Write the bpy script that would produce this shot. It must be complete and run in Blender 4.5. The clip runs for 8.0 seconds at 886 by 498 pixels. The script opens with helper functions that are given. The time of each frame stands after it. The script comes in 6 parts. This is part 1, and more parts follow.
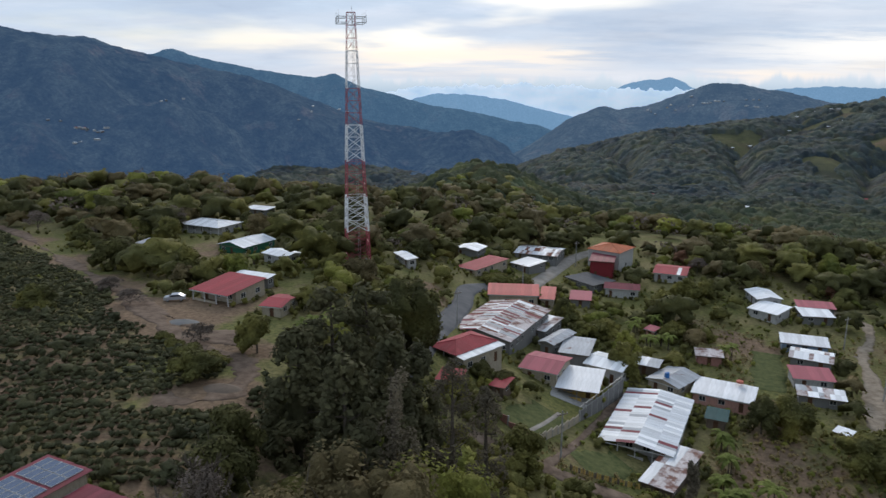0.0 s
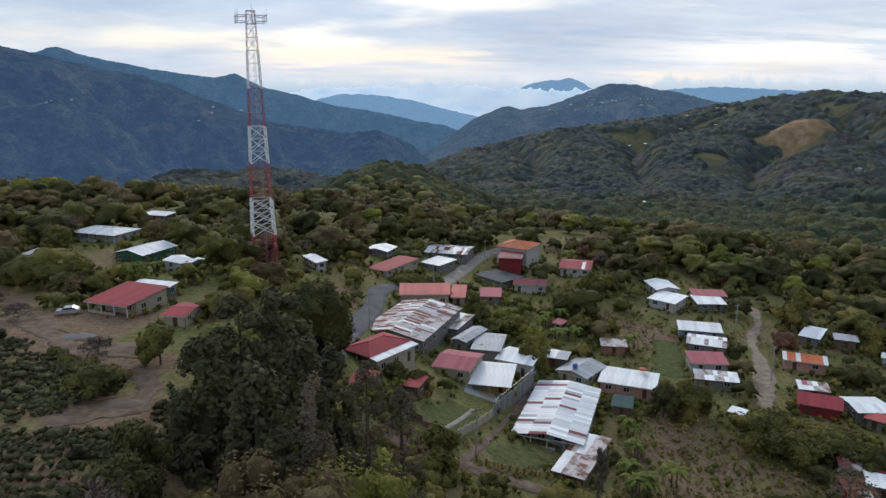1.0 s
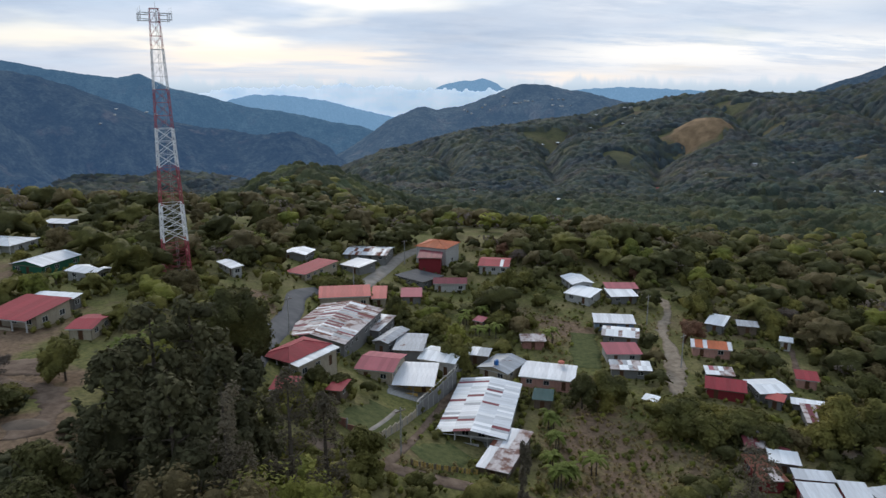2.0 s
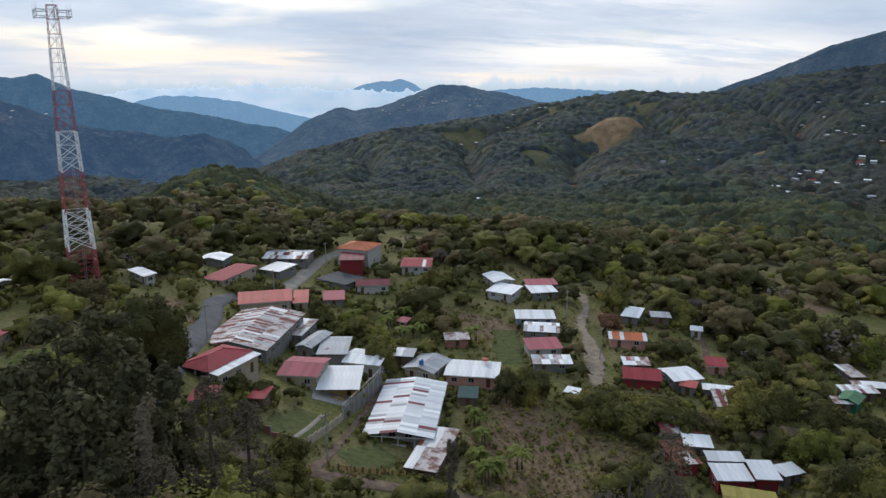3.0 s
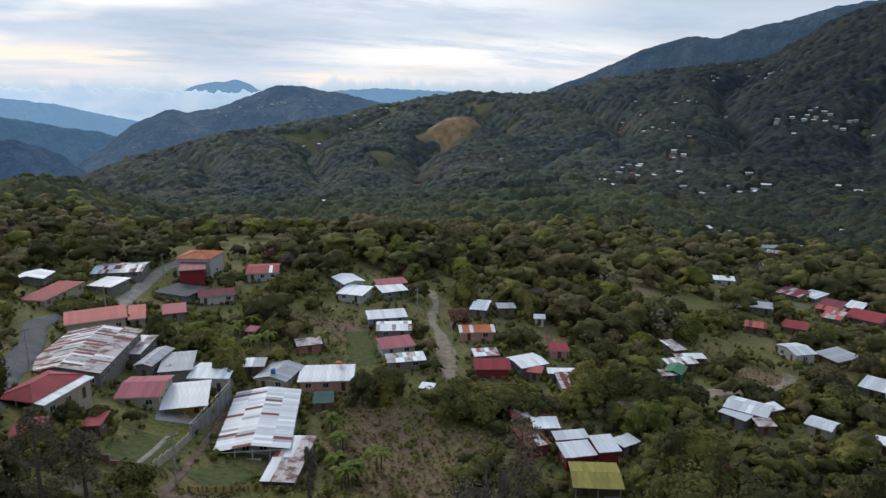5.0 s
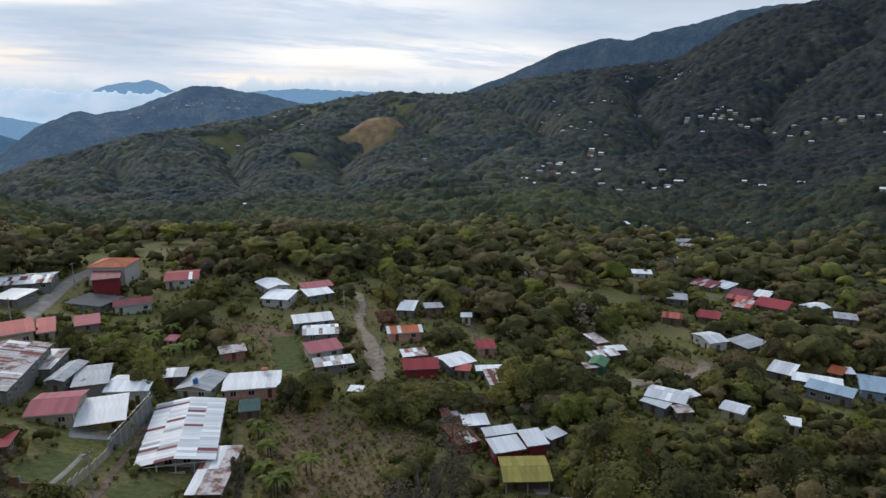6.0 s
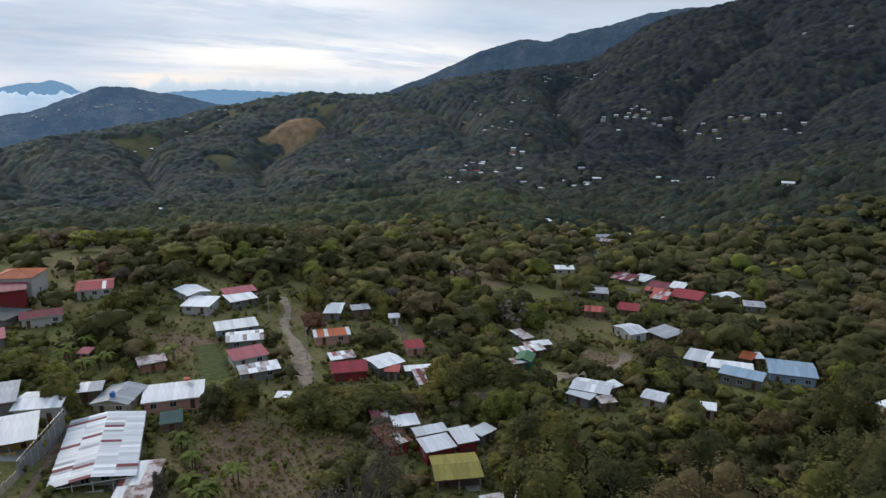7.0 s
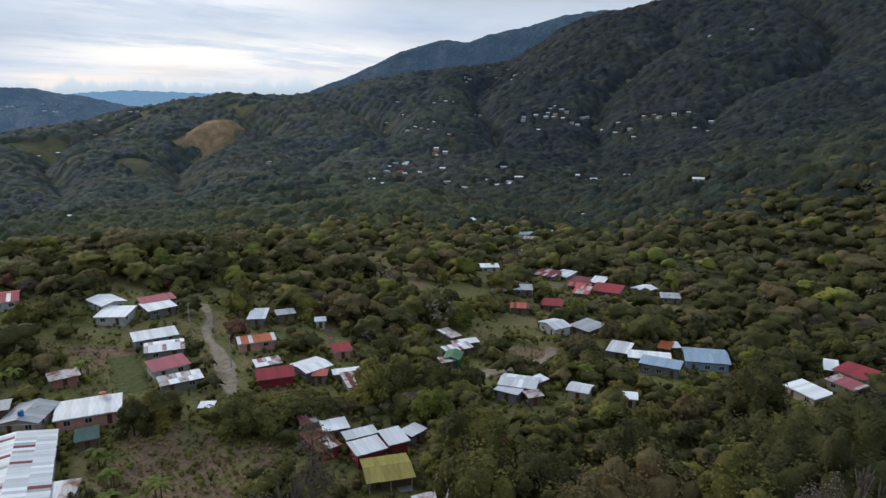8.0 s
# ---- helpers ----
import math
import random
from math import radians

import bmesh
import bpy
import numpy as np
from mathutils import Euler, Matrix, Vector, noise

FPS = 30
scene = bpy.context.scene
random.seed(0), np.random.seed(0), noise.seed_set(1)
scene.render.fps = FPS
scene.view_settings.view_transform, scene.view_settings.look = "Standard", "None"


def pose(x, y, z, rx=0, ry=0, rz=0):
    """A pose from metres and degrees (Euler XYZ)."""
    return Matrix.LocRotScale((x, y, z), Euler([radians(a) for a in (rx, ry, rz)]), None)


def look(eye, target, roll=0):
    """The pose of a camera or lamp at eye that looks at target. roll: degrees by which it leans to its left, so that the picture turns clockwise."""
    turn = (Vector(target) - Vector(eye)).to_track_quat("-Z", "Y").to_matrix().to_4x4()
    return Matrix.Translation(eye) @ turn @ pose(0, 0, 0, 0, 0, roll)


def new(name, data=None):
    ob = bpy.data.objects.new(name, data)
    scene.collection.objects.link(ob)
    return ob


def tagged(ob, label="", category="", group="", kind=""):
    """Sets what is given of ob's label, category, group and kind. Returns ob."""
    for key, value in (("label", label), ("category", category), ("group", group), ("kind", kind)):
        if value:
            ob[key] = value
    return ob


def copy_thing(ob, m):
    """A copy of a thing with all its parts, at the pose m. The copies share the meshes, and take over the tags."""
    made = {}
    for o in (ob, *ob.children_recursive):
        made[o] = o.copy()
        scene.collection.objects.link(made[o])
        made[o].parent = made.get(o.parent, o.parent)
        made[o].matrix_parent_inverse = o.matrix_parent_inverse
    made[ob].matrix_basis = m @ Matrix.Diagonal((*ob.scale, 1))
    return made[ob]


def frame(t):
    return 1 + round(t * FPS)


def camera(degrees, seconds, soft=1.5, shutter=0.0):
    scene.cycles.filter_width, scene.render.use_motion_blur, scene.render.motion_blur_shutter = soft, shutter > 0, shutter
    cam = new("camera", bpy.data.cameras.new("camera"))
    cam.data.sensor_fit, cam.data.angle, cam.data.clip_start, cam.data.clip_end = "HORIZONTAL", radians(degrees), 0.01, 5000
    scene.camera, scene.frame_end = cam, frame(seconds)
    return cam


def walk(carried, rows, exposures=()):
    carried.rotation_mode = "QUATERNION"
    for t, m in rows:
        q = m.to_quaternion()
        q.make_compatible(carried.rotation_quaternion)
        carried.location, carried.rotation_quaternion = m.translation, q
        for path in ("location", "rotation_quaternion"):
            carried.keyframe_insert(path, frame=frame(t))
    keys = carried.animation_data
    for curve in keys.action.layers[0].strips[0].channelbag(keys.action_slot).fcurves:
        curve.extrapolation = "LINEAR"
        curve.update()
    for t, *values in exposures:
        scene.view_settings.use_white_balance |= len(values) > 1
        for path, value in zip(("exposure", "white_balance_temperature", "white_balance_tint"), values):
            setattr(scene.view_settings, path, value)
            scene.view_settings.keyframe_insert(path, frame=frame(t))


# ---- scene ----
cam = camera(64.5, 8.0, soft=1.4, shutter=0.3)
# The camera hangs in one place, 67.5 m over the lower village, and pans to its right.
EYE = (0.0, 0.0, 67.5)
PATH = [  # seconds, bearing to the right of +y, pitch, roll
    (0, -0.00, -13.42, -0.04),
    (0.5, 3.93, -13.41, -0.02),
    (1, 7.52, -13.39, 0.01),
    (1.5, 10.92, -13.38, 0.00),
    (3, 20.80, -13.31, 0.01),
    (3.5, 23.96, -13.31, 0.03),
    (4, 27.15, -13.29, 0.06),
    (4.5, 30.32, -13.27, 0.04),
    (6, 39.66, -13.21, 0.02),
    (6.5, 42.78, -13.20, 0.00),
    (7, 45.87, -13.19, -0.02),
    (7.5, 48.99, -13.16, -0.05),
    (8, 52.09, -13.16, -0.08),
]


def aim(bearing, pitch, roll):
    b, p = radians(bearing), radians(pitch)
    return look(EYE, (math.sin(b) * math.cos(p), math.cos(b) * math.cos(p), EYE[2] + math.sin(p)), roll)


walk(cam, [(t, aim(b, p, r)) for t, b, p, r in PATH], exposures=[(0.0, 0.0), (8.0, 0.0)])

# ---- light: a broken evening overcast, the sun low behind cloud over the valley ----
world = bpy.data.worlds.new("evening_sky")
scene.world = world
world.use_nodes = True
wn, wl = world.node_tree.nodes, world.node_tree.links
wn.clear()


def wnode(kind, **values):
    n = wn.new(kind)
    for key, value in values.items():
        n.inputs[key].default_value = value
    return n


def wmath(op, a, b=None, c=None):
    n = wn.new("ShaderNodeMath")
    n.operation = op
    for i, v in enumerate((a, b, c)):
        if v is None:
            continue
        if isinstance(v, (int, float)):
            n.inputs[i].default_value = v
        else:
            wl.new(v, n.inputs[i])
    return n.outputs[0]


def wramp(fac, stops, ease="EASE"):
    n = wn.new("ShaderNodeValToRGB")
    n.color_ramp.interpolation = ease
    while len(n.color_ramp.elements) < len(stops):
        n.color_ramp.elements.new(0.5)
    for e, (p, col) in zip(n.color_ramp.elements, stops):
        e.position, e.color = p, (*col, 1)
    wl.new(fac, n.inputs[0])
    return n.outputs[0]


def wmix(fac, a, b):
    n = wn.new("ShaderNodeMix")
    n.data_type = "RGBA"
    for sock, v in ((n.inputs[0], fac), (n.inputs[6], a), (n.inputs[7], b)):
        if isinstance(v, (int, float)):
            sock.default_value = v
        elif isinstance(v, tuple):
            sock.default_value = (*v, 1)
        else:
            wl.new(v, sock)
    return n.outputs[2]


direction = wn.new("ShaderNodeTexCoord").outputs["Generated"]
split = wn.new("ShaderNodeSeparateXYZ")
wl.new(direction, split.inputs[0])
dx, dy, dz = split.outputs
up = wmath("MAXIMUM", dz, 0.0)
# cloud deck seen in perspective
deck = wn.new("ShaderNodeCombineXYZ")
flat = wmath("ADD", up, 0.11)
wl.new(wmath("DIVIDE", dx, flat), deck.inputs[0])
wl.new(wmath("DIVIDE", dy, flat), deck.inputs[1])


def deck_noise(scale, detail, rough, shift, stretch=(1, 1, 1)):
    m = wn.new("ShaderNodeMapping")
    m.inputs["Location"].default_value, m.inputs["Scale"].default_value = shift, stretch
    wl.new(deck.outputs[0], m.inputs[0])
    n = wnode("ShaderNodeTexNoise", Scale=scale, Detail=detail, Roughness=rough)
    wl.new(m.outputs[0], n.inputs[0])
    return n.outputs[0]


big = deck_noise(0.5, 9, 0.6, (3.0, 1.4, 0))
fine = deck_noise(1.5, 9, 0.65, (7.0, 2.0, 4.0), (1, 0.8, 1))
sky = wn.new("ShaderNodeTexSky")
sky.sky_type, sky.sun_disc = "NISHITA", False
sky.sun_elevation, sky.sun_rotation = radians(24), radians(4)
clear = wn.new("ShaderNodeVectorMath")
clear.operation = "SCALE"
wl.new(sky.outputs[0], clear.inputs[0])
clear.inputs[3].default_value = 0.09
# grey-blue stratus, with lighter and darker rolls and gaps of bright cloud near the horizon
body = wramp(big, [(0.28, (0.45, 0.54, 0.68)), (0.42, (0.50, 0.60, 0.75)), (0.56, (0.55, 0.66, 0.81)), (0.74, (0.67, 0.75, 0.88))])
roll = wramp(fine, [(0.25, (0.91, 0.92, 0.94)), (0.55, (1.0, 1.0, 1.0)), (0.75, (1.10, 1.09, 1.08))])
mult = wn.new("ShaderNodeVectorMath")
mult.operation = "MULTIPLY"
wl.new(body, mult.inputs[0])
wl.new(roll, mult.inputs[1])
thick = wramp(deck_noise(0.5, 4, 0.5, (1.0, 9.0, 2.0)), [(0.28, (0.7, 0.55, 0.55)), (0.5, (1, 1, 1))])
cover = wmix(thick, clear.outputs[0], mult.outputs[0])
# light breaking through low over the far valley
low = wramp(up, [(0.0, (1, 1, 1)), (0.05, (0.9, 0.9, 0.9)), (0.14, (0.12, 0.12, 0.12)), (0.3, (0, 0, 0))])
gap = wramp(deck_noise(0.5, 6, 0.55, (0.4, 5.2, 0.0), (0.8, 1.4, 1)), [(0.42, (0, 0, 0)), (0.58, (1, 1, 1))])
ahead = wramp(dy, [(0.0, (0.4, 0.4, 0.4)), (0.6, (0.8, 0.8, 0.8)), (1.0, (1, 1, 1))])
shine = wmath("MULTIPLY", wmath("MULTIPLY", low, gap), ahead)
lit = wmix(wmath("MULTIPLY", shine, 0.30), cover, (0.90, 0.90, 0.93))
around = wmath("ARCTAN2", dx, dy)
wisp = wramp(deck_noise(0.9, 8, 0.64, (2.0, 0.7, 0.0), (0.6, 1.3, 1)), [(0.38, (0.15, 0.15, 0.15)), (0.56, (1, 1, 1))])


def break_in_cloud(bearing, half, low, high, colour, much, under):
    """Evening light through a gap of the deck: bearing and half width in radians, rise as the sine of the height."""
    side = wramp(wmath("DIVIDE", wmath("ABSOLUTE", wmath("SUBTRACT", around, bearing)), half), [(0.3, (1, 1, 1)), (1.0, (0, 0, 0))])
    level = wramp(dz, [(low, (0.25, 0.25, 0.25)), (0.5 * (low + high), (1, 1, 1)), (high, (0, 0, 0))])
    return wmix(wmath("MULTIPLY", wmath("MULTIPLY", side, level), wmath("MULTIPLY", wisp, much)), under, colour)


lit = break_in_cloud(0.03, 0.26, 0.0, 0.062, (1.05, 0.93, 0.80), 0.95, lit)
lit = break_in_cloud(0.63, 0.34, 0.0, 0.075, (1.06, 1.02, 0.96), 0.95, lit)
lit = break_in_cloud(0.60, 0.30, 0.07, 0.15, (0.96, 0.97, 1.0), 0.8, lit)
# a darker cloud mass high over the mountain
mass = wmath("MULTIPLY", wramp(dx, [(0.50, (0, 0, 0)), (0.85, (1, 1, 1))]), wramp(up, [(0.05, (0, 0, 0)), (0.16, (1, 1, 1))]))
lit = wmix(wmath("MULTIPLY", mass, 0.55), lit, (0.40, 0.42, 0.46))
# far cloud bank and mist on the horizon
bank = wn.new("ShaderNodeCombineXYZ")
wl.new(wmath("MULTIPLY", wmath("ARCTAN2", dx, dy), 26.0), bank.inputs[0])
bn = wnode("ShaderNodeTexNoise", Scale=1.0, Detail=5, Roughness=0.6)
wl.new(bank.outputs[0], bn.inputs[0])
edge = wmath("SUBTRACT", wmath("MULTIPLY", bn.outputs[0], 0.06), wmath("ADD", dz, 0.022))
mist = wramp(wmath("MULTIPLY", edge, 90.0), [(0.0, (0, 0, 0)), (1.0, (1, 1, 1))])
deep = wramp(wmath("MULTIPLY_ADD", dz, 8.0, 0.6), [(0.0, (0.30, 0.40, 0.52)), (0.42, (0.42, 0.55, 0.68)), (0.68, (0.66, 0.74, 0.83))])
veil = wramp(dz, [(0.0, (0.85, 0.85, 0.85)), (0.045, (0.0, 0.0, 0.0))])
hazed = wmix(wmath("MULTIPLY", veil, 0.6), lit, (0.80, 0.80, 0.84))
final = wmix(mist, hazed, deep)
back = wnode("ShaderNodeBackground", Strength=1.06)
wl.new(final, back.inputs[0])
wl.new(back.outputs[0], wn.new("ShaderNodeOutputWorld").inputs[0])

sun = new("sun", bpy.data.lights.new("sun", "SUN"))
sun.data.energy, sun.data.angle, sun.data.color = 1.5, radians(20), (1.0, 0.93, 0.85)
sun.matrix_world = look((0, 0, 300), (-8, -100, 255))

# ---- materials ----
class Mat:
    """A small node-graph helper for one surface."""

    def __init__(self, name, rough=0.8, metal=0.0, spec=0.3):
        self.mat = bpy.data.materials.new(name)
        self.mat.use_nodes = True
        self.n, self.l = self.mat.node_tree.nodes, self.mat.node_tree.links
        self.bsdf = self.n["Principled BSDF"]
        self.bsdf.inputs["Roughness"].default_value = rough
        self.bsdf.inputs["Metallic"].default_value = metal
        self.bsdf.inputs["Specular IOR Level"].default_value = spec
        self.place = self.n.new("ShaderNodeNewGeometry").outputs["Position"]
        self.island = self.n.new("ShaderNodeNewGeometry").outputs["Random Per Island"]
        self.each = self.n.new("ShaderNodeObjectInfo").outputs["Random"]
        self.local = self.n.new("ShaderNodeTexCoord").outputs["Object"]

    def noise(self, scale, detail=4, rough=0.55, at=None, stretch=(1, 1, 1)):
        m = self.n.new("ShaderNodeMapping")
        m.inputs["Scale"].default_value = stretch
        self.l.new(at or self.place, m.inputs[0])
        t = self.n.new("ShaderNodeTexNoise")
        t.inputs["Scale"].default_value, t.inputs["Detail"].default_value, t.inputs["Roughness"].default_value = scale, detail, rough
        self.l.new(m.outputs[0], t.inputs[0])
        return t.outputs[0]

    def cells(self, scale, at=None):
        t = self.n.new("ShaderNodeTexVoronoi")
        t.inputs["Scale"].default_value = scale
        self.l.new(at or self.place, t.inputs[0])
        return t.outputs[0]

    def ramp(self, fac, stops, ease="LINEAR"):
        r = self.n.new("ShaderNodeValToRGB")
        r.color_ramp.interpolation = ease
        while len(r.color_ramp.elements) < len(stops):
            r.color_ramp.elements.new(0.5)
        for e, (p, col) in zip(r.color_ramp.elements, stops):
            e.position, e.color = p, (*((col,) * 3 if isinstance(col, (int, float)) else col), 1)
        self.l.new(fac, r.inputs[0])
        return r.outputs[0]

    def mix(self, fac, a, b, how="MIX"):
        m = self.n.new("ShaderNodeMix")
        m.data_type, m.blend_type = "RGBA", how
        for sock, v in ((m.inputs[0], fac), (m.inputs[6], a), (m.inputs[7], b)):
            if isinstance(v, (int, float)):
                sock.default_value = v
            elif isinstance(v, tuple):
                sock.default_value = (*v, 1)
            else:
                self.l.new(v, sock)
        return m.outputs[2]

    def math(self, op, a, b):
        m = self.n.new("ShaderNodeMath")
        m.operation = op
        for i, v in enumerate((a, b)):
            if isinstance(v, (int, float)):
                m.inputs[i].default_value = v
            else:
                self.l.new(v, m.inputs[i])
        return m.outputs[0]

    def attribute(self, name):
        a = self.n.new("ShaderNodeAttribute")
        a.attribute_name = name
        return a.outputs["Fac"]

    def bump(self, height, strength=0.4, distance=0.05):
        b = self.n.new("ShaderNodeBump")
        b.inputs["Strength"].default_value, b.inputs["Distance"].default_value = strength, distance
        self.l.new(height, b.inputs["Height"])
        self.l.new(b.outputs[0], self.bsdf.inputs["Normal"])
        return self

    def base(self, colour):
        if isinstance(colour, tuple):
            self.bsdf.inputs["Base Color"].default_value = (*colour, 1)
        else:
            self.l.new(colour, self.bsdf.inputs["Base Color"])
        return self

    def rough(self, value):
        self.l.new(value, self.bsdf.inputs["Roughness"])
        return self


def sheet_metal(name, colour, dirt, amount=0.5, rust=0.0, rough=0.45, metal=0.0):
    """Corrugated roofing: painted or bare, each sheet a little different, with streaks, dirt and rust along the fall."""
    m = Mat(name, rough, metal, 0.28)
    tone = m.ramp(m.each, [(0, 0.80), (0.5, 0.95), (1, 1.08)])
    body = m.mix(1.0, colour, tone, "MULTIPLY")
    streak = m.noise(1.1, 5, 0.6, m.local, (2.6, 0.35, 1))
    body = m.mix(m.ramp(streak, [(0.42, 0.0), (0.72, amount)]), body, dirt)
    if rust:
        spread = m.noise(0.5, 6, 0.65, m.place, (1, 1, 1))
        body = m.mix(m.ramp(spread, [(0.62 - 0.35 * rust, 0.0), (0.72 - 0.25 * rust, 0.9)]), body, m.ramp(streak, [(0.3, (0.10, 0.028, 0.016)), (0.7, (0.22, 0.085, 0.05))]))
    wave = m.n.new("ShaderNodeTexWave")
    wave.wave_type, wave.bands_direction = "BANDS", "X"
    wave.inputs["Scale"].default_value = 2.1
    m.l.new(m.local, wave.inputs[0])
    m.base(body).bump(wave.outputs[0], 0.6, 0.03)
    m.rough(m.ramp(streak, [(0.3, rough), (0.8, min(1.0, rough + 0.35))]))
    return m.mat


def plaster(name, colour, grime=(0.10, 0.085, 0.07), amount=0.55):
    m = Mat(name, 0.9, 0, 0.2)
    big, small = m.noise(0.35, 5, 0.6), m.noise(3.0, 6, 0.65, None, (1, 1, 0.35))
    body = m.mix(m.ramp(small, [(0.45, 0.0), (0.8, amount)]), colour, grime)
    body = m.mix(m.ramp(big, [(0.4, 0.0), (0.75, 0.35)]), body, tuple(0.7 * c for c in colour))
    return m.base(body).bump(small, 0.3, 0.02).mat


ROOFS = {
    "white": sheet_metal("white_roofing", (0.92, 0.93, 0.94), (0.55, 0.54, 0.53), 0.3, 0.0),
    "zinc": sheet_metal("zinc_roofing", (0.72, 0.74, 0.77), (0.46, 0.46, 0.46), 0.5, 0.0, 0.4, 0.1),
    "grey": sheet_metal("weathered_zinc_roofing", (0.46, 0.48, 0.51), (0.27, 0.26, 0.25), 0.55, 0.08, 0.55, 0.15),
    "rusty": sheet_metal("rusted_zinc_roofing", (0.62, 0.57, 0.56), (0.36, 0.24, 0.20), 0.6, 0.42, 0.7, 0.1),
    "rust": sheet_metal("deep_rusted_roofing", (0.22, 0.085, 0.06), (0.10, 0.035, 0.025), 0.7, 0.7, 0.85),
    "red": sheet_metal("red_painted_roofing", (0.34, 0.038, 0.050), (0.33, 0.10, 0.10), 0.6, 0.04, 0.6),
    "maroon": sheet_metal("maroon_painted_roofing", (0.22, 0.045, 0.06), (0.14, 0.06, 0.06), 0.5, 0.05, 0.55),
    "pink": sheet_metal("faded_pink_red_roofing", (0.42, 0.11, 0.135), (0.34, 0.15, 0.15), 0.5, 0.0, 0.6),
    "salmon": sheet_metal("salmon_painted_roofing", (0.52, 0.115, 0.10), (0.38, 0.13, 0.115), 0.4, 0.0, 0.55),
    "orange": sheet_metal("orange_painted_roofing", (0.50, 0.13, 0.05), (0.30, 0.11, 0.06), 0.5, 0.0, 0.6),
    "blue": sheet_metal("pale_blue_roofing", (0.33, 0.45, 0.56), (0.25, 0.29, 0.33), 0.4, 0.0, 0.5),
    "yellow": sheet_metal("mossy_yellow_roofing", (0.33, 0.28, 0.075), (0.16, 0.13, 0.05), 0.6, 0.0, 0.8),
    "dark": sheet_metal("dark_tarred_roofing", (0.075, 0.08, 0.09), (0.13, 0.12, 0.11), 0.4, 0.0, 0.7),
    "teal": sheet_metal("dark_teal_roofing", (0.02, 0.075, 0.075), (0.04, 0.06, 0.06), 0.4, 0.0, 0.6),
    "green": sheet_metal("green_roofing", (0.10, 0.22, 0.12), (0.12, 0.14, 0.10), 0.5, 0.0, 0.7),
}
WALLS = {
    "white": plaster("white_plaster", (0.46, 0.45, 0.43)),
    "cream": plaster("cream_plaster", (0.42, 0.36, 0.27)),
    "grey": plaster("bare_concrete", (0.19, 0.187, 0.18)),
    "pink": plaster("pink_plaster", (0.50, 0.27, 0.22)),
    "red": plaster("dark_red_plaster", (0.22, 0.03, 0.035), (0.08, 0.02, 0.02), 0.4),
    "green": plaster("green_painted_boards", (0.03, 0.13, 0.075), (0.02, 0.05, 0.03), 0.4),
    "rust": plaster("rusty_sheet_wall", (0.34, 0.17, 0.14), (0.16, 0.07, 0.05), 0.8),
    "orange": plaster("orange_plaster", (0.46, 0.12, 0.04)),
    "blue": plaster("blue_plaster", (0.22, 0.30, 0.40)),
    "wood": plaster("weathered_boards", (0.16, 0.12, 0.09), (0.06, 0.05, 0.04)),
    "yellow": plaster("ochre_plaster", (0.50, 0.33, 0.10)),
}
CONCRETE = plaster("stained_concrete", (0.36, 0.35, 0.33), (0.07, 0.068, 0.06), 0.95)
WOOD = plaster("grey_timber", (0.17, 0.13, 0.10), (0.07, 0.055, 0.045), 0.5)
TRIM = plaster("white_trim", (0.58, 0.57, 0.55), (0.2, 0.18, 0.16), 0.35)
DOOR = plaster("brown_door_paint", (0.11, 0.055, 0.03), (0.04, 0.025, 0.02), 0.4)
FLOORING = plaster("worn_floor", (0.22, 0.19, 0.17))
m = Mat("window_glass", 0.12, 0, 0.5)
GLASS = m.base((0.025, 0.03, 0.035)).mat
m = Mat("galvanised_steel", 0.5, 0.6, 0.5)
STEEL = m.base(m.ramp(m.noise(3.0), [(0.3, 0.35), (0.7, 0.5)])).mat
m = Mat("mast_white_paint", 0.6, 0, 0.3)
MAST_WHITE = m.base(m.ramp(m.noise(0.9, 5), [(0.35, (0.62, 0.61, 0.61)), (0.6, (0.82, 0.82, 0.82))])).mat
m = Mat("mast_red_paint", 0.6, 0, 0.3)
MAST_RED = m.base(m.ramp(m.noise(0.9, 5), [(0.35, (0.30, 0.070, 0.08)), (0.6, (0.39, 0.080, 0.096))])).mat
m = Mat("asphalt", 0.9, 0, 0.2)
ASPHALT = m.base(m.mix(m.ramp(m.noise(0.25, 6), [(0.35, 0.0), (0.7, 1.0)]), (0.085, 0.088, 0.095), (0.15, 0.148, 0.15))).bump(m.noise(9.0), 0.2, 0.02).mat
m = Mat("pale_concrete_road", 0.9, 0, 0.2)
PALE_ROAD = m.base(m.mix(m.ramp(m.noise(0.4, 6), [(0.35, 0.0), (0.7, 1.0)]), (0.33, 0.30, 0.265), (0.22, 0.19, 0.16))).bump(m.noise(6.0), 0.3, 0.03).mat
m = Mat("dirt_track", 0.95, 0, 0.1)
DIRT = m.base(m.mix(m.ramp(m.noise(0.5, 7, 0.65), [(0.35, 0.0), (0.68, 1.0)]), (0.105, 0.072, 0.052), (0.225, 0.165, 0.124))).bump(m.noise(2.5, 6), 0.6, 0.12).mat

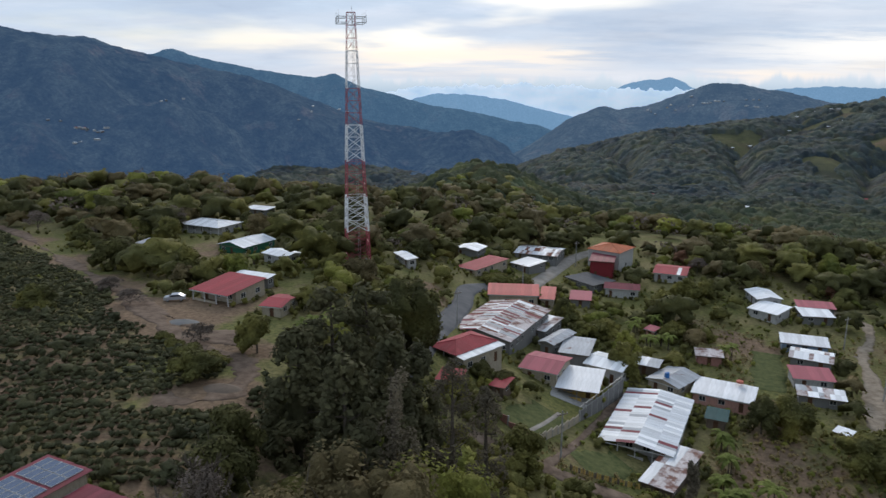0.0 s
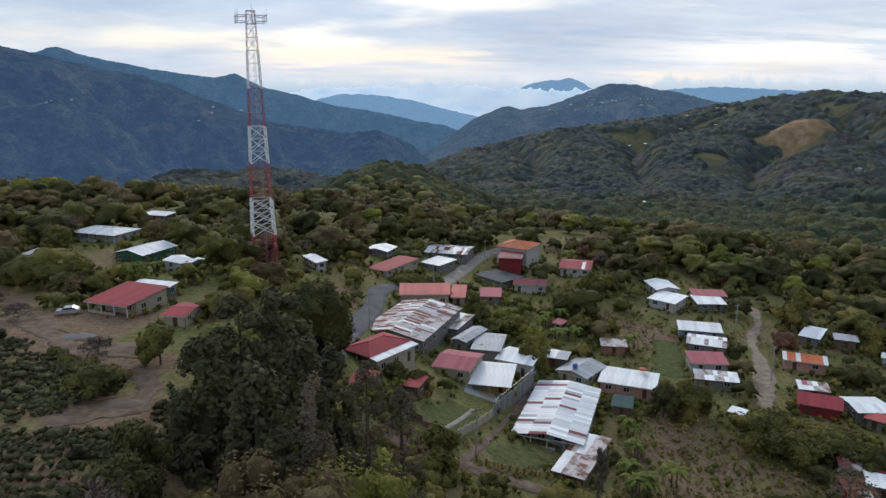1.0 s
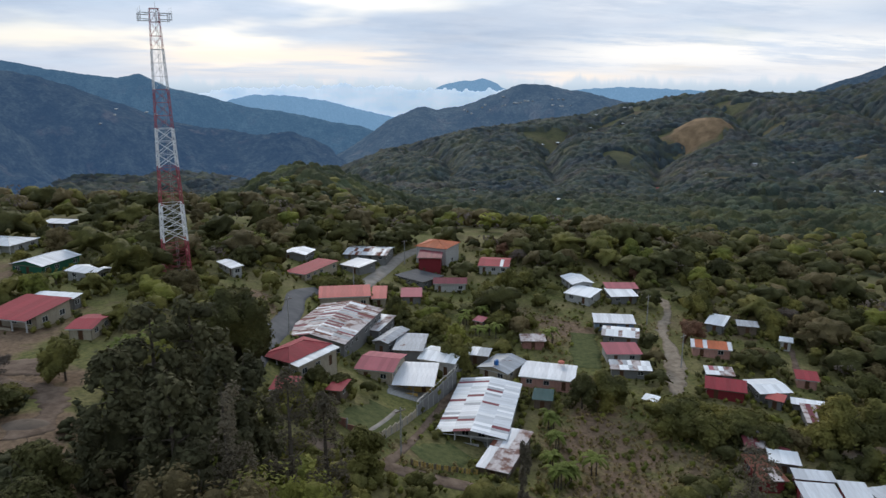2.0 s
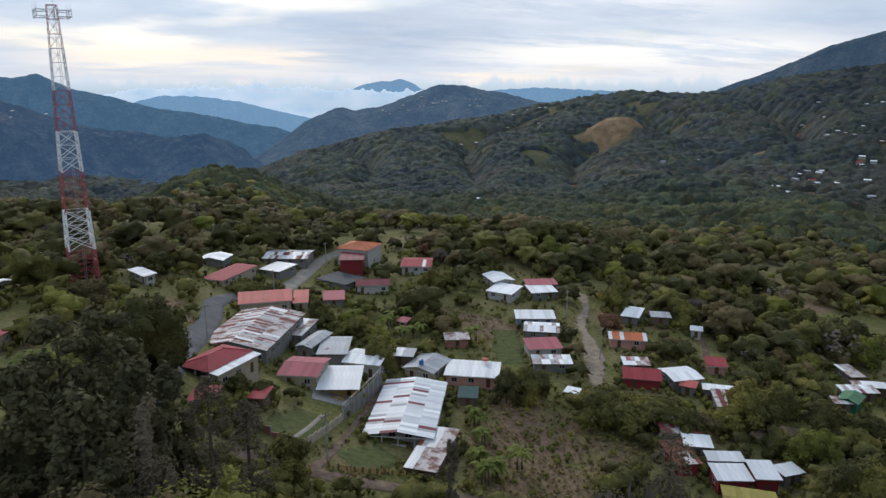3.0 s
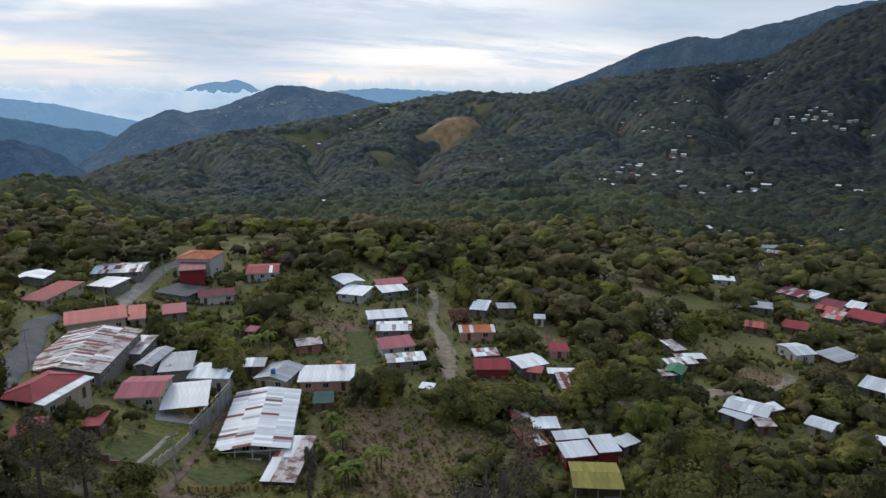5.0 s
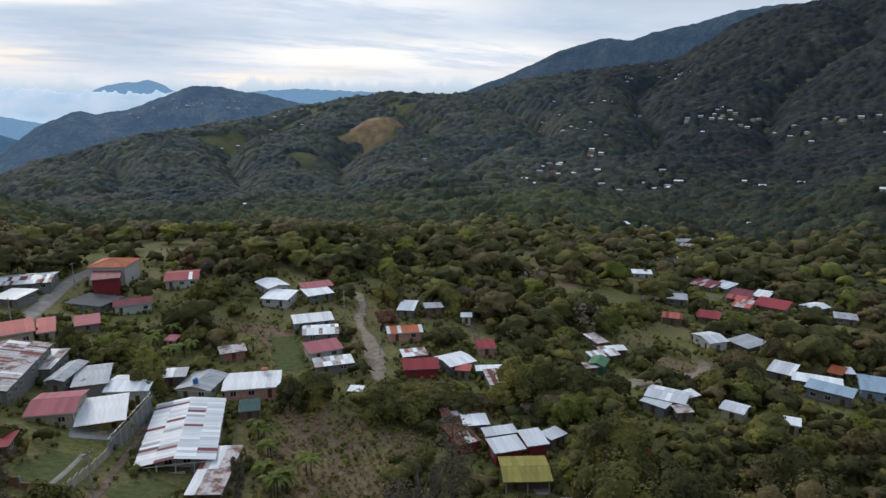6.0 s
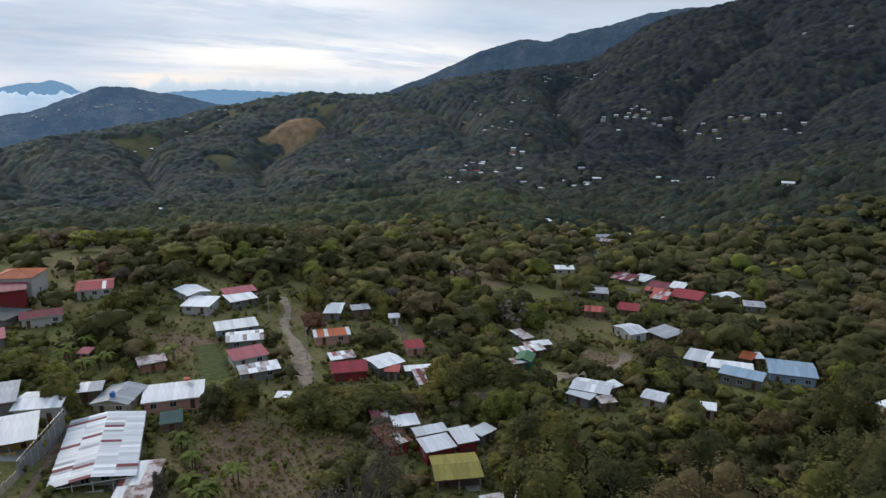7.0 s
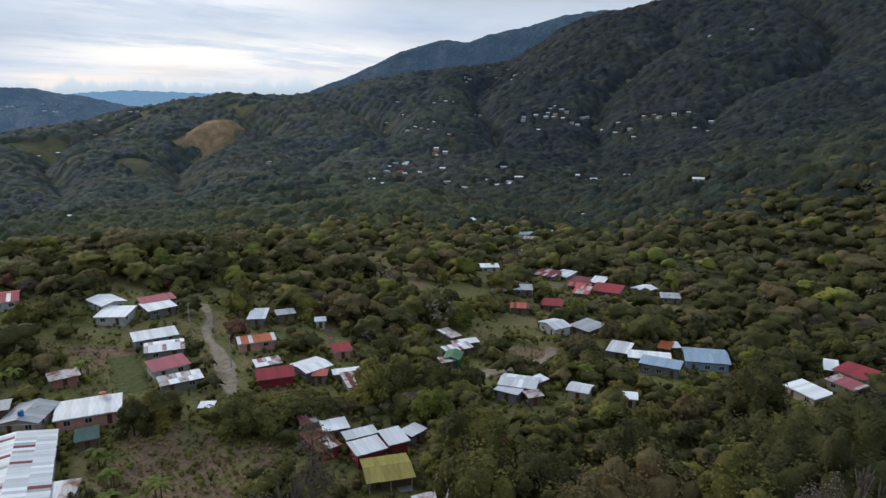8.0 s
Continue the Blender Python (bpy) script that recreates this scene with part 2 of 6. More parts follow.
m = Mat("dry_pale_dirt", 0.95, 0, 0.1)
PALE_DIRT = m.base(m.mix(m.ramp(m.noise(0.6, 7, 0.65), [(0.35, 0.0), (0.68, 1.0)]), (0.20, 0.155, 0.112), (0.37, 0.305, 0.235))).bump(m.noise(2.5, 6), 0.6, 0.12).mat
m = Mat("mown_grass", 0.95, 0, 0.1)
LAWN = m.base(m.mix(m.ramp(m.noise(0.8, 7, 0.7), [(0.34, 0.0), (0.66, 1.0)]), (0.055, 0.072, 0.026), (0.125, 0.128, 0.052))).bump(m.noise(6.0, 4), 0.7, 0.06).mat


def leaf(name, dark, mid, light, patch=0.105, spread=0.16):
    """Foliage: colour shifts from tree to tree (broad noise), from bough to bough and from clump to clump."""
    m = Mat(name, 0.8, 0, 0.15)
    tree = m.ramp(m.noise(patch, 2, 0.6), [(0.36, dark), (0.5, mid), (0.64, light)])
    clump = m.ramp(m.island, [(0.0, 1 - spread), (0.5, 0.97), (1.0, 1 + spread)])
    body = m.mix(1.0, m.mix(m.ramp(m.each, [(0, 0.0), (1, 0.55)]), tree, mid), clump, "MULTIPLY")
    tuft = m.noise(1.3, 5, 0.72)
    body = m.mix(1.0, body, m.ramp(tuft, [(0.32, 0.80), (0.5, 1.0), (0.68, 1.24)]), "MULTIPLY")
    m.base(m.mix(1.0, body, (1.14, 1.03, 1.02), "MULTIPLY")).bump(tuft, 1.0, 0.55)
    glow = m.n.new("ShaderNodeBsdfTranslucent")
    m.l.new(m.bsdf.inputs["Base Color"].links[0].from_socket, glow.inputs[0])
    both = m.n.new("ShaderNodeMixShader")
    both.inputs[0].default_value = 0.15
    m.l.new(m.bsdf.outputs[0], both.inputs[1])
    m.l.new(glow.outputs[0], both.inputs[2])
    m.l.new(both.outputs[0], m.n["Material Output"].inputs[0])
    return m.mat


LEAF = leaf("broadleaf_foliage", (0.075, 0.082, 0.030), (0.130, 0.134, 0.039), (0.211, 0.202, 0.053))
LEAF_OLIVE = leaf("olive_foliage", (0.099, 0.089, 0.045), (0.142, 0.122, 0.056), (0.189, 0.155, 0.071))
LEAF_BRIGHT = leaf("fresh_green_foliage", (0.100, 0.125, 0.030), (0.163, 0.188, 0.040), (0.242, 0.251, 0.054))
LEAF_DARK = leaf("dark_foliage", (0.049, 0.055, 0.023), (0.077, 0.082, 0.029), (0.115, 0.116, 0.038))
LEAF_PINE = leaf("brownish_conifer_foliage", (0.064, 0.068, 0.036), (0.088, 0.092, 0.046), (0.116, 0.114, 0.054))
LEAF_FEATHER = leaf("feathery_brown_foliage", (0.098, 0.091, 0.062), (0.137, 0.125, 0.086), (0.182, 0.164, 0.111))
LEAF_DRY = leaf("dry_weeds", (0.190, 0.165, 0.070), (0.265, 0.225, 0.098), (0.345, 0.285, 0.135))
LEAF_COFFEE = leaf("coffee_foliage", (0.052, 0.060, 0.030), (0.076, 0.084, 0.040), (0.104, 0.108, 0.050))
LEAF_GREY = leaf("dry_grey_brush", (0.112, 0.100, 0.081), (0.163, 0.144, 0.119), (0.225, 0.200, 0.169))
LEAF_RUST = leaf("dry_russet_foliage", (0.14, 0.08, 0.05), (0.18, 0.10, 0.06), (0.20, 0.13, 0.08))
BANANA = leaf("banana_leaf", (0.099, 0.132, 0.032), (0.143, 0.182, 0.042), (0.204, 0.237, 0.062))
m = Mat("bark", 0.95, 0, 0.1)
BARK = m.base(m.ramp(m.noise(2.0, 6), [(0.3, (0.055, 0.042, 0.032)), (0.7, (0.15, 0.125, 0.10))])).bump(m.noise(8.0), 0.6, 0.05).mat

# ground: grass, dry grass, red-brown soil and forest floor
m = Mat("hill_ground", 0.95, 0, 0.1)
grain, wide, clod = m.noise(1.2, 7, 0.65), m.noise(0.06, 6, 0.6), m.noise(0.0045, 7, 0.62)
grass = m.mix(m.ramp(grain, [(0.3, 0.0), (0.7, 1.0)]), (0.072, 0.078, 0.030), (0.205, 0.196, 0.066))
dry = m.mix(m.ramp(grain, [(0.3, 0.0), (0.7, 1.0)]), (0.140, 0.116, 0.060), (0.305, 0.245, 0.122))
soil = m.mix(m.ramp(grain, [(0.3, 0.0), (0.7, 1.0)]), (0.105, 0.072, 0.048), (0.280, 0.192, 0.125))
cover = m.mix(m.ramp(wide, [(0.44, 0.0), (0.64, 0.8)]), grass, dry)
cover = m.mix(m.ramp(m.math("ADD", m.attribute("bare"), m.math("MULTIPLY", m.math("SUBTRACT", m.noise(0.22, 6, 0.65), 0.5), 1.1)), [(0.35, 0.0), (0.62, 1.0)]), cover, soil)
field = m.ramp(clod, [(0.36, (0.045, 0.052, 0.034)), (0.46, (0.085, 0.090, 0.045)), (0.54, (0.125, 0.122, 0.058)), (0.62, (0.135, 0.105, 0.068)), (0.7, (0.20, 0.145, 0.095))])
wood = m.mix(m.ramp(m.noise(0.08, 6, 0.7), [(0.35, 0.0), (0.7, 0.6)]), field, (0.050, 0.052, 0.036))
cover = m.mix(m.attribute("wild"), cover, wood)
cover = m.mix(m.ramp(m.attribute("clay"), [(0.4, 0.0), (0.6, 1.0)]), cover, m.ramp(m.noise(0.05, 6, 0.65), [(0.35, (0.15, 0.100, 0.058)), (0.65, (0.27, 0.182, 0.104))]))
m.base(cover).bump(m.noise(0.5, 7, 0.7), 0.8, 0.7)
GROUND = m.mat

# far forest canopy: green and brown stands, painted blue haze, a tone per crown
m = Mat("hazed_far_canopy", 0.9, 0, 0.15)
wide, mid, fine = m.noise(0.0042, 7, 0.62), m.noise(0.017, 5, 0.6), m.noise(0.35, 6, 0.7)
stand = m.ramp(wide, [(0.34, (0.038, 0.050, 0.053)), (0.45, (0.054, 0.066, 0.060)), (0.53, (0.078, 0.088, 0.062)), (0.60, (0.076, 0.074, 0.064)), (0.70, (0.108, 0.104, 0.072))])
stand = m.mix(m.ramp(mid, [(0.54, 0.0), (0.68, 0.75)]), stand, (0.098, 0.104, 0.054))
stand = m.mix(m.ramp(mid, [(0.30, 0.75), (0.43, 0.0)]), stand, (0.082, 0.071, 0.062))
# high: cloud shade painted in, darkening the upper and right-hand slopes
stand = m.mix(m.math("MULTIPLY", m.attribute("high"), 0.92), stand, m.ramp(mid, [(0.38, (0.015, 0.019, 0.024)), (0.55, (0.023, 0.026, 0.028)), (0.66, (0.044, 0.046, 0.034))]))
# near: greener, with less of the painted haze
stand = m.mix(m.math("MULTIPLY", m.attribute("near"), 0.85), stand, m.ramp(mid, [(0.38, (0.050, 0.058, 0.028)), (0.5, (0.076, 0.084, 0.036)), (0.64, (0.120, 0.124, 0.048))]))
tone = m.ramp(m.attribute("tone"), [(0.0, 0.72), (0.5, 0.97), (0.85, 1.22), (1.0, 1.5)])
warm = m.ramp(m.attribute("hue"), [(0.0, (0.93, 1.01, 1.06)), (0.6, (1.04, 1.0, 1.0)), (0.85, (1.12, 1.06, 0.86)), (1.0, (1.30, 1.04, 0.90))])
# the fixed tint shifts the whole canopy towards haze-blue
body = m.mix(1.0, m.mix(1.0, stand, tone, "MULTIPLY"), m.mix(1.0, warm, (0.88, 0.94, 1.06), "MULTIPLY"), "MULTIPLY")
body = m.mix(1.0, body, m.ramp(fine, [(0.3, 0.84), (0.7, 1.15)]), "MULTIPLY")
m.base(body).bump(fine, 0.9, 2.6)
CANOPY = m.mat


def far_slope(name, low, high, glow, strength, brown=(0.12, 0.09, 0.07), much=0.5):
    """Mountains kilometres off: their own colour, with the evening air's blue haze put in as a glow."""
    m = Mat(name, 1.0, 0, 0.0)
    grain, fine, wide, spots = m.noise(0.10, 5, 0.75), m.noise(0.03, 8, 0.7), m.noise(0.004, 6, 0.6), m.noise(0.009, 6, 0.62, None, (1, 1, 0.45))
    relief_streaks = m.noise(0.011, 7, 0.66, None, (1, 1, 0.4))
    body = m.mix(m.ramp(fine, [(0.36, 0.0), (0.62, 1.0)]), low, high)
    # dark and light sides of the relief, put into the colour as streaks
    body = m.mix(m.ramp(relief_streaks, [(0.38, 0.8), (0.52, 0.0)]), body, low)
    body = m.mix(m.ramp(relief_streaks, [(0.52, 0.0), (0.66, 0.6)]), body, tuple(1.5 * c for c in high))
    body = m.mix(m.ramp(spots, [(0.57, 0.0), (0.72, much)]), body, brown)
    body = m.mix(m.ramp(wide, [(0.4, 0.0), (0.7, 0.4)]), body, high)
    m.base(m.mix(1.0, body, m.ramp(grain, [(0.34, 0.62), (0.5, 0.96), (0.66, 1.45)]), "MULTIPLY")).bump(m.math("ADD", fine, m.math("MULTIPLY", relief_streaks, 3.0)), 1.0, 30.0)
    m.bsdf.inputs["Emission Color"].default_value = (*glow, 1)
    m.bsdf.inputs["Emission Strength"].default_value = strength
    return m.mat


# every range gets its blue haze as emission of its own
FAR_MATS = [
    far_slope("dark_slope_haze_glow", (0.020, 0.030, 0.028), (0.100, 0.115, 0.092), (0.070, 0.15, 0.32), 0.36, (0.26, 0.19, 0.14), 0.7),
    far_slope("distant_range_haze_glow", (0.020, 0.034, 0.036), (0.080, 0.105, 0.095), (0.10, 0.22, 0.40), 0.46),
    far_slope("remote_range_haze_glow", (0.05, 0.07, 0.09), (0.08, 0.10, 0.12), (0.16, 0.30, 0.48), 0.92),
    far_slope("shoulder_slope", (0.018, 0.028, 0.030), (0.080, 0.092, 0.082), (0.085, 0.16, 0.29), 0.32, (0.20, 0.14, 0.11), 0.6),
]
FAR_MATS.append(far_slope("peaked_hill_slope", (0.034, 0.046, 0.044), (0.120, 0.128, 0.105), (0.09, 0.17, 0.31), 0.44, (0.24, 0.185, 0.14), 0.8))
m = Mat("far_cloud", 1.0, 0, 0.0)
# the bank's daylight is added as its own blue-white emission
m.bsdf.inputs["Emission Strength"].default_value = 0.55
m.l.new(m.ramp(m.noise(0.006, 6, 0.6, None, (1, 1, 2.5)), [(0.35, (0.40, 0.56, 0.72)), (0.65, (0.66, 0.75, 0.84))]), m.bsdf.inputs["Emission Color"])
CLOUD = m.base((0.6, 0.66, 0.72)).mat

# ---- building helpers ----
class Shape:
    """Collects boxes, tubes and faces into one mesh."""

    def __init__(self):
        self.v, self.f = [], []

    def face(self, *points):
        n = len(self.v)
        self.v += [tuple(p) for p in points]
        self.f.append(tuple(range(n, n + len(points))))
        return self

    def box(self, x0, y0, z0, x1, y1, z1):
        n = len(self.v)
        self.v += [(x, y, z) for z in (z0, z1) for x, y in ((x0, y0), (x1, y0), (x1, y1), (x0, y1))]
        self.f += [(n + 3, n + 2, n + 1, n), (n + 4, n + 5, n + 6, n + 7)]
        self.f += [(n + i, n + (i + 1) % 4, n + 4 + (i + 1) % 4, n + 4 + i) for i in range(4)]
        return self

    def prism(self, outline, axis, a, b):
        """A flat outline (list of 2D points) swept along an axis from a to b."""
        k, n = len(outline), len(self.v)
        for s in (a, b):
            for p, q in outline:
                self.v.append({"x": (s, p, q), "y": (p, s, q), "z": (p, q, s)}[axis])
        self.f += [tuple(range(n + k - 1, n - 1, -1)), tuple(range(n + k, n + 2 * k))]
        self.f += [(n + i, n + (i + 1) % k, n + k + (i + 1) % k, n + k + i) for i in range(k)]
        return self

    def bar(self, a, b, r0, r1=None, sides=4):
        """A straight tapered bar from a to b."""
        a, b = Vector(a), Vector(b)
        side = (b - a).cross((0.3, 0.2, 1) if abs((b - a).normalized().z) < 0.95 else (1, 0, 0)).normalized()
        other = (b - a).normalized().cross(side)
        n = len(self.v)
        for p, r in ((a, r0), (b, r0 if r1 is None else r1)):
            for i in range(sides):
                w = 2 * math.pi * (i + 0.5) / sides
                self.v.append(tuple(p + r * (math.cos(w) * side + math.sin(w) * other)))
        self.f += [(n + i, n + (i + 1) % sides, n + sides + (i + 1) % sides, n + sides + i) for i in range(sides)]
        self.f += [tuple(range(n + sides - 1, n - 1, -1)), tuple(range(n + sides, n + 2 * sides))]
        return self

    def mesh(self, name, material):
        me = bpy.data.meshes.new(name)
        me.from_pydata(self.v, [], self.f)
        me.materials.append(material)
        return me


def part(name, shape, material, parent, label=""):
    """One mesh object under a thing or a part. shape: a Shape or a ready mesh."""
    me = shape.mesh(name, material) if isinstance(shape, Shape) else shape
    ob = new(name, me)
    ob.parent = parent
    return tagged(ob, label)


def thing(name, x, y, z, turn=0, label="", category="", group="", kind=""):
    ob = new(name)
    ob.matrix_world = pose(x, y, z, 0, 0, turn)
    ob.empty_display_size = 0.5
    return tagged(ob, label, category, group, kind)


def bulk_mesh(name, verts, faces, material, smooth_shade=False):
    """A large mesh straight from arrays; faces all of one size."""
    me = bpy.data.meshes.new(name)
    verts, faces = np.asarray(verts, np.float32), np.asarray(faces, np.int32)
    k = faces.shape[1]
    me.vertices.add(len(verts))
    me.vertices.foreach_set("co", verts.ravel())
    me.loops.add(faces.size)
    me.loops.foreach_set("vertex_index", faces.ravel())
    me.polygons.add(len(faces))
    me.polygons.foreach_set("loop_start", np.arange(0, faces.size, k, dtype=np.int32))
    me.polygons.foreach_set("loop_total", np.full(len(faces), k, np.int32))
    me.polygons.foreach_set("use_smooth", np.full(len(faces), smooth_shade))
    me.materials.append(material)
    me.update(calc_edges=True)
    return me


def z_at(x, y):
    return float(land_z(x, y)[0])


# ---- the land ----
# The village's own ground in units of PLAN metres; the far land as slopes seen from the eye: x right, y ahead.
PLAN = 1.35
BEARING = np.array([-60.0, -31, -22, -14, -8, -3, 3, 8, 13, 18, 24, 30, 36, 41, 47, 53, 58, 62, 67, 74, 84, 130])
RING, FAR_Z = [], []


def far_ring(radius, *fall):
    """The far land on one ring, bearing by bearing: degrees above or below the eye's level."""
    RING.append(float(radius) / PLAN)
    FAR_Z.append((EYE[2] + radius * np.tan(np.radians(np.array(fall, float)))) / PLAN)


far_ring(351, -7.9, -7.7, -7.9, -9.2, -10.2, -10.6, -10.6, -11.2, -11.8, -12.3, -12.5, -12.6, -12.8, -13.0, -13.4, -13.8, -14.1, -14.2, -14.0, -13.2, -11, -9.6)
far_ring(460, -7.6, -7.8, -8.2, -9.8, -10.5, -10.3, -8.6, -10.2, -11.6, -12.2, -12.4, -12.3, -12.2, -12.0, -12.0, -12.1, -12.3, -12.4, -12.0, -10.4, -7.6, -6.5)
far_ring(600, -8.2, -8.6, -9.0, -10.4, -10.4, -9.4, -6.9, -8.6, -10.6, -11.4, -11.7, -11.2, -10.7, -10.1, -9.5, -9.9, -10.7, -10.9, -9.6, -7.4, -4.6, -3.5)
far_ring(800, -9.6, -10, -10, -10.6, -10.2, -9.9, -9.4, -9.6, -10, -10.2, -10.2, -10, -9.6, -9.2, -9.2, -9.1, -9.0, -9.0, -8.0, -5.8, -3.4, -2.5)
far_ring(1100, -9.8, -10, -10, -10.2, -10, -9.8, -9.5, -9, -9, -9, -8.9, -8.6, -8.2, -7.8, -7.6, -7.3, -7.0, -7.0, -6.4, -4.8, -2.4, -1.5)
far_ring(1500, -9, -9, -9, -9, -9, -9, -8.9, -7.9, -7.4, -7.2, -6.9, -6.4, -6.1, -5.6, -5.0, -4.4, -3.9, -3.4, -2.6, -1.4, 1.0, 1)
far_ring(2000, -8, -8, -8, -8, -8, -8.2, -8.3, -6.9, -5.4, -4.7, -3.9, -3.3, -3.0, -2.7, -1.8, -1.1, -0.2, 1.2, 2.4, 3.6, 5.2, 5)
far_ring(2450, -7, -7, -7, -7, -7, -7.4, -7.9, -6.2, -4.65, -3.95, -2.8, -1.75, -1.05, -0.95, 0.2, 1.0, 2.0, 4.25, 5.45, 6.3, 7.3, 7)
far_ring(3000, -6, -6, -6, -6, -6, -7, -7.6, -6.8, -5.6, -5, -4, -3, -2.6, -2.6, -1.8, -1.2, -0.4, 1, 2.5, 3.2, 4, 4)
far_ring(4590, -4.6, -4.6, -4.6, -4.8, -5, -5.4, -6, -6, -5, -4.6, -4, -3.6, -3.6, -3.6, -3, -2.6, -1.8, -1, 0, 0.4, 0.8, 0.8)
RING, FAR_Z = np.array(RING), np.array(FAR_Z)

# single knolls: x, y, height, width
BUMPS = [(716, 1051, 60, 36), (737, 1040, 18, 24), (967, 1538, 15, 26), (1035, 1480, 12, 28), (700, 420, 8, 70), (430, 560, 6, 60), (250, 520, 6, 50)]


def smooth(v, a, b):
    t = np.clip((v - a) / (b - a), 0, 1)
    return t * t * (3 - 2 * t)


def near_z(x, y):
    z = 8.5 - 8 * np.tanh((x - 6) / 18)
    z = z + 0.058 * (125 - np.clip(y, 10, 150)) * (1 - smooth(x, -24, 4))
    z = z + 0.05 * (np.clip(y, 85, 190) - 85) * smooth(x, 0, 25)
    z = z - 0.11 * np.maximum(x - 95, 0)
    return z + 0.5 * np.sin(x / 9 + 1) * np.sin(y / 11)


def cubic(knots, values, v):
    """Smooth interpolation along the first axis of values at the points v (one column each)."""
    i = np.clip(np.searchsorted(knots, v) - 1, 0, len(knots) - 2)
    h = knots[i + 1] - knots[i]
    t = np.clip((v - knots[i]) / h, 0, 1)
    slope = np.gradient(values, knots, axis=0)
    j = np.arange(len(v))
    a, b, ma, mb = values[i, j], values[i + 1, j], slope[i, j] * h, slope[i + 1, j] * h
    return a * (1 + 2 * t) * (1 - t) ** 2 + ma * t * (1 - t) ** 2 + b * t * t * (3 - 2 * t) + mb * t * t * (t - 1)


def land_z(x, y):
    """The height of the land at arrays x, y."""
    x, y = np.atleast_1d(np.asarray(x, float)) / PLAN, np.atleast_1d(np.asarray(y, float)) / PLAN
    r, bearing = np.hypot(x, y), np.degrees(np.arctan2(x, y))
    b = np.clip(bearing, -60, 130)
    columns = np.stack([cubic(BEARING, np.repeat(row[:, None], len(b), 1), b) for row in FAR_Z])
    far = cubic(RING, columns, np.clip(r, RING[0], RING[-1]))
    ripple = np.sin(x / 61 + np.sin(y / 97)) * np.sin(y / 73 + 2 * np.sin(x / 151)) + 0.5 * np.sin(x / 29 + 1.3) * np.sin(y / 37)
    gully = 1 - np.abs(np.sin(np.radians(bearing) * 17 + 1.2 * np.sin(r / 310) + 0.7 * np.sin(r / 130 + b / 6)))
    calm = 1 - 0.8 * smooth(r, 1480, 1780)
    far = far + calm * (smooth(r, 250, 480) * 4 * ripple + smooth(r, 380, 1200) * (5 * ripple + 9 * np.sin(x / 143 + 2.2 * np.sin(y / 210)) * np.sin(y / 177 + 1.4) - smooth(r, 600, 1500) * 46 * (gully ** 2 - 0.22)))
    for bx, by, h, wide in BUMPS:
        far = far + h * np.exp(-((x - bx) ** 2 + (y - by) ** 2) / (2 * wide * wide))
    w = smooth(r, 190, 300)
    return PLAN * (near_z(x, y) * (1 - w) + far * w)


BARE = []


def bare_patch(x, y, radius, amount):
    """Bare or thinly grown soil."""
    BARE.append((x, y, radius, amount))


bare_patch(-52, 128, 16, 0.8)
bare_patch(-34, 108, 9, 0.7)
bare_patch(-31, 88, 9, 0.8)
bare_patch(-72, 150, 12, 0.6)
bare_patch(-66, 96, 34, 0.60)
bare_patch(-45, 76, 22, 0.52)
bare_patch(-90, 120, 26, 0.58)
bare_patch(-100, 178, 16, 0.6)
bare_patch(-88, 140, 14, 0.5)
bare_patch(-125, 209, 9, 0.7)
bare_patch(-97, 176, 9, 0.75)
bare_patch(-80, 158, 8, 0.7)
bare_patch(-70, 146, 8, 0.7)
bare_patch(-60, 132, 10, 0.8)
bare_patch(-48, 117, 9, 0.75)
bare_patch(-37, 107, 9, 0.75)
bare_patch(-130, 160, 30, 0.5)
bare_patch(-110, 140, 24, 0.5)
bare_patch(62, 110, 14, 0.55)
bare_patch(52, 92, 13, 0.55)
bare_patch(64, 100, 9, 0.5)
bare_patch(59, 108, 15, 0.62)
bare_patch(63, 122, 8, 0.6)
bare_patch(55, 94, 10, 0.62)
bare_patch(70, 98, 8, 0.5)
bare_patch(77, 165, 9, 0.7)
bare_patch(70, 160, 8, 0.5)
bare_patch(100, 160, 12, 0.4)
bare_patch(-2.5, 166, 5, 0.9)
bare_patch(-4, 174, 5, 0.9)
bare_patch(-6, 155, 4, 0.8)
bare_patch(-42, 62, 26, 0.58)
bare_patch(-20, 76, 12, 0.55)
bare_patch(152, 84, 10, 0.7)
bare_patch(118, 152, 9, 0.45)
bare_patch(150, 100, 9, 0.4)
bare_patch(22, 104, 7, 0.5)
bare_patch(-62, 195, 18, 0.6)
bare_patch(-900, 2600, 160, 0.5)
bare_patch(-620, 2650, 120, 0.55)
bare_patch(962, 1412, 84, 1.0)
bare_patch(768, 1836, 85, 0.45)
bare_patch(690, 1500, 56, 0.34)
bare_patch(1010, 1010, 40, 0.6)
bare_patch(560, 700, 40, 0.5)
bare_patch(100, 430, 34, 0.7)
bare_patch(132, 440, 30, 0.7)
bare_patch(71, 158, 8, 0.42)
bare_patch(67, 145, 6, 0.38)
bare_patch(73, 172, 7, 0.6)
bare_patch(60, 115, 8, 0.5)
bare_patch(55, 101, 8, 0.5)
bare_patch(64, 208, 6, 0.3)
bare_patch(199.7, 143.5, 9, 0.3)
bare_patch(190.7, 159.8, 7, 0.8)
bare_patch(178.7, 109.5, 10, 0.36)
bare_patch(66, 180, 7, 0.5)
bare_patch(159, 107, 8, 0.45)
bare_patch(152, 90, 9, 0.6)
bare_patch(148, 83, 6, 0.65)
bare_patch(147, 86, 7, 0.6)


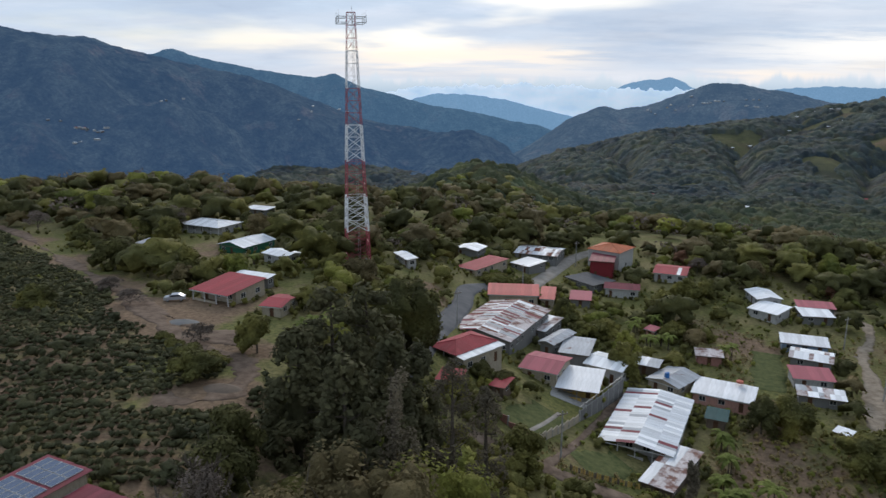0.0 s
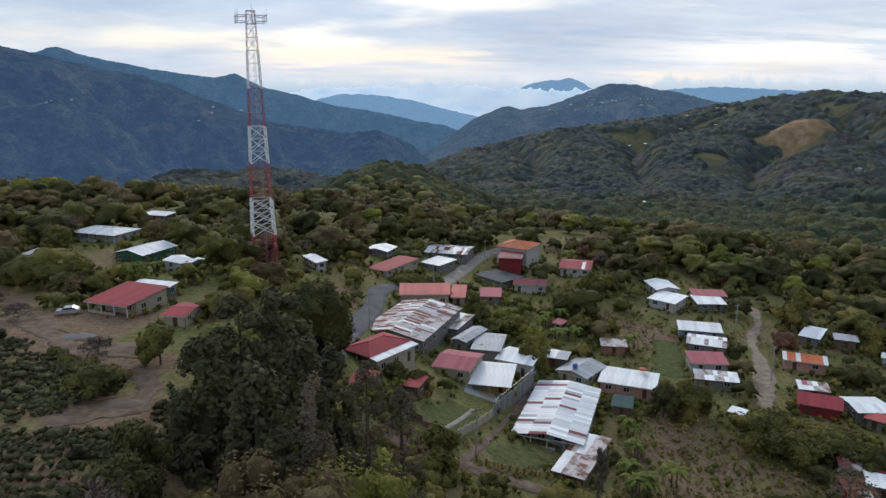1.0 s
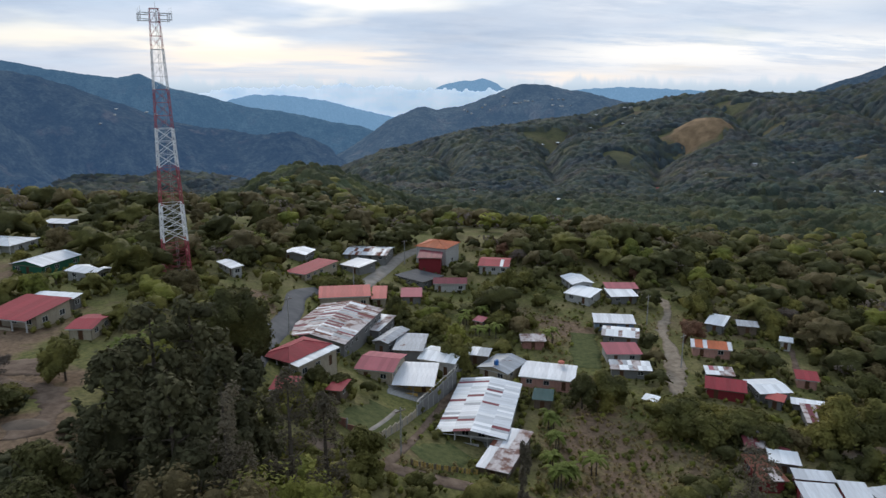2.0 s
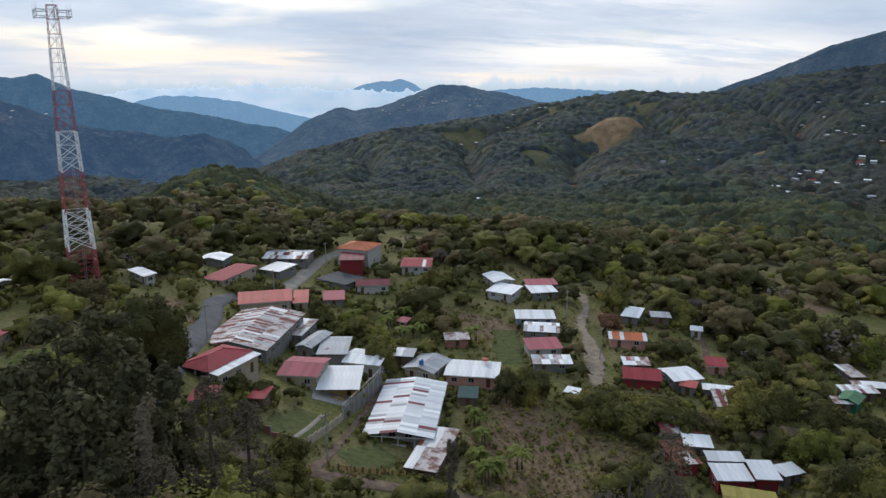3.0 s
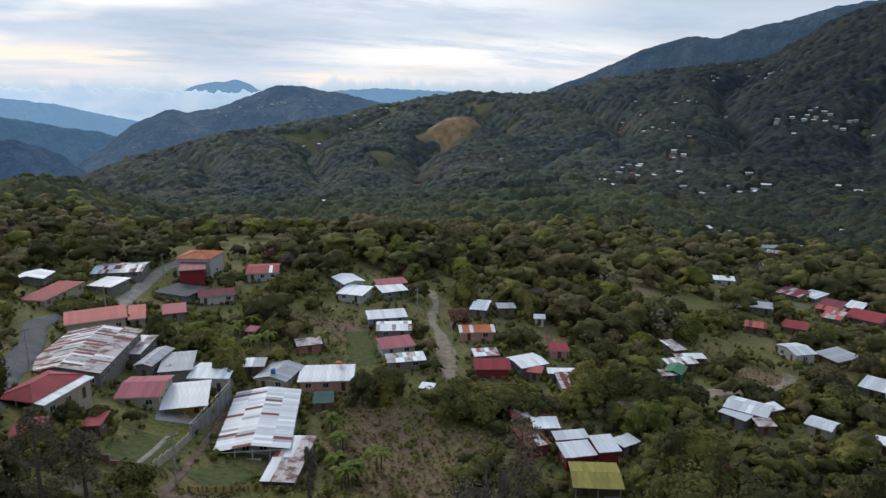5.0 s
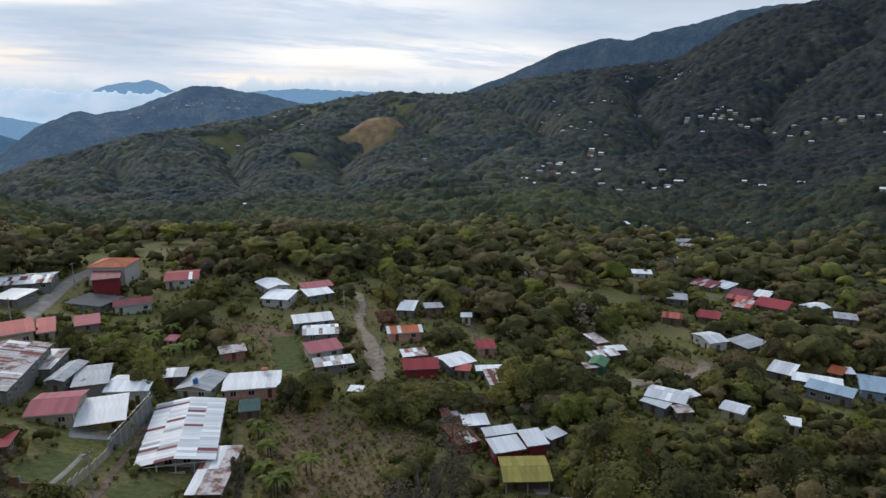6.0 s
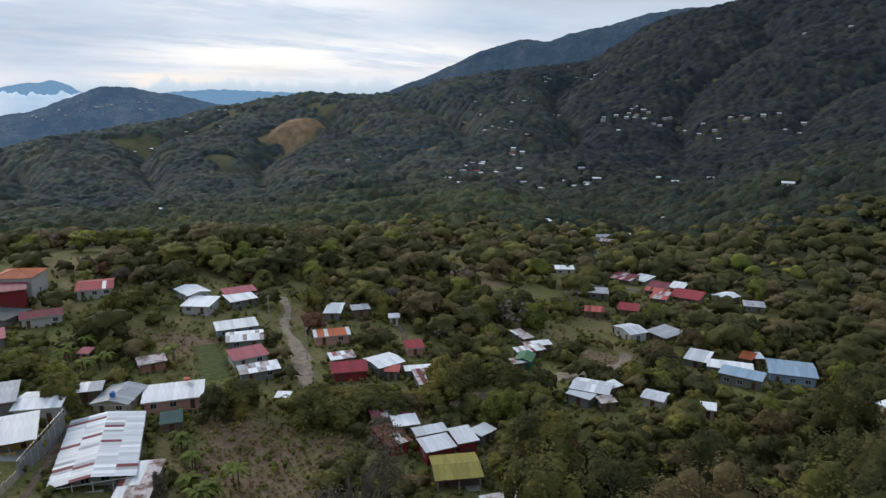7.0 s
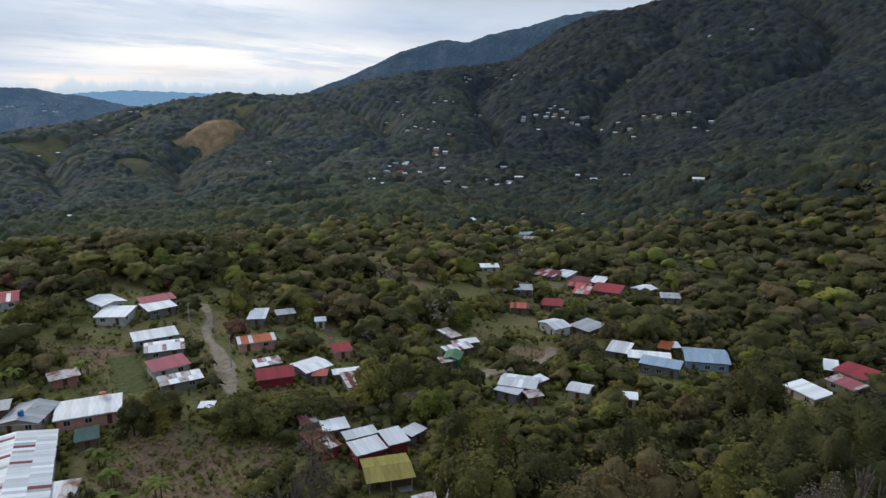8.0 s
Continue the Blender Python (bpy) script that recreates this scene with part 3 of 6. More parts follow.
def bare_at(x, y):
    total = np.zeros_like(x)
    for bx, by, r, amount in BARE:
        away = np.hypot(x - bx, y - by)
        if r > 30:
            way = np.arctan2(x - bx, y - by)
            away = away * (1 + 0.28 * np.sin(3 * way + bx) + 0.2 * np.sin(5 * way + by) + 0.12 * np.sin(9 * way))
        total = np.maximum(total, amount * (1 - smooth(away, 0.45 * r, 1.25 * r)))
    return total


def wild_at(x, y):
    """1 where woods cover the land, 0 on the village's own ground."""
    return smooth(np.hypot(x - 40, y - 90), 190, 280) * (1 - 0.95 * (bare_at(x, y) > 0.55))


bearings = np.radians(np.concatenate([np.arange(-180, -64, 6.0), np.arange(-64, 118, 0.6), np.arange(118, 180, 6.0)]))
rings = np.concatenate([[0.02], 12 * np.exp(np.linspace(0, math.log(4590 / 12), 240))])
rr, bb = np.meshgrid(rings, bearings, indexing="ij")
gx, gy = (rr * np.sin(bb)).ravel(), (rr * np.cos(bb)).ravel()
gz = land_z(gx, gy)
nb = len(bearings)
i, j = np.meshgrid(np.arange(len(rings) - 1), np.arange(nb), indexing="ij")
i, j = i.ravel(), j.ravel()
quads = np.stack([i * nb + j, (i + 1) * nb + j, (i + 1) * nb + (j + 1) % nb, i * nb + (j + 1) % nb], 1)[:, ::-1]
ground_mesh = bulk_mesh("ground", np.stack([gx, gy, gz], 1), quads, GROUND, True)
for key, values in (("bare", bare_at(gx, gy)), ("wild", wild_at(gx, gy)), ("clay", 1 - smooth(np.hypot((gx * 0.827 - gy * 0.562) / 0.92, (gx * 0.562 + gy * 0.827 - 1712) / 1.0), 66, 80))):
    ground_mesh.attributes.new(key, "FLOAT", "POINT").data.foreach_set("value", values.astype(np.float32))
ground = tagged(new("ground", ground_mesh), "green and red-brown hillside falling into a wooded valley", "ground", kind="structure")


RIDGES = []  # faces of the ranges that look this way


def ridge(name, label, material, distance, depth, profile, foot, rough, seed, spurs=0.5, jag=0.07):
    """A range of mountains: profile gives bearings and crest heights in degrees above the eye."""
    b = np.arange(profile[0][0], profile[-1][0] + 0.01, 0.14)
    crest = np.interp(b, [p[0] for p in profile], [p[1] for p in profile])
    kernel = np.hanning(9)
    crest = np.convolve(np.pad(crest, 4, mode="edge"), kernel / kernel.sum(), "valid")
    crest = crest + jag * np.array([noise.fractal((d * 1.7 + seed, seed, 0.0), 0.8, 2.1, 4) for d in b])
    steps = np.linspace(0, 1, 34)
    verts = np.zeros((len(steps), len(b), 3))
    for k, s in enumerate(steps):
        r = distance + depth * s
        h = EYE[2] + np.tan(np.radians(crest)) * (distance + depth * 0.6)
        lift = math.sin(min(s / 0.6, 1) * math.pi / 2) if s <= 0.6 else 1 - 0.5 * ((s - 0.6) / 0.4) ** 1.5
        for c, deg in enumerate(b):
            px, py = r * math.sin(radians(deg)), r * math.cos(radians(deg))
            w = noise.fractal((px / 520 + seed, py / 520, seed), 0.9, 2.1, 6)
            spur = abs(noise.noise((px / 780 + seed, py / 1100, 3.0))) + 0.5 * abs(noise.noise((px / 300 + seed, py / 420, 7.0)))
            z = foot + (h[c] - foot) * lift * (1 - spurs * spur * (1 - lift ** 3)) + rough * w * (0.25 + 0.75 * math.sin(math.pi * min(s / 0.6, 1)))
            verts[k, c] = (r * math.sin(radians(deg)), r * math.cos(radians(deg)), z)
    RIDGES.append(verts[:24].reshape(-1, 3))
    n = len(b)
    i, j = np.meshgrid(np.arange(len(steps) - 1), np.arange(n - 1), indexing="ij")
    i, j = i.ravel(), j.ravel()
    faces = np.stack([i * n + j, i * n + j + 1, (i + 1) * n + j + 1, (i + 1) * n + j], 1)
    return tagged(new(name, bulk_mesh(name, verts.reshape(-1, 3), faces, material, True)), label, "mountain", kind="structure")


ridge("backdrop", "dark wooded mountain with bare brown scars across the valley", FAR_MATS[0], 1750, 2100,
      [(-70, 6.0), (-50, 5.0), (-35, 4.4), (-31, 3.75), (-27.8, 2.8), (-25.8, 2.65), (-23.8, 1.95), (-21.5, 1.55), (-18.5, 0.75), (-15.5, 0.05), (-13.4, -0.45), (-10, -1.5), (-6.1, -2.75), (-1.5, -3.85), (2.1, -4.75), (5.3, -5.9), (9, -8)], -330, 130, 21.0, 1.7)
ridge("backdrop", "peaked green hill with clearings, tinted by an added haze glow", FAR_MATS[4], 2500, 1300,
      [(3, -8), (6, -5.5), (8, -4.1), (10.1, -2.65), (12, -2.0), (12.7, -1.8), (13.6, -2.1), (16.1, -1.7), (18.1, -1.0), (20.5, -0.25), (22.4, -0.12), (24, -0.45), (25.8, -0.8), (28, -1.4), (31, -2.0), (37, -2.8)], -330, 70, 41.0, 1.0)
ridge("backdrop", "wooded mountain range beyond the valley, its blue an added haze glow", FAR_MATS[1], 3500, 700,
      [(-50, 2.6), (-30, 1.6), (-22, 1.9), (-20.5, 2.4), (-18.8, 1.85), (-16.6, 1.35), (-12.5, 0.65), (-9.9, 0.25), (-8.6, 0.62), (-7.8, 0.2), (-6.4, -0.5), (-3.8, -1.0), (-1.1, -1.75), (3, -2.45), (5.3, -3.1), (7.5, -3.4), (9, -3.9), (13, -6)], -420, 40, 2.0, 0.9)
ridge("backdrop", "foothills beside the cloud-filled valley, their blue haze an added glow", FAR_MATS[2], 4250, 250,
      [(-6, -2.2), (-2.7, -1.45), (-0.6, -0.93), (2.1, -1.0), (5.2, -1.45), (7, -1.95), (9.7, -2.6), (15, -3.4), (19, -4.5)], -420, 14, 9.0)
ridge("backdrop", "remote peak rising above cloud, blue from an added haze glow", FAR_MATS[2], 4600, 150,
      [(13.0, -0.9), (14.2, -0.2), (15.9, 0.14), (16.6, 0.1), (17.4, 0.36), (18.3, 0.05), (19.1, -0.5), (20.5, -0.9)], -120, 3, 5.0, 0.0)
ridge("backdrop", "remote level range on the horizon, blue with added haze glow", FAR_MATS[2], 4500, 200,
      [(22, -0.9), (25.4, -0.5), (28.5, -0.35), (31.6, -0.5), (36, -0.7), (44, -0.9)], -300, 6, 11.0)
ridge("backdrop", "dark green mountain shoulder under low cloud, blue haze glow added", FAR_MATS[3], 3300, 800,
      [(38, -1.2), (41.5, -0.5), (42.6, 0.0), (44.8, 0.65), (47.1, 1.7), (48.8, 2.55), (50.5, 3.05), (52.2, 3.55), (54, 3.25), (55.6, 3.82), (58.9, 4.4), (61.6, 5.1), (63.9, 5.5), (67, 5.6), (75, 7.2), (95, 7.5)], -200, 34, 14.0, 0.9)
ridge("cloud_bank", "pale cloud lying in the far valley", CLOUD, 4400, 120,
      [(-9, -2.6), (-5, -0.9), (-2, -0.35), (0.5, -0.5), (2, -0.2), (4, -0.45), (6.5, -0.1), (8, -0.4), (10, -0.25), (12, -0.6), (14, -0.5), (17, -0.62), (20, -0.55), (24, -0.9), (28, -1.6)], -300, 9, 31.0, 0.0, 0.28)

# ---- roads, tracks and paths ----
TRACKS = []


def track(name, label, material, width, points, lift=0.10, edge=0.0):
    """A strip that follows the land along a smooth line."""
    pts = np.array(points, float)
    t = np.arange(len(pts))
    fine = np.linspace(0, len(pts) - 1, 14 * len(pts))
    line = np.stack([cubic(t.astype(float), np.repeat(pts[:, c][:, None], len(fine), 1), fine) for c in (0, 1)], 1)
    way = np.gradient(line, axis=0)
    way /= np.linalg.norm(way, axis=1, keepdims=True)
    side = np.stack([-way[:, 1], way[:, 0]], 1)
    g = np.random.default_rng(len(points))
    wob = 1 + 2.2 * edge * np.convolve(g.normal(size=len(fine) + 8), np.ones(9) / 9, "valid")
    across = np.linspace(-0.5, 0.5, 7)
    V = []
    for a in across:
        p = line + side * (a * width * wob)[:, None]
        V.append(np.column_stack([p, land_z(p[:, 0], p[:, 1]) + lift * (1 - (2 * abs(a)) ** 4 * 0.9) + 0.02]))
    for s in (across[0], across[-1]):
        p = line + side * (s * width * wob * 1.02)[:, None]
        V.append(np.column_stack([p, land_z(p[:, 0], p[:, 1]) - 0.25]))
    V = [V[7], *V[:7], V[8]]
    n, k = len(fine), len(V)
    i, j = np.meshgrid(np.arange(k - 1), np.arange(n - 1), indexing="ij")
    i, j = i.ravel(), j.ravel()
    faces = np.stack([i * n + j, i * n + j + 1, (i + 1) * n + j + 1, (i + 1) * n + j], 1)[:, ::-1]
    TRACKS.append((line, width))
    return tagged(new(name, bulk_mesh(name, np.concatenate(V), faces, material, True)), label, "road", kind="structure")


track("road", "grey asphalt village road curving round the bank", ASPHALT, 5.0, [(-8, 108), (-5.2, 122), (-2.0, 140), (2.2, 158), (5.0, 171), (7.0, 184), (15, 193), (22, 197.5)], 0.18)
track("road", "pale concrete road climbing past the houses", PALE_ROAD, 4.6, [(21, 196.8), (26, 200.5), (31, 210), (38, 224), (46, 237), (58, 248)], 0.2)
track("road", "worn earth and gravel lane below the walled garden", DIRT, 3.6, [(4, 101), (10, 100.3), (16, 99.5), (22, 98.6), (30, 97), (38, 93), (48, 88)], 0.15, 0.1)
track("path", "earth path beside the concrete garden wall", DIRT, 1.7, [(16, 100), (21, 108), (27.2, 119), (33, 128.5), (39.5, 138)], 0.1, 0.25)
track("road", "pale dirt road winding between the houses", PALE_DIRT, 3.1, [(103, 189), (110.5, 185.5), (113, 179), (108.5, 168), (101, 158.5), (96.5, 147), (90.5, 135), (85, 126), (80, 116)], 0.12, 0.5)
track("path", "red-brown dirt track along the hillside field", DIRT, 3.4, [(-150, 231), (-125, 209), (-97, 176), (-80, 158), (-66, 141), (-53, 123), (-42, 111), (-33, 104), (-29, 96), (-31, 86), (-38, 84)], 0.10, 0.75)
track("path", "trodden clay yard beside the red-roofed house", DIRT, 4.6, [(-66, 141), (-56, 130), (-48, 122), (-40, 116), (-33, 112)], 0.13, 0.75)
track("road", "short grey lane between the eastern house rows", ASPHALT, 4.0, [(249, 117), (243.3, 127), (237, 140), (231, 154)], 0.15)
track("path", "narrow red-brown footpath up to a red-roofed hut", DIRT, 1.6, [(117.5, 127), (122.4, 134), (126, 140), (129, 147)], 0.1, 0.3)
track("path", "dirt lane among the eastern sheds", PALE_DIRT, 4.0, [(100, 97), (110, 93), (125, 88), (140, 86), (152, 84), (162, 88)], 0.12, 0.35)

track("pavement", "stained concrete yards between the close-set houses", CONCRETE, 8.5, [(25, 128), (29, 142), (27.5, 155), (22, 170)], 0.06, 0.2)

# ---- houses ----
WORDS = {"white": "white-painted", "zinc": "bright zinc", "grey": "weathered grey zinc", "rusty": "rust-streaked zinc", "rust": "deeply rusted", "red": "red-painted",
         "maroon": "maroon-painted", "pink": "faded pink-red", "salmon": "salmon-painted", "orange": "orange-painted", "blue": "pale blue", "yellow": "mossy yellow",
         "dark": "dark tarred", "green": "green-painted", "teal": "dark teal"}
WALL_WORDS = {"white": "white plastered", "cream": "cream plastered", "grey": "bare concrete", "pink": "pink plastered", "red": "dark red", "green": "green boarded", "rust": "rusty sheet",
              "orange": "orange plastered", "blue": "blue plastered", "wood": "weathered timber", "yellow": "ochre plastered"}
HOMES = []  # x, y, floor, turn, width, depth, porch
YARDS = []  # x, y, radius of ground kept free of trees
TREES = []  # x, y, radius of plants already rooted
mesh_store = {}


def stored(key, make):
    if key not in mesh_store:
        mesh_store[key] = make()
    return mesh_store[key]


def holed_wall(length, z0, z1, openings, thick=0.14):
    """A wall along x from 0 to length, its outer face at y = 0, with openings (x0, z0, x1, z1) right through it."""
    s = Shape()
    xs = sorted({0.0, length, *(o[0] for o in openings), *(o[2] for o in openings)})
    zs = sorted({z0, z1, *(o[1] for o in openings), *(o[3] for o in openings)})
    nx, nz = len(xs), len(zs)
    s.v = [(xv, yv, zv) for yv in (0, thick) for zv in zs for xv in xs]
    at = lambda i, k, back: back * nx * nz + k * nx + i  # noqa: E731
    solid = {(i, k) for i in range(nx - 1) for k in range(nz - 1)
             if not any(o[0] < (xs[i] + xs[i + 1]) / 2 < o[2] and o[1] < (zs[k] + zs[k + 1]) / 2 < o[3] for o in openings)}
    for i, k in solid:
        s.f.append((at(i, k, 0), at(i + 1, k, 0), at(i + 1, k + 1, 0), at(i, k + 1, 0)))
        s.f.append((at(i, k + 1, 1), at(i + 1, k + 1, 1), at(i + 1, k, 1), at(i, k, 1)))
        for di, dk, p, q in ((-1, 0, (i, k + 1), (i, k)), (1, 0, (i + 1, k), (i + 1, k + 1)), (0, -1, (i, k), (i + 1, k)), (0, 1, (i + 1, k + 1), (i, k + 1))):
            if (i + di, k + dk) not in solid:
                s.f.append((at(*q, 0), at(*p, 0), at(*p, 1), at(*q, 1)))
    return s


def add_window(parent, x0, z0, x1, z1):
    fr = Shape()
    for a in ((x0 - 0.06, z0 - 0.06, x1 + 0.06, z0), (x0 - 0.06, z1, x1 + 0.06, z1 + 0.06), (x0 - 0.06, z0, x0, z1), (x1, z0, x1 + 0.06, z1), ((x0 + x1) / 2 - 0.03, z0, (x0 + x1) / 2 + 0.03, z1)):
        fr.box(a[0], -0.03, a[1], a[2], 0.05, a[3])
    w = part("window", fr, TRIM, parent)
    part("pane", Shape().box(x0, 0.055, z0, x1, 0.075, z1), GLASS, w)


def house(x, y, z, turn, w, d, eave, rise, kind, roof, wall, porch=0.0, over=0.45, sheet=1.0, name="house", extra="", patch=(), rows=1, low=1.6, flank=None, crest=0.5):
    """A house: front towards -y. kind: shed (rises to the back), gable_d / gable_w (ridge along depth / width), hip.
    porch: depth of the open veranda under the front of the roof. patch: roofings mixed in, with their shares; rows: sheets from ridge to eave; flank: other roofing on the right-hand slope."""
    label = f"{WALL_WORDS[wall]} {name} under a {WORDS[roof]} metal roof{extra}"
    top = thing(name, x, y, z, turn, label, "house" if name == "house" else name)
    r = random.Random(int(1000 * abs(x) + 7 * abs(y)))
    bw, bd = w - 2 * over, d - 2 * over - porch
    x0, x1, y0, y1 = -bw / 2, bw / 2, -d / 2 + over + porch, d / 2 - over
    high = {"shed": rise, "gable_d": 0.0, "gable_w": 0.0, "hip": 0.0}[kind]
    slope_back = high / max(d, 0.1)
    front_h = eave + slope_back * (over + porch)
    back_h = eave + slope_back * (d - over)
    # walls: front, back and the two sides with their openings
    sides = [("front", bw, (x0, y0), 0, front_h), ("right", bd, (x1, y0), 90, front_h), ("back", bw, (x1, y1), 180, back_h), ("left", bd, (x0, y1), 270, front_h)]
    for side, length, corner, a, h in sides:
        length = max(length, 0.6)
        holes, wins, doors = [], [], []
        n = max(1, int(length / 3.0))
        door_at = r.randrange(n) if side == "front" else -1
        for k in range(n):
            mid = length * (k + 0.5) / n
            if k == door_at and length > 1.6:
                o = (mid - 0.45, 0.02, mid + 0.45, min(2.05, h - 0.3))
                doors.append(o)
            elif length > 1.8 and r.random() < 0.8:
                half = min(0.6, length / n * 0.3)
                o = (mid - half, 0.95, mid + half, min(1.95, h - 0.4))
                wins.append(o)
            else:
                continue
            holes.append(o)
        wob = part("wall", holed_wall(length, -low, h, holes), WALLS[wall], top)
        wob.matrix_local = pose(corner[0], corner[1], 0, 0, 0, a)
        for o in wins:
            add_window(wob, *o)
        for o in doors:
            part("door", Shape().box(o[0], 0.05, o[1], o[2], 0.10, o[3]), DOOR, wob)
    part("floor", Shape().box(x0 + 0.14, y0 + 0.14, -low, x1 - 0.14, y1 - 0.14, 0.0), FLOORING, top)
    if porch:
        part("porch_floor", Shape().box(x0, -d / 2 + over * 0.5, -low, x1, y0 - 0.01, -0.02), CONCRETE, top)
        count = max(2, round(bw / 3.2) + 1)
        for k in range(count):
            px = x0 + 0.1 + (bw - 0.2) * k / (count - 1)
            part("post", Shape().box(px - 0.09, -d / 2 + over, 0, px + 0.09, -d / 2 + over + 0.18, eave), TRIM if wall in ("white", "cream") else CONCRETE, top)
        if r.random() < 0.6:
            part("parapet", Shape().box(x0, -d / 2 + over + 0.03, 0, x0 + bw * 0.62, -d / 2 + over + 0.15, 0.75), WALLS[wall], top)
    # gable ends above the walls
    half_w, half_d = w / 2, d / 2
    if kind == "shed":
        for xs in (x0, x1 - 0.14):
            part("gable", Shape().prism([(y0, front_h), (y1, front_h), (y1, back_h)], "x", xs, xs + 0.14), WALLS[wall], top)
    elif kind == "gable_d":
        for ys in (y0, y1 - 0.14):
            part("gable", Shape().prism([(x0, eave), (x1, eave), (-half_w + crest * w, eave + rise * bw / w)], "y", ys, ys + 0.14), WALLS[wall], top)
    elif kind == "gable_w":
        ym = (y0 + y1) / 2
        for xs in (x0, x1 - 0.14):
            part("gable", Shape().prism([(y0, eave), (y1, eave), (ym, eave + rise * (y1 - y0) / d)], "x", xs, xs + 0.14), WALLS[wall], top)

    # roof: planes laid with single sheets
    def plane(origin, along, fall, length, run, trim=None, cover=None):
        """Sheets side by side along one direction, each falling along the other. trim: how far a sheet is cut at both ends, by place (hips)."""
        along, fall = Vector(along).normalized(), Vector(fall).normalized()
        up_ = along.cross(fall)
        up_ = up_ if up_.z > 0 else -up_
        n = max(1, round(length / sheet))
        step = length / n
        for k in range(n * rows):
            k, row = k % n, k // n
            key, draw = cover or roof, r.random()
            for other, share in patch:
                if draw < share:
                    key = other
                    break
                draw -= share
            mat = ROOFS[key]
            lift = 0.012 * (k % 2) + r.uniform(0, 0.01) + 0.02 * (rows - row)
            piece = run / rows
            if trim:
                a0, a1 = trim(k * step / length), trim((k + 1) * step / length)
                a0, a1 = (a0, a1) if along.cross(fall).z > 0 else (a1, a0)
                s = Shape().prism([(-step / 2 - 0.03, a0 * run), (step / 2 + 0.03, a1 * run), (step / 2 + 0.03, run), (-step / 2 - 0.03, run)], "z", 0, 0.05)
                me = s.mesh("roof_sheet", mat)
            else:
                me = stored(("sheet", round(step, 3), round(piece, 3), key), lambda: Shape().prism([(-step / 2 - 0.03, 0), (step / 2 + 0.03, 0), (step / 2 + 0.03, piece + 0.06), (-step / 2 - 0.03, piece + 0.06)], "z", 0, 0.03).mesh("roof_sheet", mat))
            ob = part("roof_sheet", me, mat, top)
            o = Vector(origin) + along * (k + 0.5) * step + up_ * lift + fall * (r.uniform(-0.05, 0.05) + row * piece)
            rot = Matrix((along, fall, up_)).transposed().to_4x4() if along.cross(fall).z > 0 else Matrix((-along, fall, up_)).transposed().to_4x4()
            ob.matrix_local = Matrix.Translation(o) @ rot

    lift = 0.05
    if kind == "shed":
        plane((-half_w, half_d, eave + rise + lift), (1, 0, 0), (0, -d, -rise), w, math.hypot(d, rise))
    elif kind == "gable_d":
        rx = -half_w + crest * w
        for sx in (-1, 1):
            span = w * (crest if sx < 0 else 1 - crest)
            plane((rx, -half_d, eave + rise + lift), (0, 1, 0), (sx * span, 0, -rise), d, math.hypot(span, rise), None, flank if sx > 0 else None)
        part("ridge_cap", Shape().prism([(rx - 0.22, eave + rise + 0.06), (rx, eave + rise + 0.14), (rx + 0.22, eave + rise + 0.06), (rx, eave + rise + 0.10)], "y", -half_d, half_d), ROOFS[roof], top)
    elif kind == "gable_w":
        for sy in (-1, 1):
            plane((-half_w, 0, eave + rise + lift), (1, 0, 0), (0, sy * half_d, -rise), w, math.hypot(half_d, rise))
        part("ridge_cap", Shape().prism([(-0.22, eave + rise + 0.06), (0, eave + rise + 0.14), (0.22, eave + rise + 0.06), (0, eave + rise + 0.10)], "x", -half_w, half_w), ROOFS[roof], top)
    else:
        q = min(half_w, half_d) * 0.98
        rx, ry = half_w - q, half_d - q
        slope = math.hypot(q, rise)
        for sy in (-1, 1):
            plane((-half_w, sy * ry, eave + rise + lift), (1, 0, 0), (0, sy * q, -rise), w, slope, lambda s: max(0.0, 1 - min(s, 1 - s) * w / q))
        for sx in (-1, 1):
            plane((sx * rx, -half_d, eave + rise + lift), (0, 1, 0), (sx * q, 0, -rise), d, slope, lambda s: max(0.0, 1 - min(s, 1 - s) * d / q), flank if sx > 0 else None)
        for sx in (-1, 1):
            for sy in (-1, 1):
                part("hip_cap", Shape().bar((sx * rx, sy * ry, eave + rise + 0.12), (sx * half_w, sy * half_d, eave + 0.12), 0.11), ROOFS[roof], top)
    if kind != "hip":
        part("fascia", Shape().box(-half_w + 0.02, -half_d, eave - 0.16, half_w - 0.02, -half_d + 0.04, eave + (0.0 if kind != "gable_d" else -0.02)), TRIM if wall in ("white", "cream", "pink") else WOOD, top)
    HOMES.append((x, y, z, turn, w, d, porch))
    YARDS.append((x, y, 0.42 * math.hypot(w, d)))
    return top

# x, y, base, turn, width, depth, eave, rise of the roof, shape, roofing, walls
house(39.3, 123.1, 2.10, -27.0, 13.3, 24.8, 2.52, 0.95, "gable_d", "zinc", "white", porch=2.6, patch=[("maroon", 0.09), ("grey", 0.10), ("white", 0.30)], sheet=1.0, rows=2)
house(38.7, 106.9, 1.82, -37.3, 5.9, 15.0, 2.2, 0.3, "shed", "zinc", "wood", patch=[("rusty", 0.45), ("rust", 0.15)], name="shed", rows=2, sheet=0.8)
house(49.9, 141.5, 2.75, -47.0, 7.9, 9.4, 2.35, 0.9, "gable_d", "grey", "cream")
house(58.8, 135.8, 1.98, -29.6, 12.2, 7.8, 2.52, 0.6, "shed", "zinc", "pink")
house(28.4, 134.6, 4.97, -19.9, 8.7, 10.5, 2.52, 0.8, "shed", "zinc", "yellow", porch=2.2)
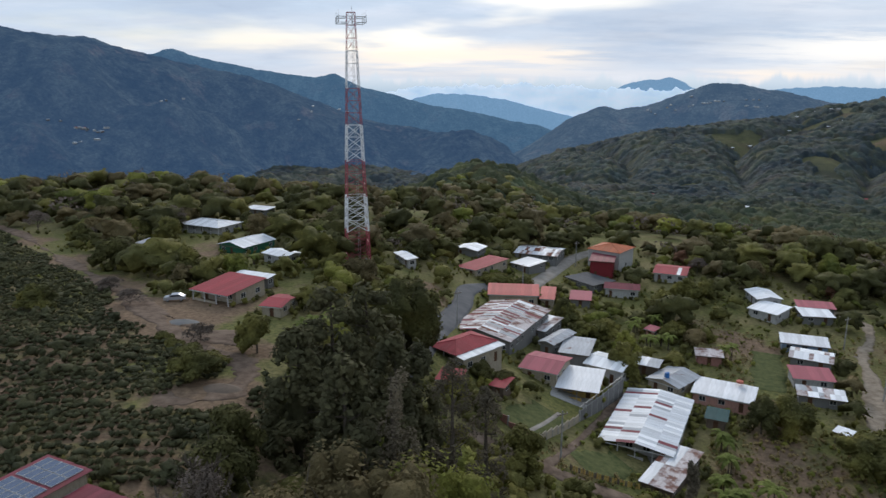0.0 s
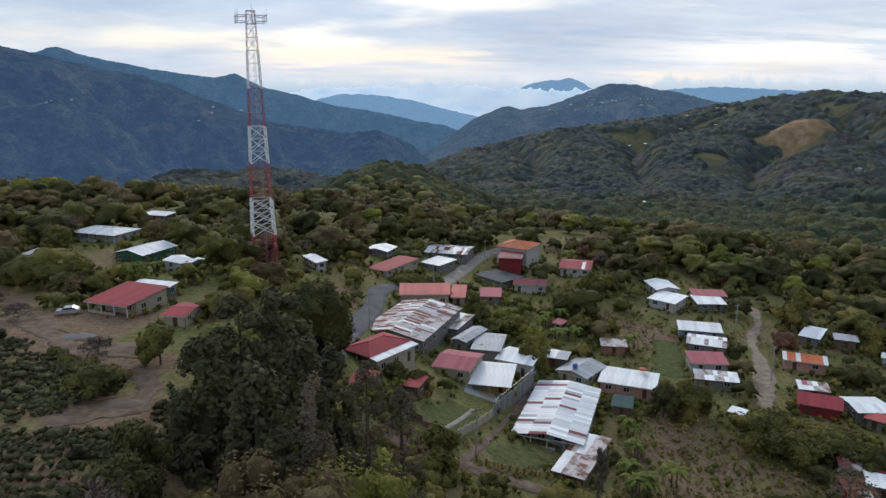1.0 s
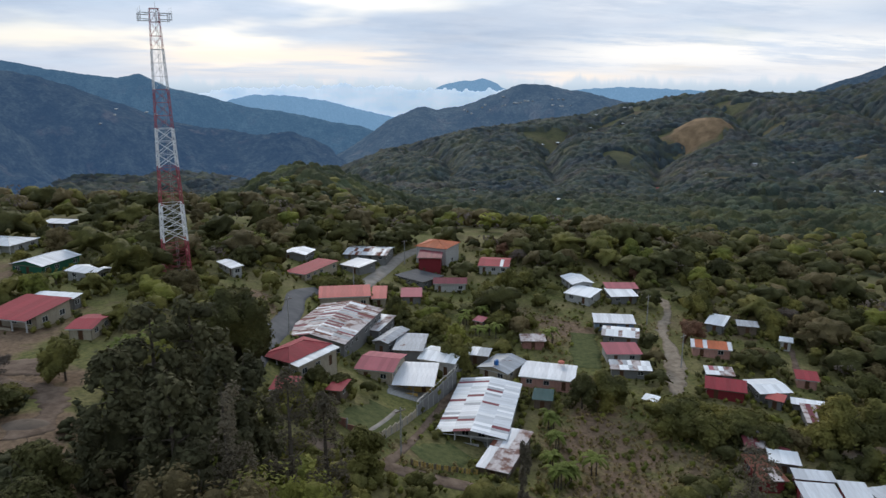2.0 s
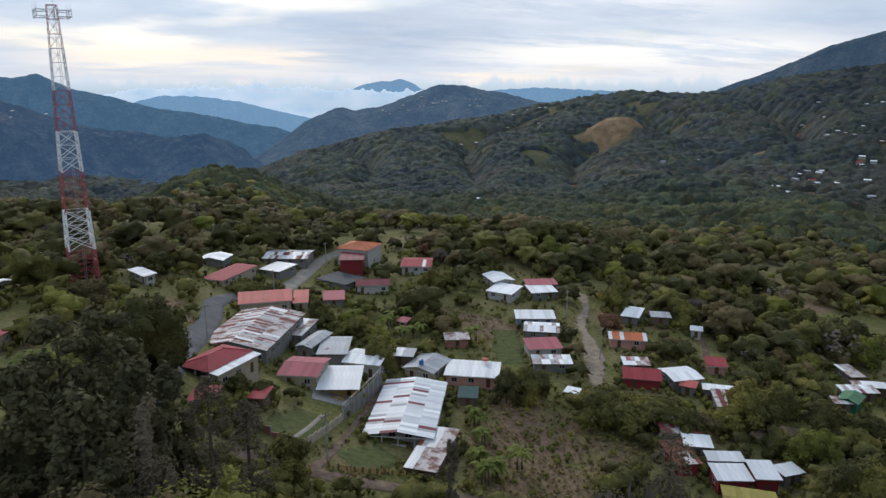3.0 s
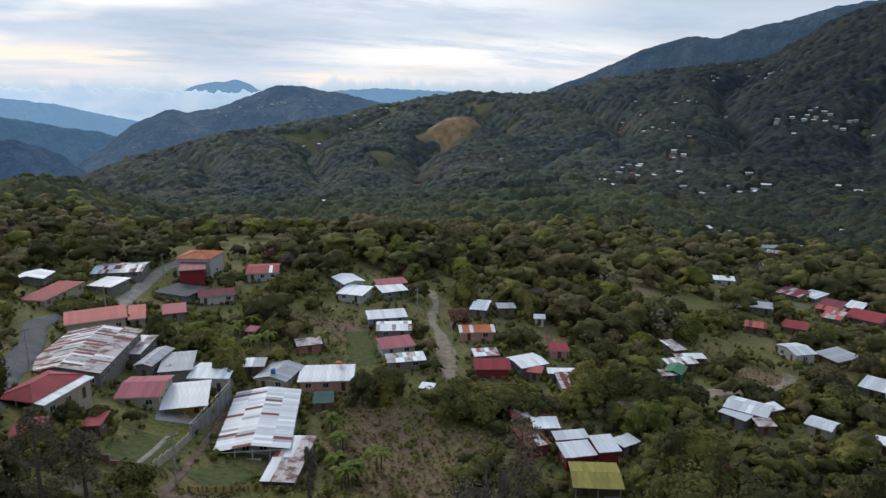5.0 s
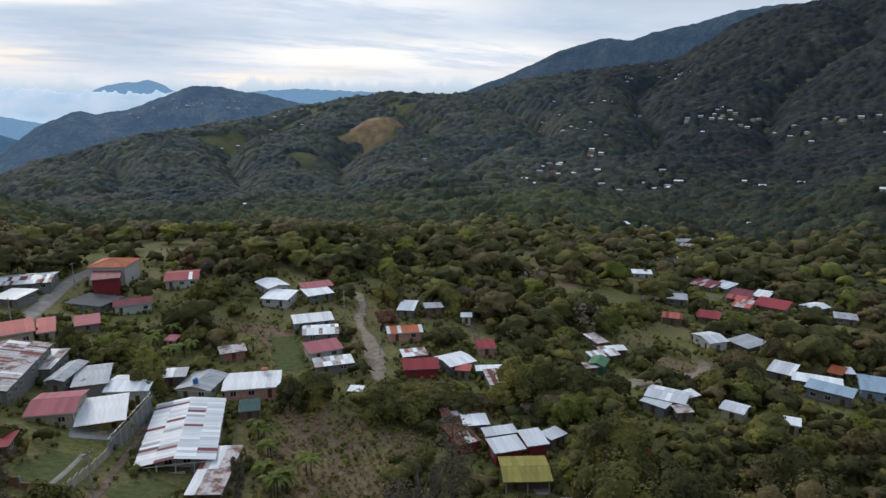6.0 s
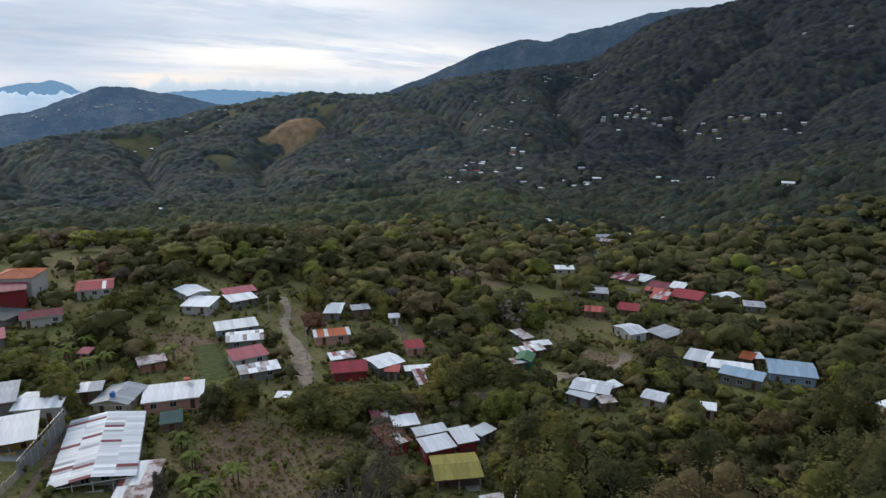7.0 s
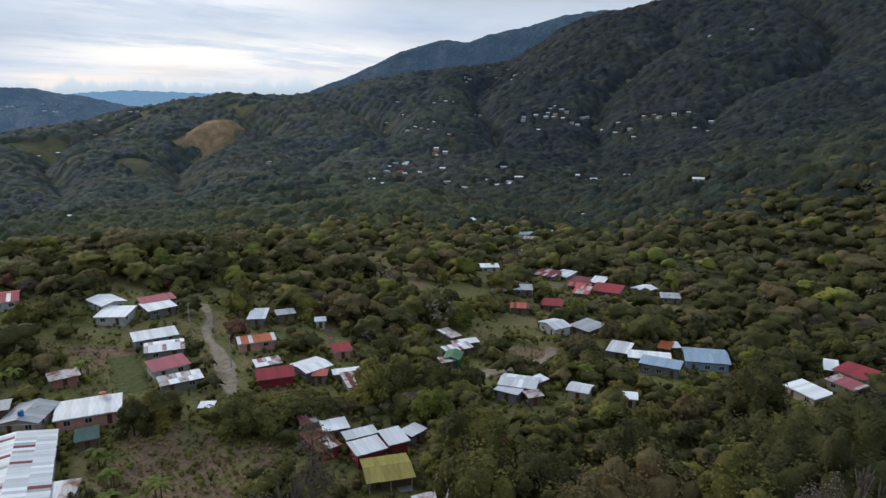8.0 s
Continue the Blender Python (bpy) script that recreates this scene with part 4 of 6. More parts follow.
house(21.8, 139.1, 6.85, -27.9, 8.6, 10.1, 2.69, 0.9, "gable_w", "pink", "cream")
house(36.7, 144.7, 4.21, -34.5, 9.0, 8.5, 3.2, 0.7, "gable_w", "white", "white")
house(30.7, 150.9, 5.52, -20.4, 7.0, 10.0, 3, 0.5, "shed", "grey", "grey")
house(26.8, 154.9, 6.31, -39.7, 4.2, 10.6, 3, 0.5, "gable_d", "grey", "grey")
house(13.5, 158.6, 9.33, -28.7, 16.4, 25.2, 3, 1.6, "gable_d", "zinc", "grey", patch=[("rusty", 0.46), ("maroon", 0.18), ("rust", 0.10), ("grey", 0.12)], rows=2, sheet=0.85)
house(24.9, 162.8, 6.94, -33.0, 5.3, 10.8, 2.9, 0.4, "shed", "zinc", "grey", patch=[("rusty", 0.5)], rows=2)
house(19.2, 183.7, 8.86, -6.7, 13.9, 8.7, 3.08, 0.7, "shed", "salmon", "cream")
house(29.3, 187.6, 7.34, -11.5, 4.2, 10.8, 2.52, 0.5, "shed", "salmon", "cream")
house(4.1, 132.2, 13.30, -46.5, 7.8, 12.0, 3.3, 1.2, "hip", "red", "cream", porch=2.0)
house(7.2, 129.0, 13.30, 43.5, 11.8, 2.7, 3.0, 0.25, "shed", "white", "cream", low=3.0, name="lean_to")
house(1.4, 113.9, 15.08, -17.4, 4.5, 4.7, 2.52, 0.4, "shed", "red", "cream")
house(10.9, 121.1, 10.94, -28.8, 3.2, 4.8, 2.2, 0.3, "shed", "red", "wood", name="shed")
house(45.5, 209.8, 5.70, 33.5, 9.9, 12.6, 2.2, 0, "shed", "dark", "grey", name="carport")
house(53.6, 201.8, 5.08, -15.5, 10.4, 6.6, 2.69, 1, "gable_w", "maroon", "white")
house(56.6, 229.9, 6.74, -38.7, 11.9, 12.0, 6.2, 1.6, "hip", "orange", "white")
house(52.7, 223.5, 6.32, -17.4, 8.0, 15.4, 5.4, 0.2, "shed", "maroon", "red")
house(39.2, 191.1, 5.86, -13.0, 6.1, 7.6, 2.2, 0.5, "shed", "pink", "grey")
house(73.2, 216.9, 6.29, -24.0, 10.3, 11.9, 2.52, 0.9, "gable_w", "red", "white", patch=[("zinc", 0.08)])
house(9.0, 222.9, 12.46, -28.3, 8.5, 8.0, 2.35, 0.8, "gable_d", "white", "grey")
house(12.1, 205.8, 11.65, -40.3, 7.6, 16.8, 2.35, 0.3, "shed", "red", "cream")
house(27.3, 217.2, 8.94, -45.8, 8.1, 9.3, 2.35, 0.3, "shed", "zinc", "grey")
house(33.1, 232.8, 9.00, -22.6, 15.0, 12.7, 2.35, 0.8, "gable_w", "zinc", "grey", patch=[("rust", 0.2), ("rusty", 0.2)], rows=2)
house(92.7, 194.6, 4.94, -92.5, 10.2, 7.3, 2.52, 0.7, "gable_w", "white", "white")
house(90.2, 184.8, 4.13, -50.1, 8.6, 8.7, 2.35, 0.5, "shed", "white", "white")
house(103.8, 187.1, 4.30, -16.6, 9.8, 6.0, 2.35, 0.3, "shed", "pink", "grey")
house(101.1, 181.8, 4.01, -10.8, 8.3, 7.7, 2.2, 0.4, "shed", "white", "grey")
house(89.4, 163.9, 2.57, -21.5, 11.0, 6.7, 2.35, 0.4, "shed", "zinc", "blue")
house(87.0, 155.4, 2.18, -29.6, 9.4, 7.7, 2.35, 0.5, "gable_w", "white", "grey", patch=[("rusty", 0.15)])
house(81.5, 144.8, 2.02, -14.4, 8.7, 7.0, 2.35, 0.4, "shed", "pink", "white")
house(78.7, 135.3, 1.96, -21.2, 9.3, 5.1, 2.2, 0.3, "shed", "white", "grey", patch=[("rusty", 0.35), ("grey", 0.2)], rows=2)
house(115.4, 155.1, 3.20, -45.9, 5.0, 9.1, 2.2, 0.2, "shed", "white", "grey", name="shed")
house(104.2, 141.6, 2.04, -31.0, 9.5, 5.1, 2.35, 0.3, "shed", "orange", "pink", patch=[("zinc", 0.25)])
house(93.3, 120.6, 1.43, -33.1, 8.4, 3.9, 2.35, 1.2, "shed", "red", "red")
house(102.9, 119.4, 0.89, -9.5, 7.4, 7.4, 2.52, 0.4, "gable_w", "white", "grey")
house(101.4, 114.8, 0.74, -50.8, 3.6, 3.0, 2.2, 0.5, "shed", "salmon", "grey", name="shed")
house(103.5, 106.5, 0.63, -30.2, 4.0, 8.1, 2.2, 0.4, "shed", "rusty", "grey", patch=[("maroon", 0.45)])
house(106.6, 111.4, 0.46, -35.6, 6.8, 3.0, 2.2, 0.2, "shed", "white", "grey", name="shed")
house(105.9, 103.9, 0.55, -10.4, 3.5, 5.4, 2.1, 0.3, "shed", "zinc", "grey", name="shed")
house(116.1, 123.0, 0.54, -33.0, 4.8, 4.7, 2.2, 0.5, "shed", "red", "pink")
house(62.5, 154.9, 3.00, -14.7, 6.3, 4.3, 2.2, 0.4, "shed", "rusty", "rust", name="shed")
house(52.9, 168.0, 4.38, -49.7, 3.1, 3.0, 2.2, 0.4, "shed", "pink", "pink", name="shed")
house(85.4, 98.0, 0.92, -25.6, 7.6, 3.8, 2.52, 0.3, "shed", "maroon", "grey", patch=[("rusty", 0.4)], rows=2)
house(80.2, 91.6, 0.66, -13.5, 4.7, 8.1, 2.3, 0.3, "shed", "rust", "red", patch=[("rusty", 0.4)], rows=2)
house(85.3, 93.2, 0.71, -30.1, 5.2, 4.3, 2.69, 0.3, "shed", "white", "grey")
house(86.1, 87.1, 0.45, -23.8, 6.5, 3.0, 2.86, 0.3, "shed", "zinc", "red")
house(83.6, 82.8, 0.28, -23.0, 6.1, 5.1, 2.86, 0.3, "shed", "zinc", "red")
house(88.7, 80.8, 0.25, -25.3, 4.3, 5.8, 3.34, 0.3, "shed", "zinc", "red")
house(94.1, 80.6, 0.37, -3.0, 4.4, 3.4, 2.35, 0.2, "shed", "zinc", "grey")
house(80.9, 75.4, 0.11, -37.4, 8.4, 8.3, 2.52, 0.5, "gable_w", "yellow", "wood", porch=1.5)
house(120.9, 75.1, 1.31, -83.2, 5.7, 6.8, 2.35, 0.3, "shed", "zinc", "grey")
house(123.7, 75.0, 1.30, -71.0, 8.5, 6.6, 2.69, 0.6, "gable_w", "zinc", "wood", patch=[("white", 0.3)])
house(130.3, 63.7, 0.90, -78.1, 5.0, 4.9, 2.35, 0.5, "gable_w", "zinc", "cream")
house(177.3, 95.9, -4.71, -113.1, 8.6, 6.3, 2.69, 0.8, "gable_d", "zinc", "white")
house(184.8, 88.7, -5.44, -104.7, 8.1, 8.4, 2.35, 0.5, "shed", "grey", "wood", name="barn")
house(164.7, 58.6, -3.77, -79.7, 10.1, 5.3, 2.86, 0.4, "shed", "blue", "grey")
house(169.7, 63.6, -4.30, -66.1, 11.0, 5.0, 2.5, 0.3, "shed", "white", "grey")
house(181.7, 63.7, -5.05, -81.4, 3.6, 5.5, 2.4, 0.3, "shed", "orange", "wood", name="shed")
house(183.8, 61.9, -5.20, -52.4, 2.5, 4.0, 2.4, 0.3, "shed", "white", "wood", name="shed")
house(179.6, 52.2, -4.96, -64.8, 11.2, 10.4, 2.86, 0.6, "gable_w", "blue", "blue")
house(171.8, 72.7, -4.48, -78.0, 6.1, 8.2, 2.2, 0.3, "shed", "zinc", "grey", patch=[("white", 0.4)])
house(198.1, 19.7, -7.66, -109.1, 8.5, 7.9, 3.3, 0.5, "shed", "red", "cream")
house(186.7, 20.3, -6.16, -117.9, 8.1, 5.4, 2.5, 0.3, "shed", "pink", "cream", patch=[("rusty", 0.3)])
house(201.4, 26.0, -8.01, -77.9, 3.7, 8.0, 2.6, 0.3, "shed", "white", "grey")
house(169.7, 25.8, -3.44, -120.2, 9.0, 6.1, 2.52, 0.4, "shed", "white", "cream")
house(128.8, 97.2, 0.47, -64.9, 4.2, 5.7, 2.52, 0.7, "gable_d", "green", "green", name="hut")
house(135.9, 101.3, -0.29, -21.9, 7.9, 3.8, 2.2, 0.3, "shed", "rusty", "wood", patch=[("white", 0.35), ("maroon", 0.2)], rows=2, name="shed")
house(144.5, 110.4, -0.92, -17.8, 3.6, 7.0, 2.2, 0.3, "shed", "rusty", "wood", patch=[("white", 0.5)], rows=2, name="shed")
house(-44.6, 140.4, 23.65, -28.3, 10.7, 11.5, 2.52, 0.9, "shed", "red", "cream", porch=2.2)
house(-55.5, 194.1, 20.82, -30.2, 10.2, 12.9, 2.52, 1.1, "gable_d", "zinc", "green", name="barn")
house(-41.8, 177.9, 21.64, -37.1, 9.3, 6.4, 2.35, 0.6, "gable_w", "white", "white")
house(-74.9, 221.9, 20.72, -27.2, 17.6, 11.2, 2.52, 1.1, "hip", "zinc", "white", porch=1.5)
house(-32.1, 132.1, 23.30, -14.8, 4.9, 8.0, 2.2, 0.5, "gable_w", "red", "cream")
house(-81.6, 192.8, 21.01, -19.5, 9.8, 8.4, 2.2, 0.3, "shed", "grey", "orange", name="hut")
house(-10.4, 189.9, 17.97, -64.6, 10.1, 3.4, 2.3, 0.3, "shed", "white", "white", name="hut")
house(-68.1, 257.3, 19.55, -23.6, 10.6, 6.4, 2.2, 0.3, "shed", "zinc", "grey")
house(-39.9, 56.1, 27.75, -26.3, 6.6, 14.2, 3.2, 0, "shed", "maroon", "cream")
house(-33.6, 54.3, 27.10, -26.3, 5.6, 10.0, 3, 0, "shed", "maroon", "cream")
house(256.3, 143.0, -13.47, -86.4, 10.0, 9.8, 2.52, 0.4, "shed", "maroon", "wood", patch=[("rusty", 0.4)], rows=2)
house(263.9, 138.7, -14.71, -89.5, 7.3, 10.3, 2.52, 0.4, "shed", "white", "grey")
house(251.9, 125.4, -12.94, -75.8, 7.6, 10.6, 2.52, 0.4, "shed", "maroon", "white")
house(244.9, 110.0, -11.87, -78.9, 11.2, 10.5, 2.52, 0.6, "shed", "red", "wood")
house(231.3, 114.0, -10.05, -73.8, 6.1, 9.6, 2.52, 0.4, "shed", "salmon", "wood", patch=[("rusty", 0.4)], rows=2)
house(263.5, 103.3, -14.91, -107.4, 7.4, 9.5, 2.52, 0.8, "gable_d", "white", "grey")
house(255.1, 89.2, -13.40, -63.7, 7.4, 6.3, 2.52, 0.4, "shed", "grey", "grey")
house(266.4, 123.7, -15.56, -78.0, 6.1, 9.7, 2.52, 0.4, "shed", "white", "grey")
house(286.4, 225.8, -18.90, -65.5, 8.9, 14.4, 2.52, 0.7, "gable_w", "white", "blue")
house(247.0, 166.7, -12.15, -48.9, 8.3, 5.8, 2.52, 0.4, "shed", "white", "white")
house(215.2, 130.2, -8.17, -55.3, 7.3, 6.5, 2.52, 0.4, "shed", "grey", "grey")
house(206.2, 112.7, -8.40, -66.1, 6.8, 7.0, 2.52, 0.5, "shed", "red", "wood")
house(54.1, 127.2, 1.40, -26.5, 4.3, 5.1, 2, 0.3, "shed", "teal", "wood", name="shed")
house(141.1, 102.6, -0.72, -30.7, 7.4, 3.0, 2.3, 0.3, "shed", "white", "wood", patch=[("rusty", 0.4)], name="shed")
house(126.0, 97.1, 0.52, -27.0, 3.8, 3.1, 2.3, 0.3, "shed", "rusty", "wood", patch=[("white", 0.4)], name="shed")
house(120.6, 69.7, 1.35, -32.3, 3.7, 3.0, 2.2, 0.3, "shed", "rusty", "wood", name="shed")
house(128.3, 72.7, 1.24, -13.4, 3.4, 3.0, 2.3, 0.3, "shed", "white", "wood", name="shed")
house(104.3, 98.3, 0.65, -73.9, 4.0, 3.2, 2.3, 0.4, "shed", "grey", "grey", name="shed")
house(134.4, 53.9, 0.15, -65.1, 3.2, 3.0, 2.3, 0.4, "shed", "white", "cream", name="shed")
house(-41.9, 150.4, 23.27, -24.8, 9.6, 3.0, 2.4, 0.3, "shed", "white", "grey", name="shed")

house(191.7, 116.9, -6.5, -60, 6.5, 5.0, 2.3, 0.4, "shed", "salmon", "wood", patch=[("rust", 0.3)], name="shed")
house(238.5, 119.0, -10.6, -75, 9.0, 4.5, 2.5, 0.4, "shed", "rust", "wood", patch=[("salmon", 0.5)], name="shed")
house(121.0, 150.4, 3.2, -30, 5.4, 4.2, 2.2, 0.3, "shed", "grey", "wood", name="shed")
house(124.6, 140.0, 2.2, -40, 3.2, 3.0, 2.2, 0.3, "shed", "white", "white", name="hut")
house(96.6, 127.6, 1.8, -25, 6.2, 4.4, 2.3, 0.3, "shed", "white", "grey", patch=[("rusty", 0.4), ("pink", 0.2)], rows=2, name="shed")
house(74.8, 119.4, 1.8, -50, 3.2, 2.6, 2.0, 0.3, "shed", "white", "wood", name="shed")
house(45.6, 147.4, 3.8, -30, 6.6, 4.6, 2.4, 0.3, "shed", "zinc", "wood", patch=[("grey", 0.4)], name="shed")
house(78.2, 63.0, 0.5, -30, 6.4, 3.4, 2.3, 0.3, "shed", "zinc", "wood", patch=[("rusty", 0.3), ("white", 0.3)], rows=2, name="shed")
# lawn, lane and grass spots kept clear so the camera sees them
YARDS += [(199.7, 143.5, 7.0), (190.7, 159.8, 4.0), (178.7, 109.5, 7.0), (243.3, 127.1, 3.0), (124.0, 137.0, 2.0), (16.5, 113.5, 5.5), (24.0, 106.5, 4.0), (33.0, 213.0, 3.0), (40.0, 225.0, 3.0), (104.0, 162.0, 3.0), (98.0, 150.0, 3.0)]

# ---- radio mast ----
def mast(x, y, height, foot, head, turn):
    z = z_at(x, y)
    top = thing("radio_mast", x, y, z - 0.5, turn, "tall red and white banded steel lattice mast with antennas", "tower")
    bands = 7
    for k in range(bands):
        paint = MAST_RED if k % 2 == 0 else MAST_WHITE
        za, zb = height * k / bands, height * (k + 1) / bands
        wa, wb = (foot + (head - foot) * t / height for t in (za, zb))
        corner = lambda w, i, zz: Vector((w / 2 * (1, 1, -1, -1)[i % 4], w / 2 * (-1, 1, 1, -1)[i % 4], zz))  # noqa: E731
        ring = Shape()
        for i in range(4):
            ring.bar(corner(wb, i, zb), corner(wb, i + 1, zb), 0.08)
        section = part("section", ring, paint, top, "red-painted lattice section" if k % 2 == 0 else "white-painted lattice section")
        for i in range(4):
            part("leg", Shape().bar(corner(wa, i, za), corner(wb, i, zb), (0.27 if k % 2 else 0.20) - 0.022 * k), paint, section)
        bays = 3
        for n in range(bays):
            ta, tb = n / bays, (n + 1) / bays
            a, b = wa + (wb - wa) * ta, wa + (wb - wa) * tb
            z0, z1 = za + (zb - za) * ta, za + (zb - za) * tb
            thin = 0.03 if k > 4 else (0.115 if k % 2 else 0.07) - 0.006 * k
            for i in range(4):
                part("brace", Shape().bar(corner(a, i, z0), corner(b, i + 1, z1), thin), paint, section)
                part("brace", Shape().bar(corner(a, i + 1, z0), corner(b, i, z1), thin), paint, section)
                if n:
                    part("brace", Shape().bar(corner(a, i, z0), corner(a, i + 1, z0), 0.085 - 0.006 * k), paint, section)
    deck = Shape()
    for a in (-3.4, 3.4):
        deck.bar((a, -3.4, height - 1.2), (a, 3.4, height - 1.2), 0.06).bar((-3.4, a, height - 1.2), (3.4, a, height - 1.2), 0.06)
        deck.bar((a, -3.4, height - 2.6), (a, 3.4, height - 2.6), 0.055).bar((-3.4, a, height - 2.6), (3.4, a, height - 2.6), 0.055)
    for a in (-1, 1):
        for b in (-1, 1):
            for hh in (1.2, 2.6):
                deck.bar((a * head / 2, b * head / 2, height - hh), (a * 3.4, b * 3.4, height - hh), 0.07)
    part("antenna_frame", deck, STEEL, top)
    for a, b in ((-3.4, -3.4), (-3.4, 0.4), (-3.4, 3.4), (3.4, -3.4), (3.4, 0.2), (3.4, 3.4), (0, -3.4), (0.8, 3.4)):
        part("antenna", Shape().box(a - 0.10, b - 0.08, height - 2.7, a + 0.10, b + 0.08, height - 0.8).bar((a, b, height - 3.0), (a, b, height + 0.3), 0.035), MAST_WHITE, top, "pale panel antenna")
    part("lightning_rod", Shape().bar((0.3, 0, height), (0.3, 0, height + 1.6), 0.04), STEEL, top)
    part("ladder", Shape().bar((0.0, -foot / 2 * 0.9, 0), (0.0, -head / 2, height), 0.05).bar((0.4, -foot / 2 * 0.9, 0), (0.4, -head / 2, height), 0.05), STEEL, top)
    for i in range(4):
        c = (foot / 2 * (1, 1, -1, -1)[i], foot / 2 * (-1, 1, 1, -1)[i])
        part("footing", Shape().box(c[0] - 0.6, c[1] - 0.6, -1.5, c[0] + 0.6, c[1] + 0.6, 0.4), CONCRETE, top)
    YARDS.append((x, y, 4.0))


mast(-23.1, 184.6, 64.8, 6.2, 2.0, 14)

# ---- walls, fences and small things ----
def garden_wall(name, label, points, height, panel=2.4, base=None, facing=None):
    """A wall of panels between posts, stepping with the land."""
    top = thing(name, points[0][0], points[0][1], 0, 0, label, "wall", kind="")
    ox, oy = points[0]
    for (ax, ay), (bx, by) in zip(points, points[1:]):
        length, turn = math.hypot(bx - ax, by - ay), math.degrees(math.atan2(by - ay, bx - ax))
        n = max(1, round(length / panel))
        for k in range(n):
            u0, u1 = k / n, (k + 1) / n
            x0, y0, x1, y1 = ax + (bx - ax) * u0, ay + (by - ay) * u0, ax + (bx - ax) * u1, ay + (by - ay) * u1
            z = max(z_at(x0, y0), z_at(x1, y1)) if base is None else base
            low = min(z_at(x0, y0), z_at(x1, y1)) - 0.5
            step = length / n
            p = part("panel", Shape().box(0.12, -0.07, low, step - 0.12, 0.07, z + height * (1 + 0.01 * (k % 3))), facing or CONCRETE, top)
            p.matrix_local = pose(x0 - ox, y0 - oy, 0, 0, 0, turn)
            q = part("post", Shape().box(-0.125, -0.125, low, 0.115, 0.125, z + height + 0.12), CONCRETE, top)
            q.matrix_local = pose(x0 - ox, y0 - oy, 0, 0, 0, turn)
            if height > 2.5:
                r = part("rail", Shape().bar((0, 0, z + height + 0.9), (step, 0, z + height + 0.9), 0.04).bar((0, 0, z + height), (0, 0, z + height + 0.95), 0.035), STEEL, top)
                r.matrix_local = pose(x0 - ox, y0 - oy, 0, 0, 0, turn)
    return top


garden_wall("garden_wall", "low cream concrete panel wall round a lawn", [(15.0, 105.5), (25.5, 121.0)], 1.3, facing=WALLS["cream"])
garden_wall("retaining_wall", "high stained concrete wall with a steel railing", [(25.7, 121.3), (37.6, 136.0)], 2.6, base=4.6, facing=WALLS["grey"])
garden_wall("garden_wall", "low brick-red front wall of a walled lawn", [(15.0, 105.5), (9.0, 110.5)], 0.8, facing=WALLS["rust"])


def plank_fence(x0, y0, x1, y1, height):
    top = thing("fence", x0, y0, 0, 0, "low weathered wooden yard fence by the lane", "fence")
    n = int(math.hypot(x1 - x0, y1 - y0) / 0.42)
    turn = math.degrees(math.atan2(y1 - y0, x1 - x0))
    for k in range(n):
        x, y = x0 + (x1 - x0) * k / n, y0 + (y1 - y0) * k / n
        z = z_at(x, y)
        p = part("board", Shape().box(0, -0.02, z - 0.2, 0.30, 0.02, z + height + random.uniform(-0.06, 0.06)), WALLS["yellow"] if k % 3 else WOOD, top)
        p.matrix_local = pose(x - x0, y - y0, 0, 0, 0, turn)
        if k % 5 == 0:
            q = part("post", Shape().box(-0.07, 0.03, z - 0.5, 0.07, 0.17, z + height + 0.2), WOOD, top)
            q.matrix_local = pose(x - x0, y - y0, 0, 0, 0, turn)


plank_fence(20.5, 101.8, 32.0, 101.6, 0.9)
for width, line in ((8.0, [(11.6, 109.0), (16.0, 115.0), (20.6, 121.6)]), (7.5, [(22.5, 105.0), (27.0, 107.0), (31.5, 109.5)]), (7.0, [(71, 141), (75, 151), (79.5, 162)])):
    track("lawn", "short mown grass in a house garden", LAWN, width, line, 0.05, 0.15)
track("path", "narrow concrete garden path across the lawn", PALE_ROAD, 0.9, [(14.5, 109.5), (18.5, 116), (22, 122)], 0.14)

# solar panels
m = Mat("solar_cells", 0.18, 0.0, 0.6)
cells = m.n.new("ShaderNodeTexBrick")
cells.inputs["Color1"].default_value = cells.inputs["Color2"].default_value = (0.045, 0.07, 0.13, 1)
cells.inputs["Mortar"].default_value = (0.20, 0.23, 0.28, 1)
cells.inputs["Scale"].default_value, cells.inputs["Mortar Size"].default_value, cells.offset = 6.0, 0.014, 0.0
m.l.new(m.local, cells.inputs[0])
SOLAR = m.base(cells.outputs[0]).mat


def solar_array(x, y, z, turn, columns, rows):
    top = thing("solar_array", x, y, z, turn, "blue framed solar panels lying on a maroon metal roof", "solar panels")
    pw, ph = 1.0, 1.65
    panel = Shape().box(-pw / 2 + 0.04, -ph / 2 + 0.04, 0.05, pw / 2 - 0.04, ph / 2 - 0.04, 0.09).mesh("panel", SOLAR)
    rim = Shape()
    for a in ((-pw / 2, -ph / 2, pw / 2, -ph / 2 + 0.038), (-pw / 2, ph / 2 - 0.038, pw / 2, ph / 2), (-pw / 2, -ph / 2 + 0.038, -pw / 2 + 0.038, ph / 2 - 0.038), (pw / 2 - 0.038, -ph / 2 + 0.038, pw / 2, ph / 2 - 0.038)):
        rim.box(a[0], a[1], 0.0, a[2], a[3], 0.1)
    rim = rim.mesh("frame", STEEL)
    for i in range(columns):
        for j in range(rows):
            p = part("panel", panel, SOLAR, top)
            p.matrix_local = pose((i - (columns - 1) / 2) * (pw + 0.05), (j - (rows - 1) / 2) * (ph + 0.06), 0)
            part("frame", rim, STEEL, p)


solar_array(-37.7, 60.5, 31.08, -26.3, 5, 2)
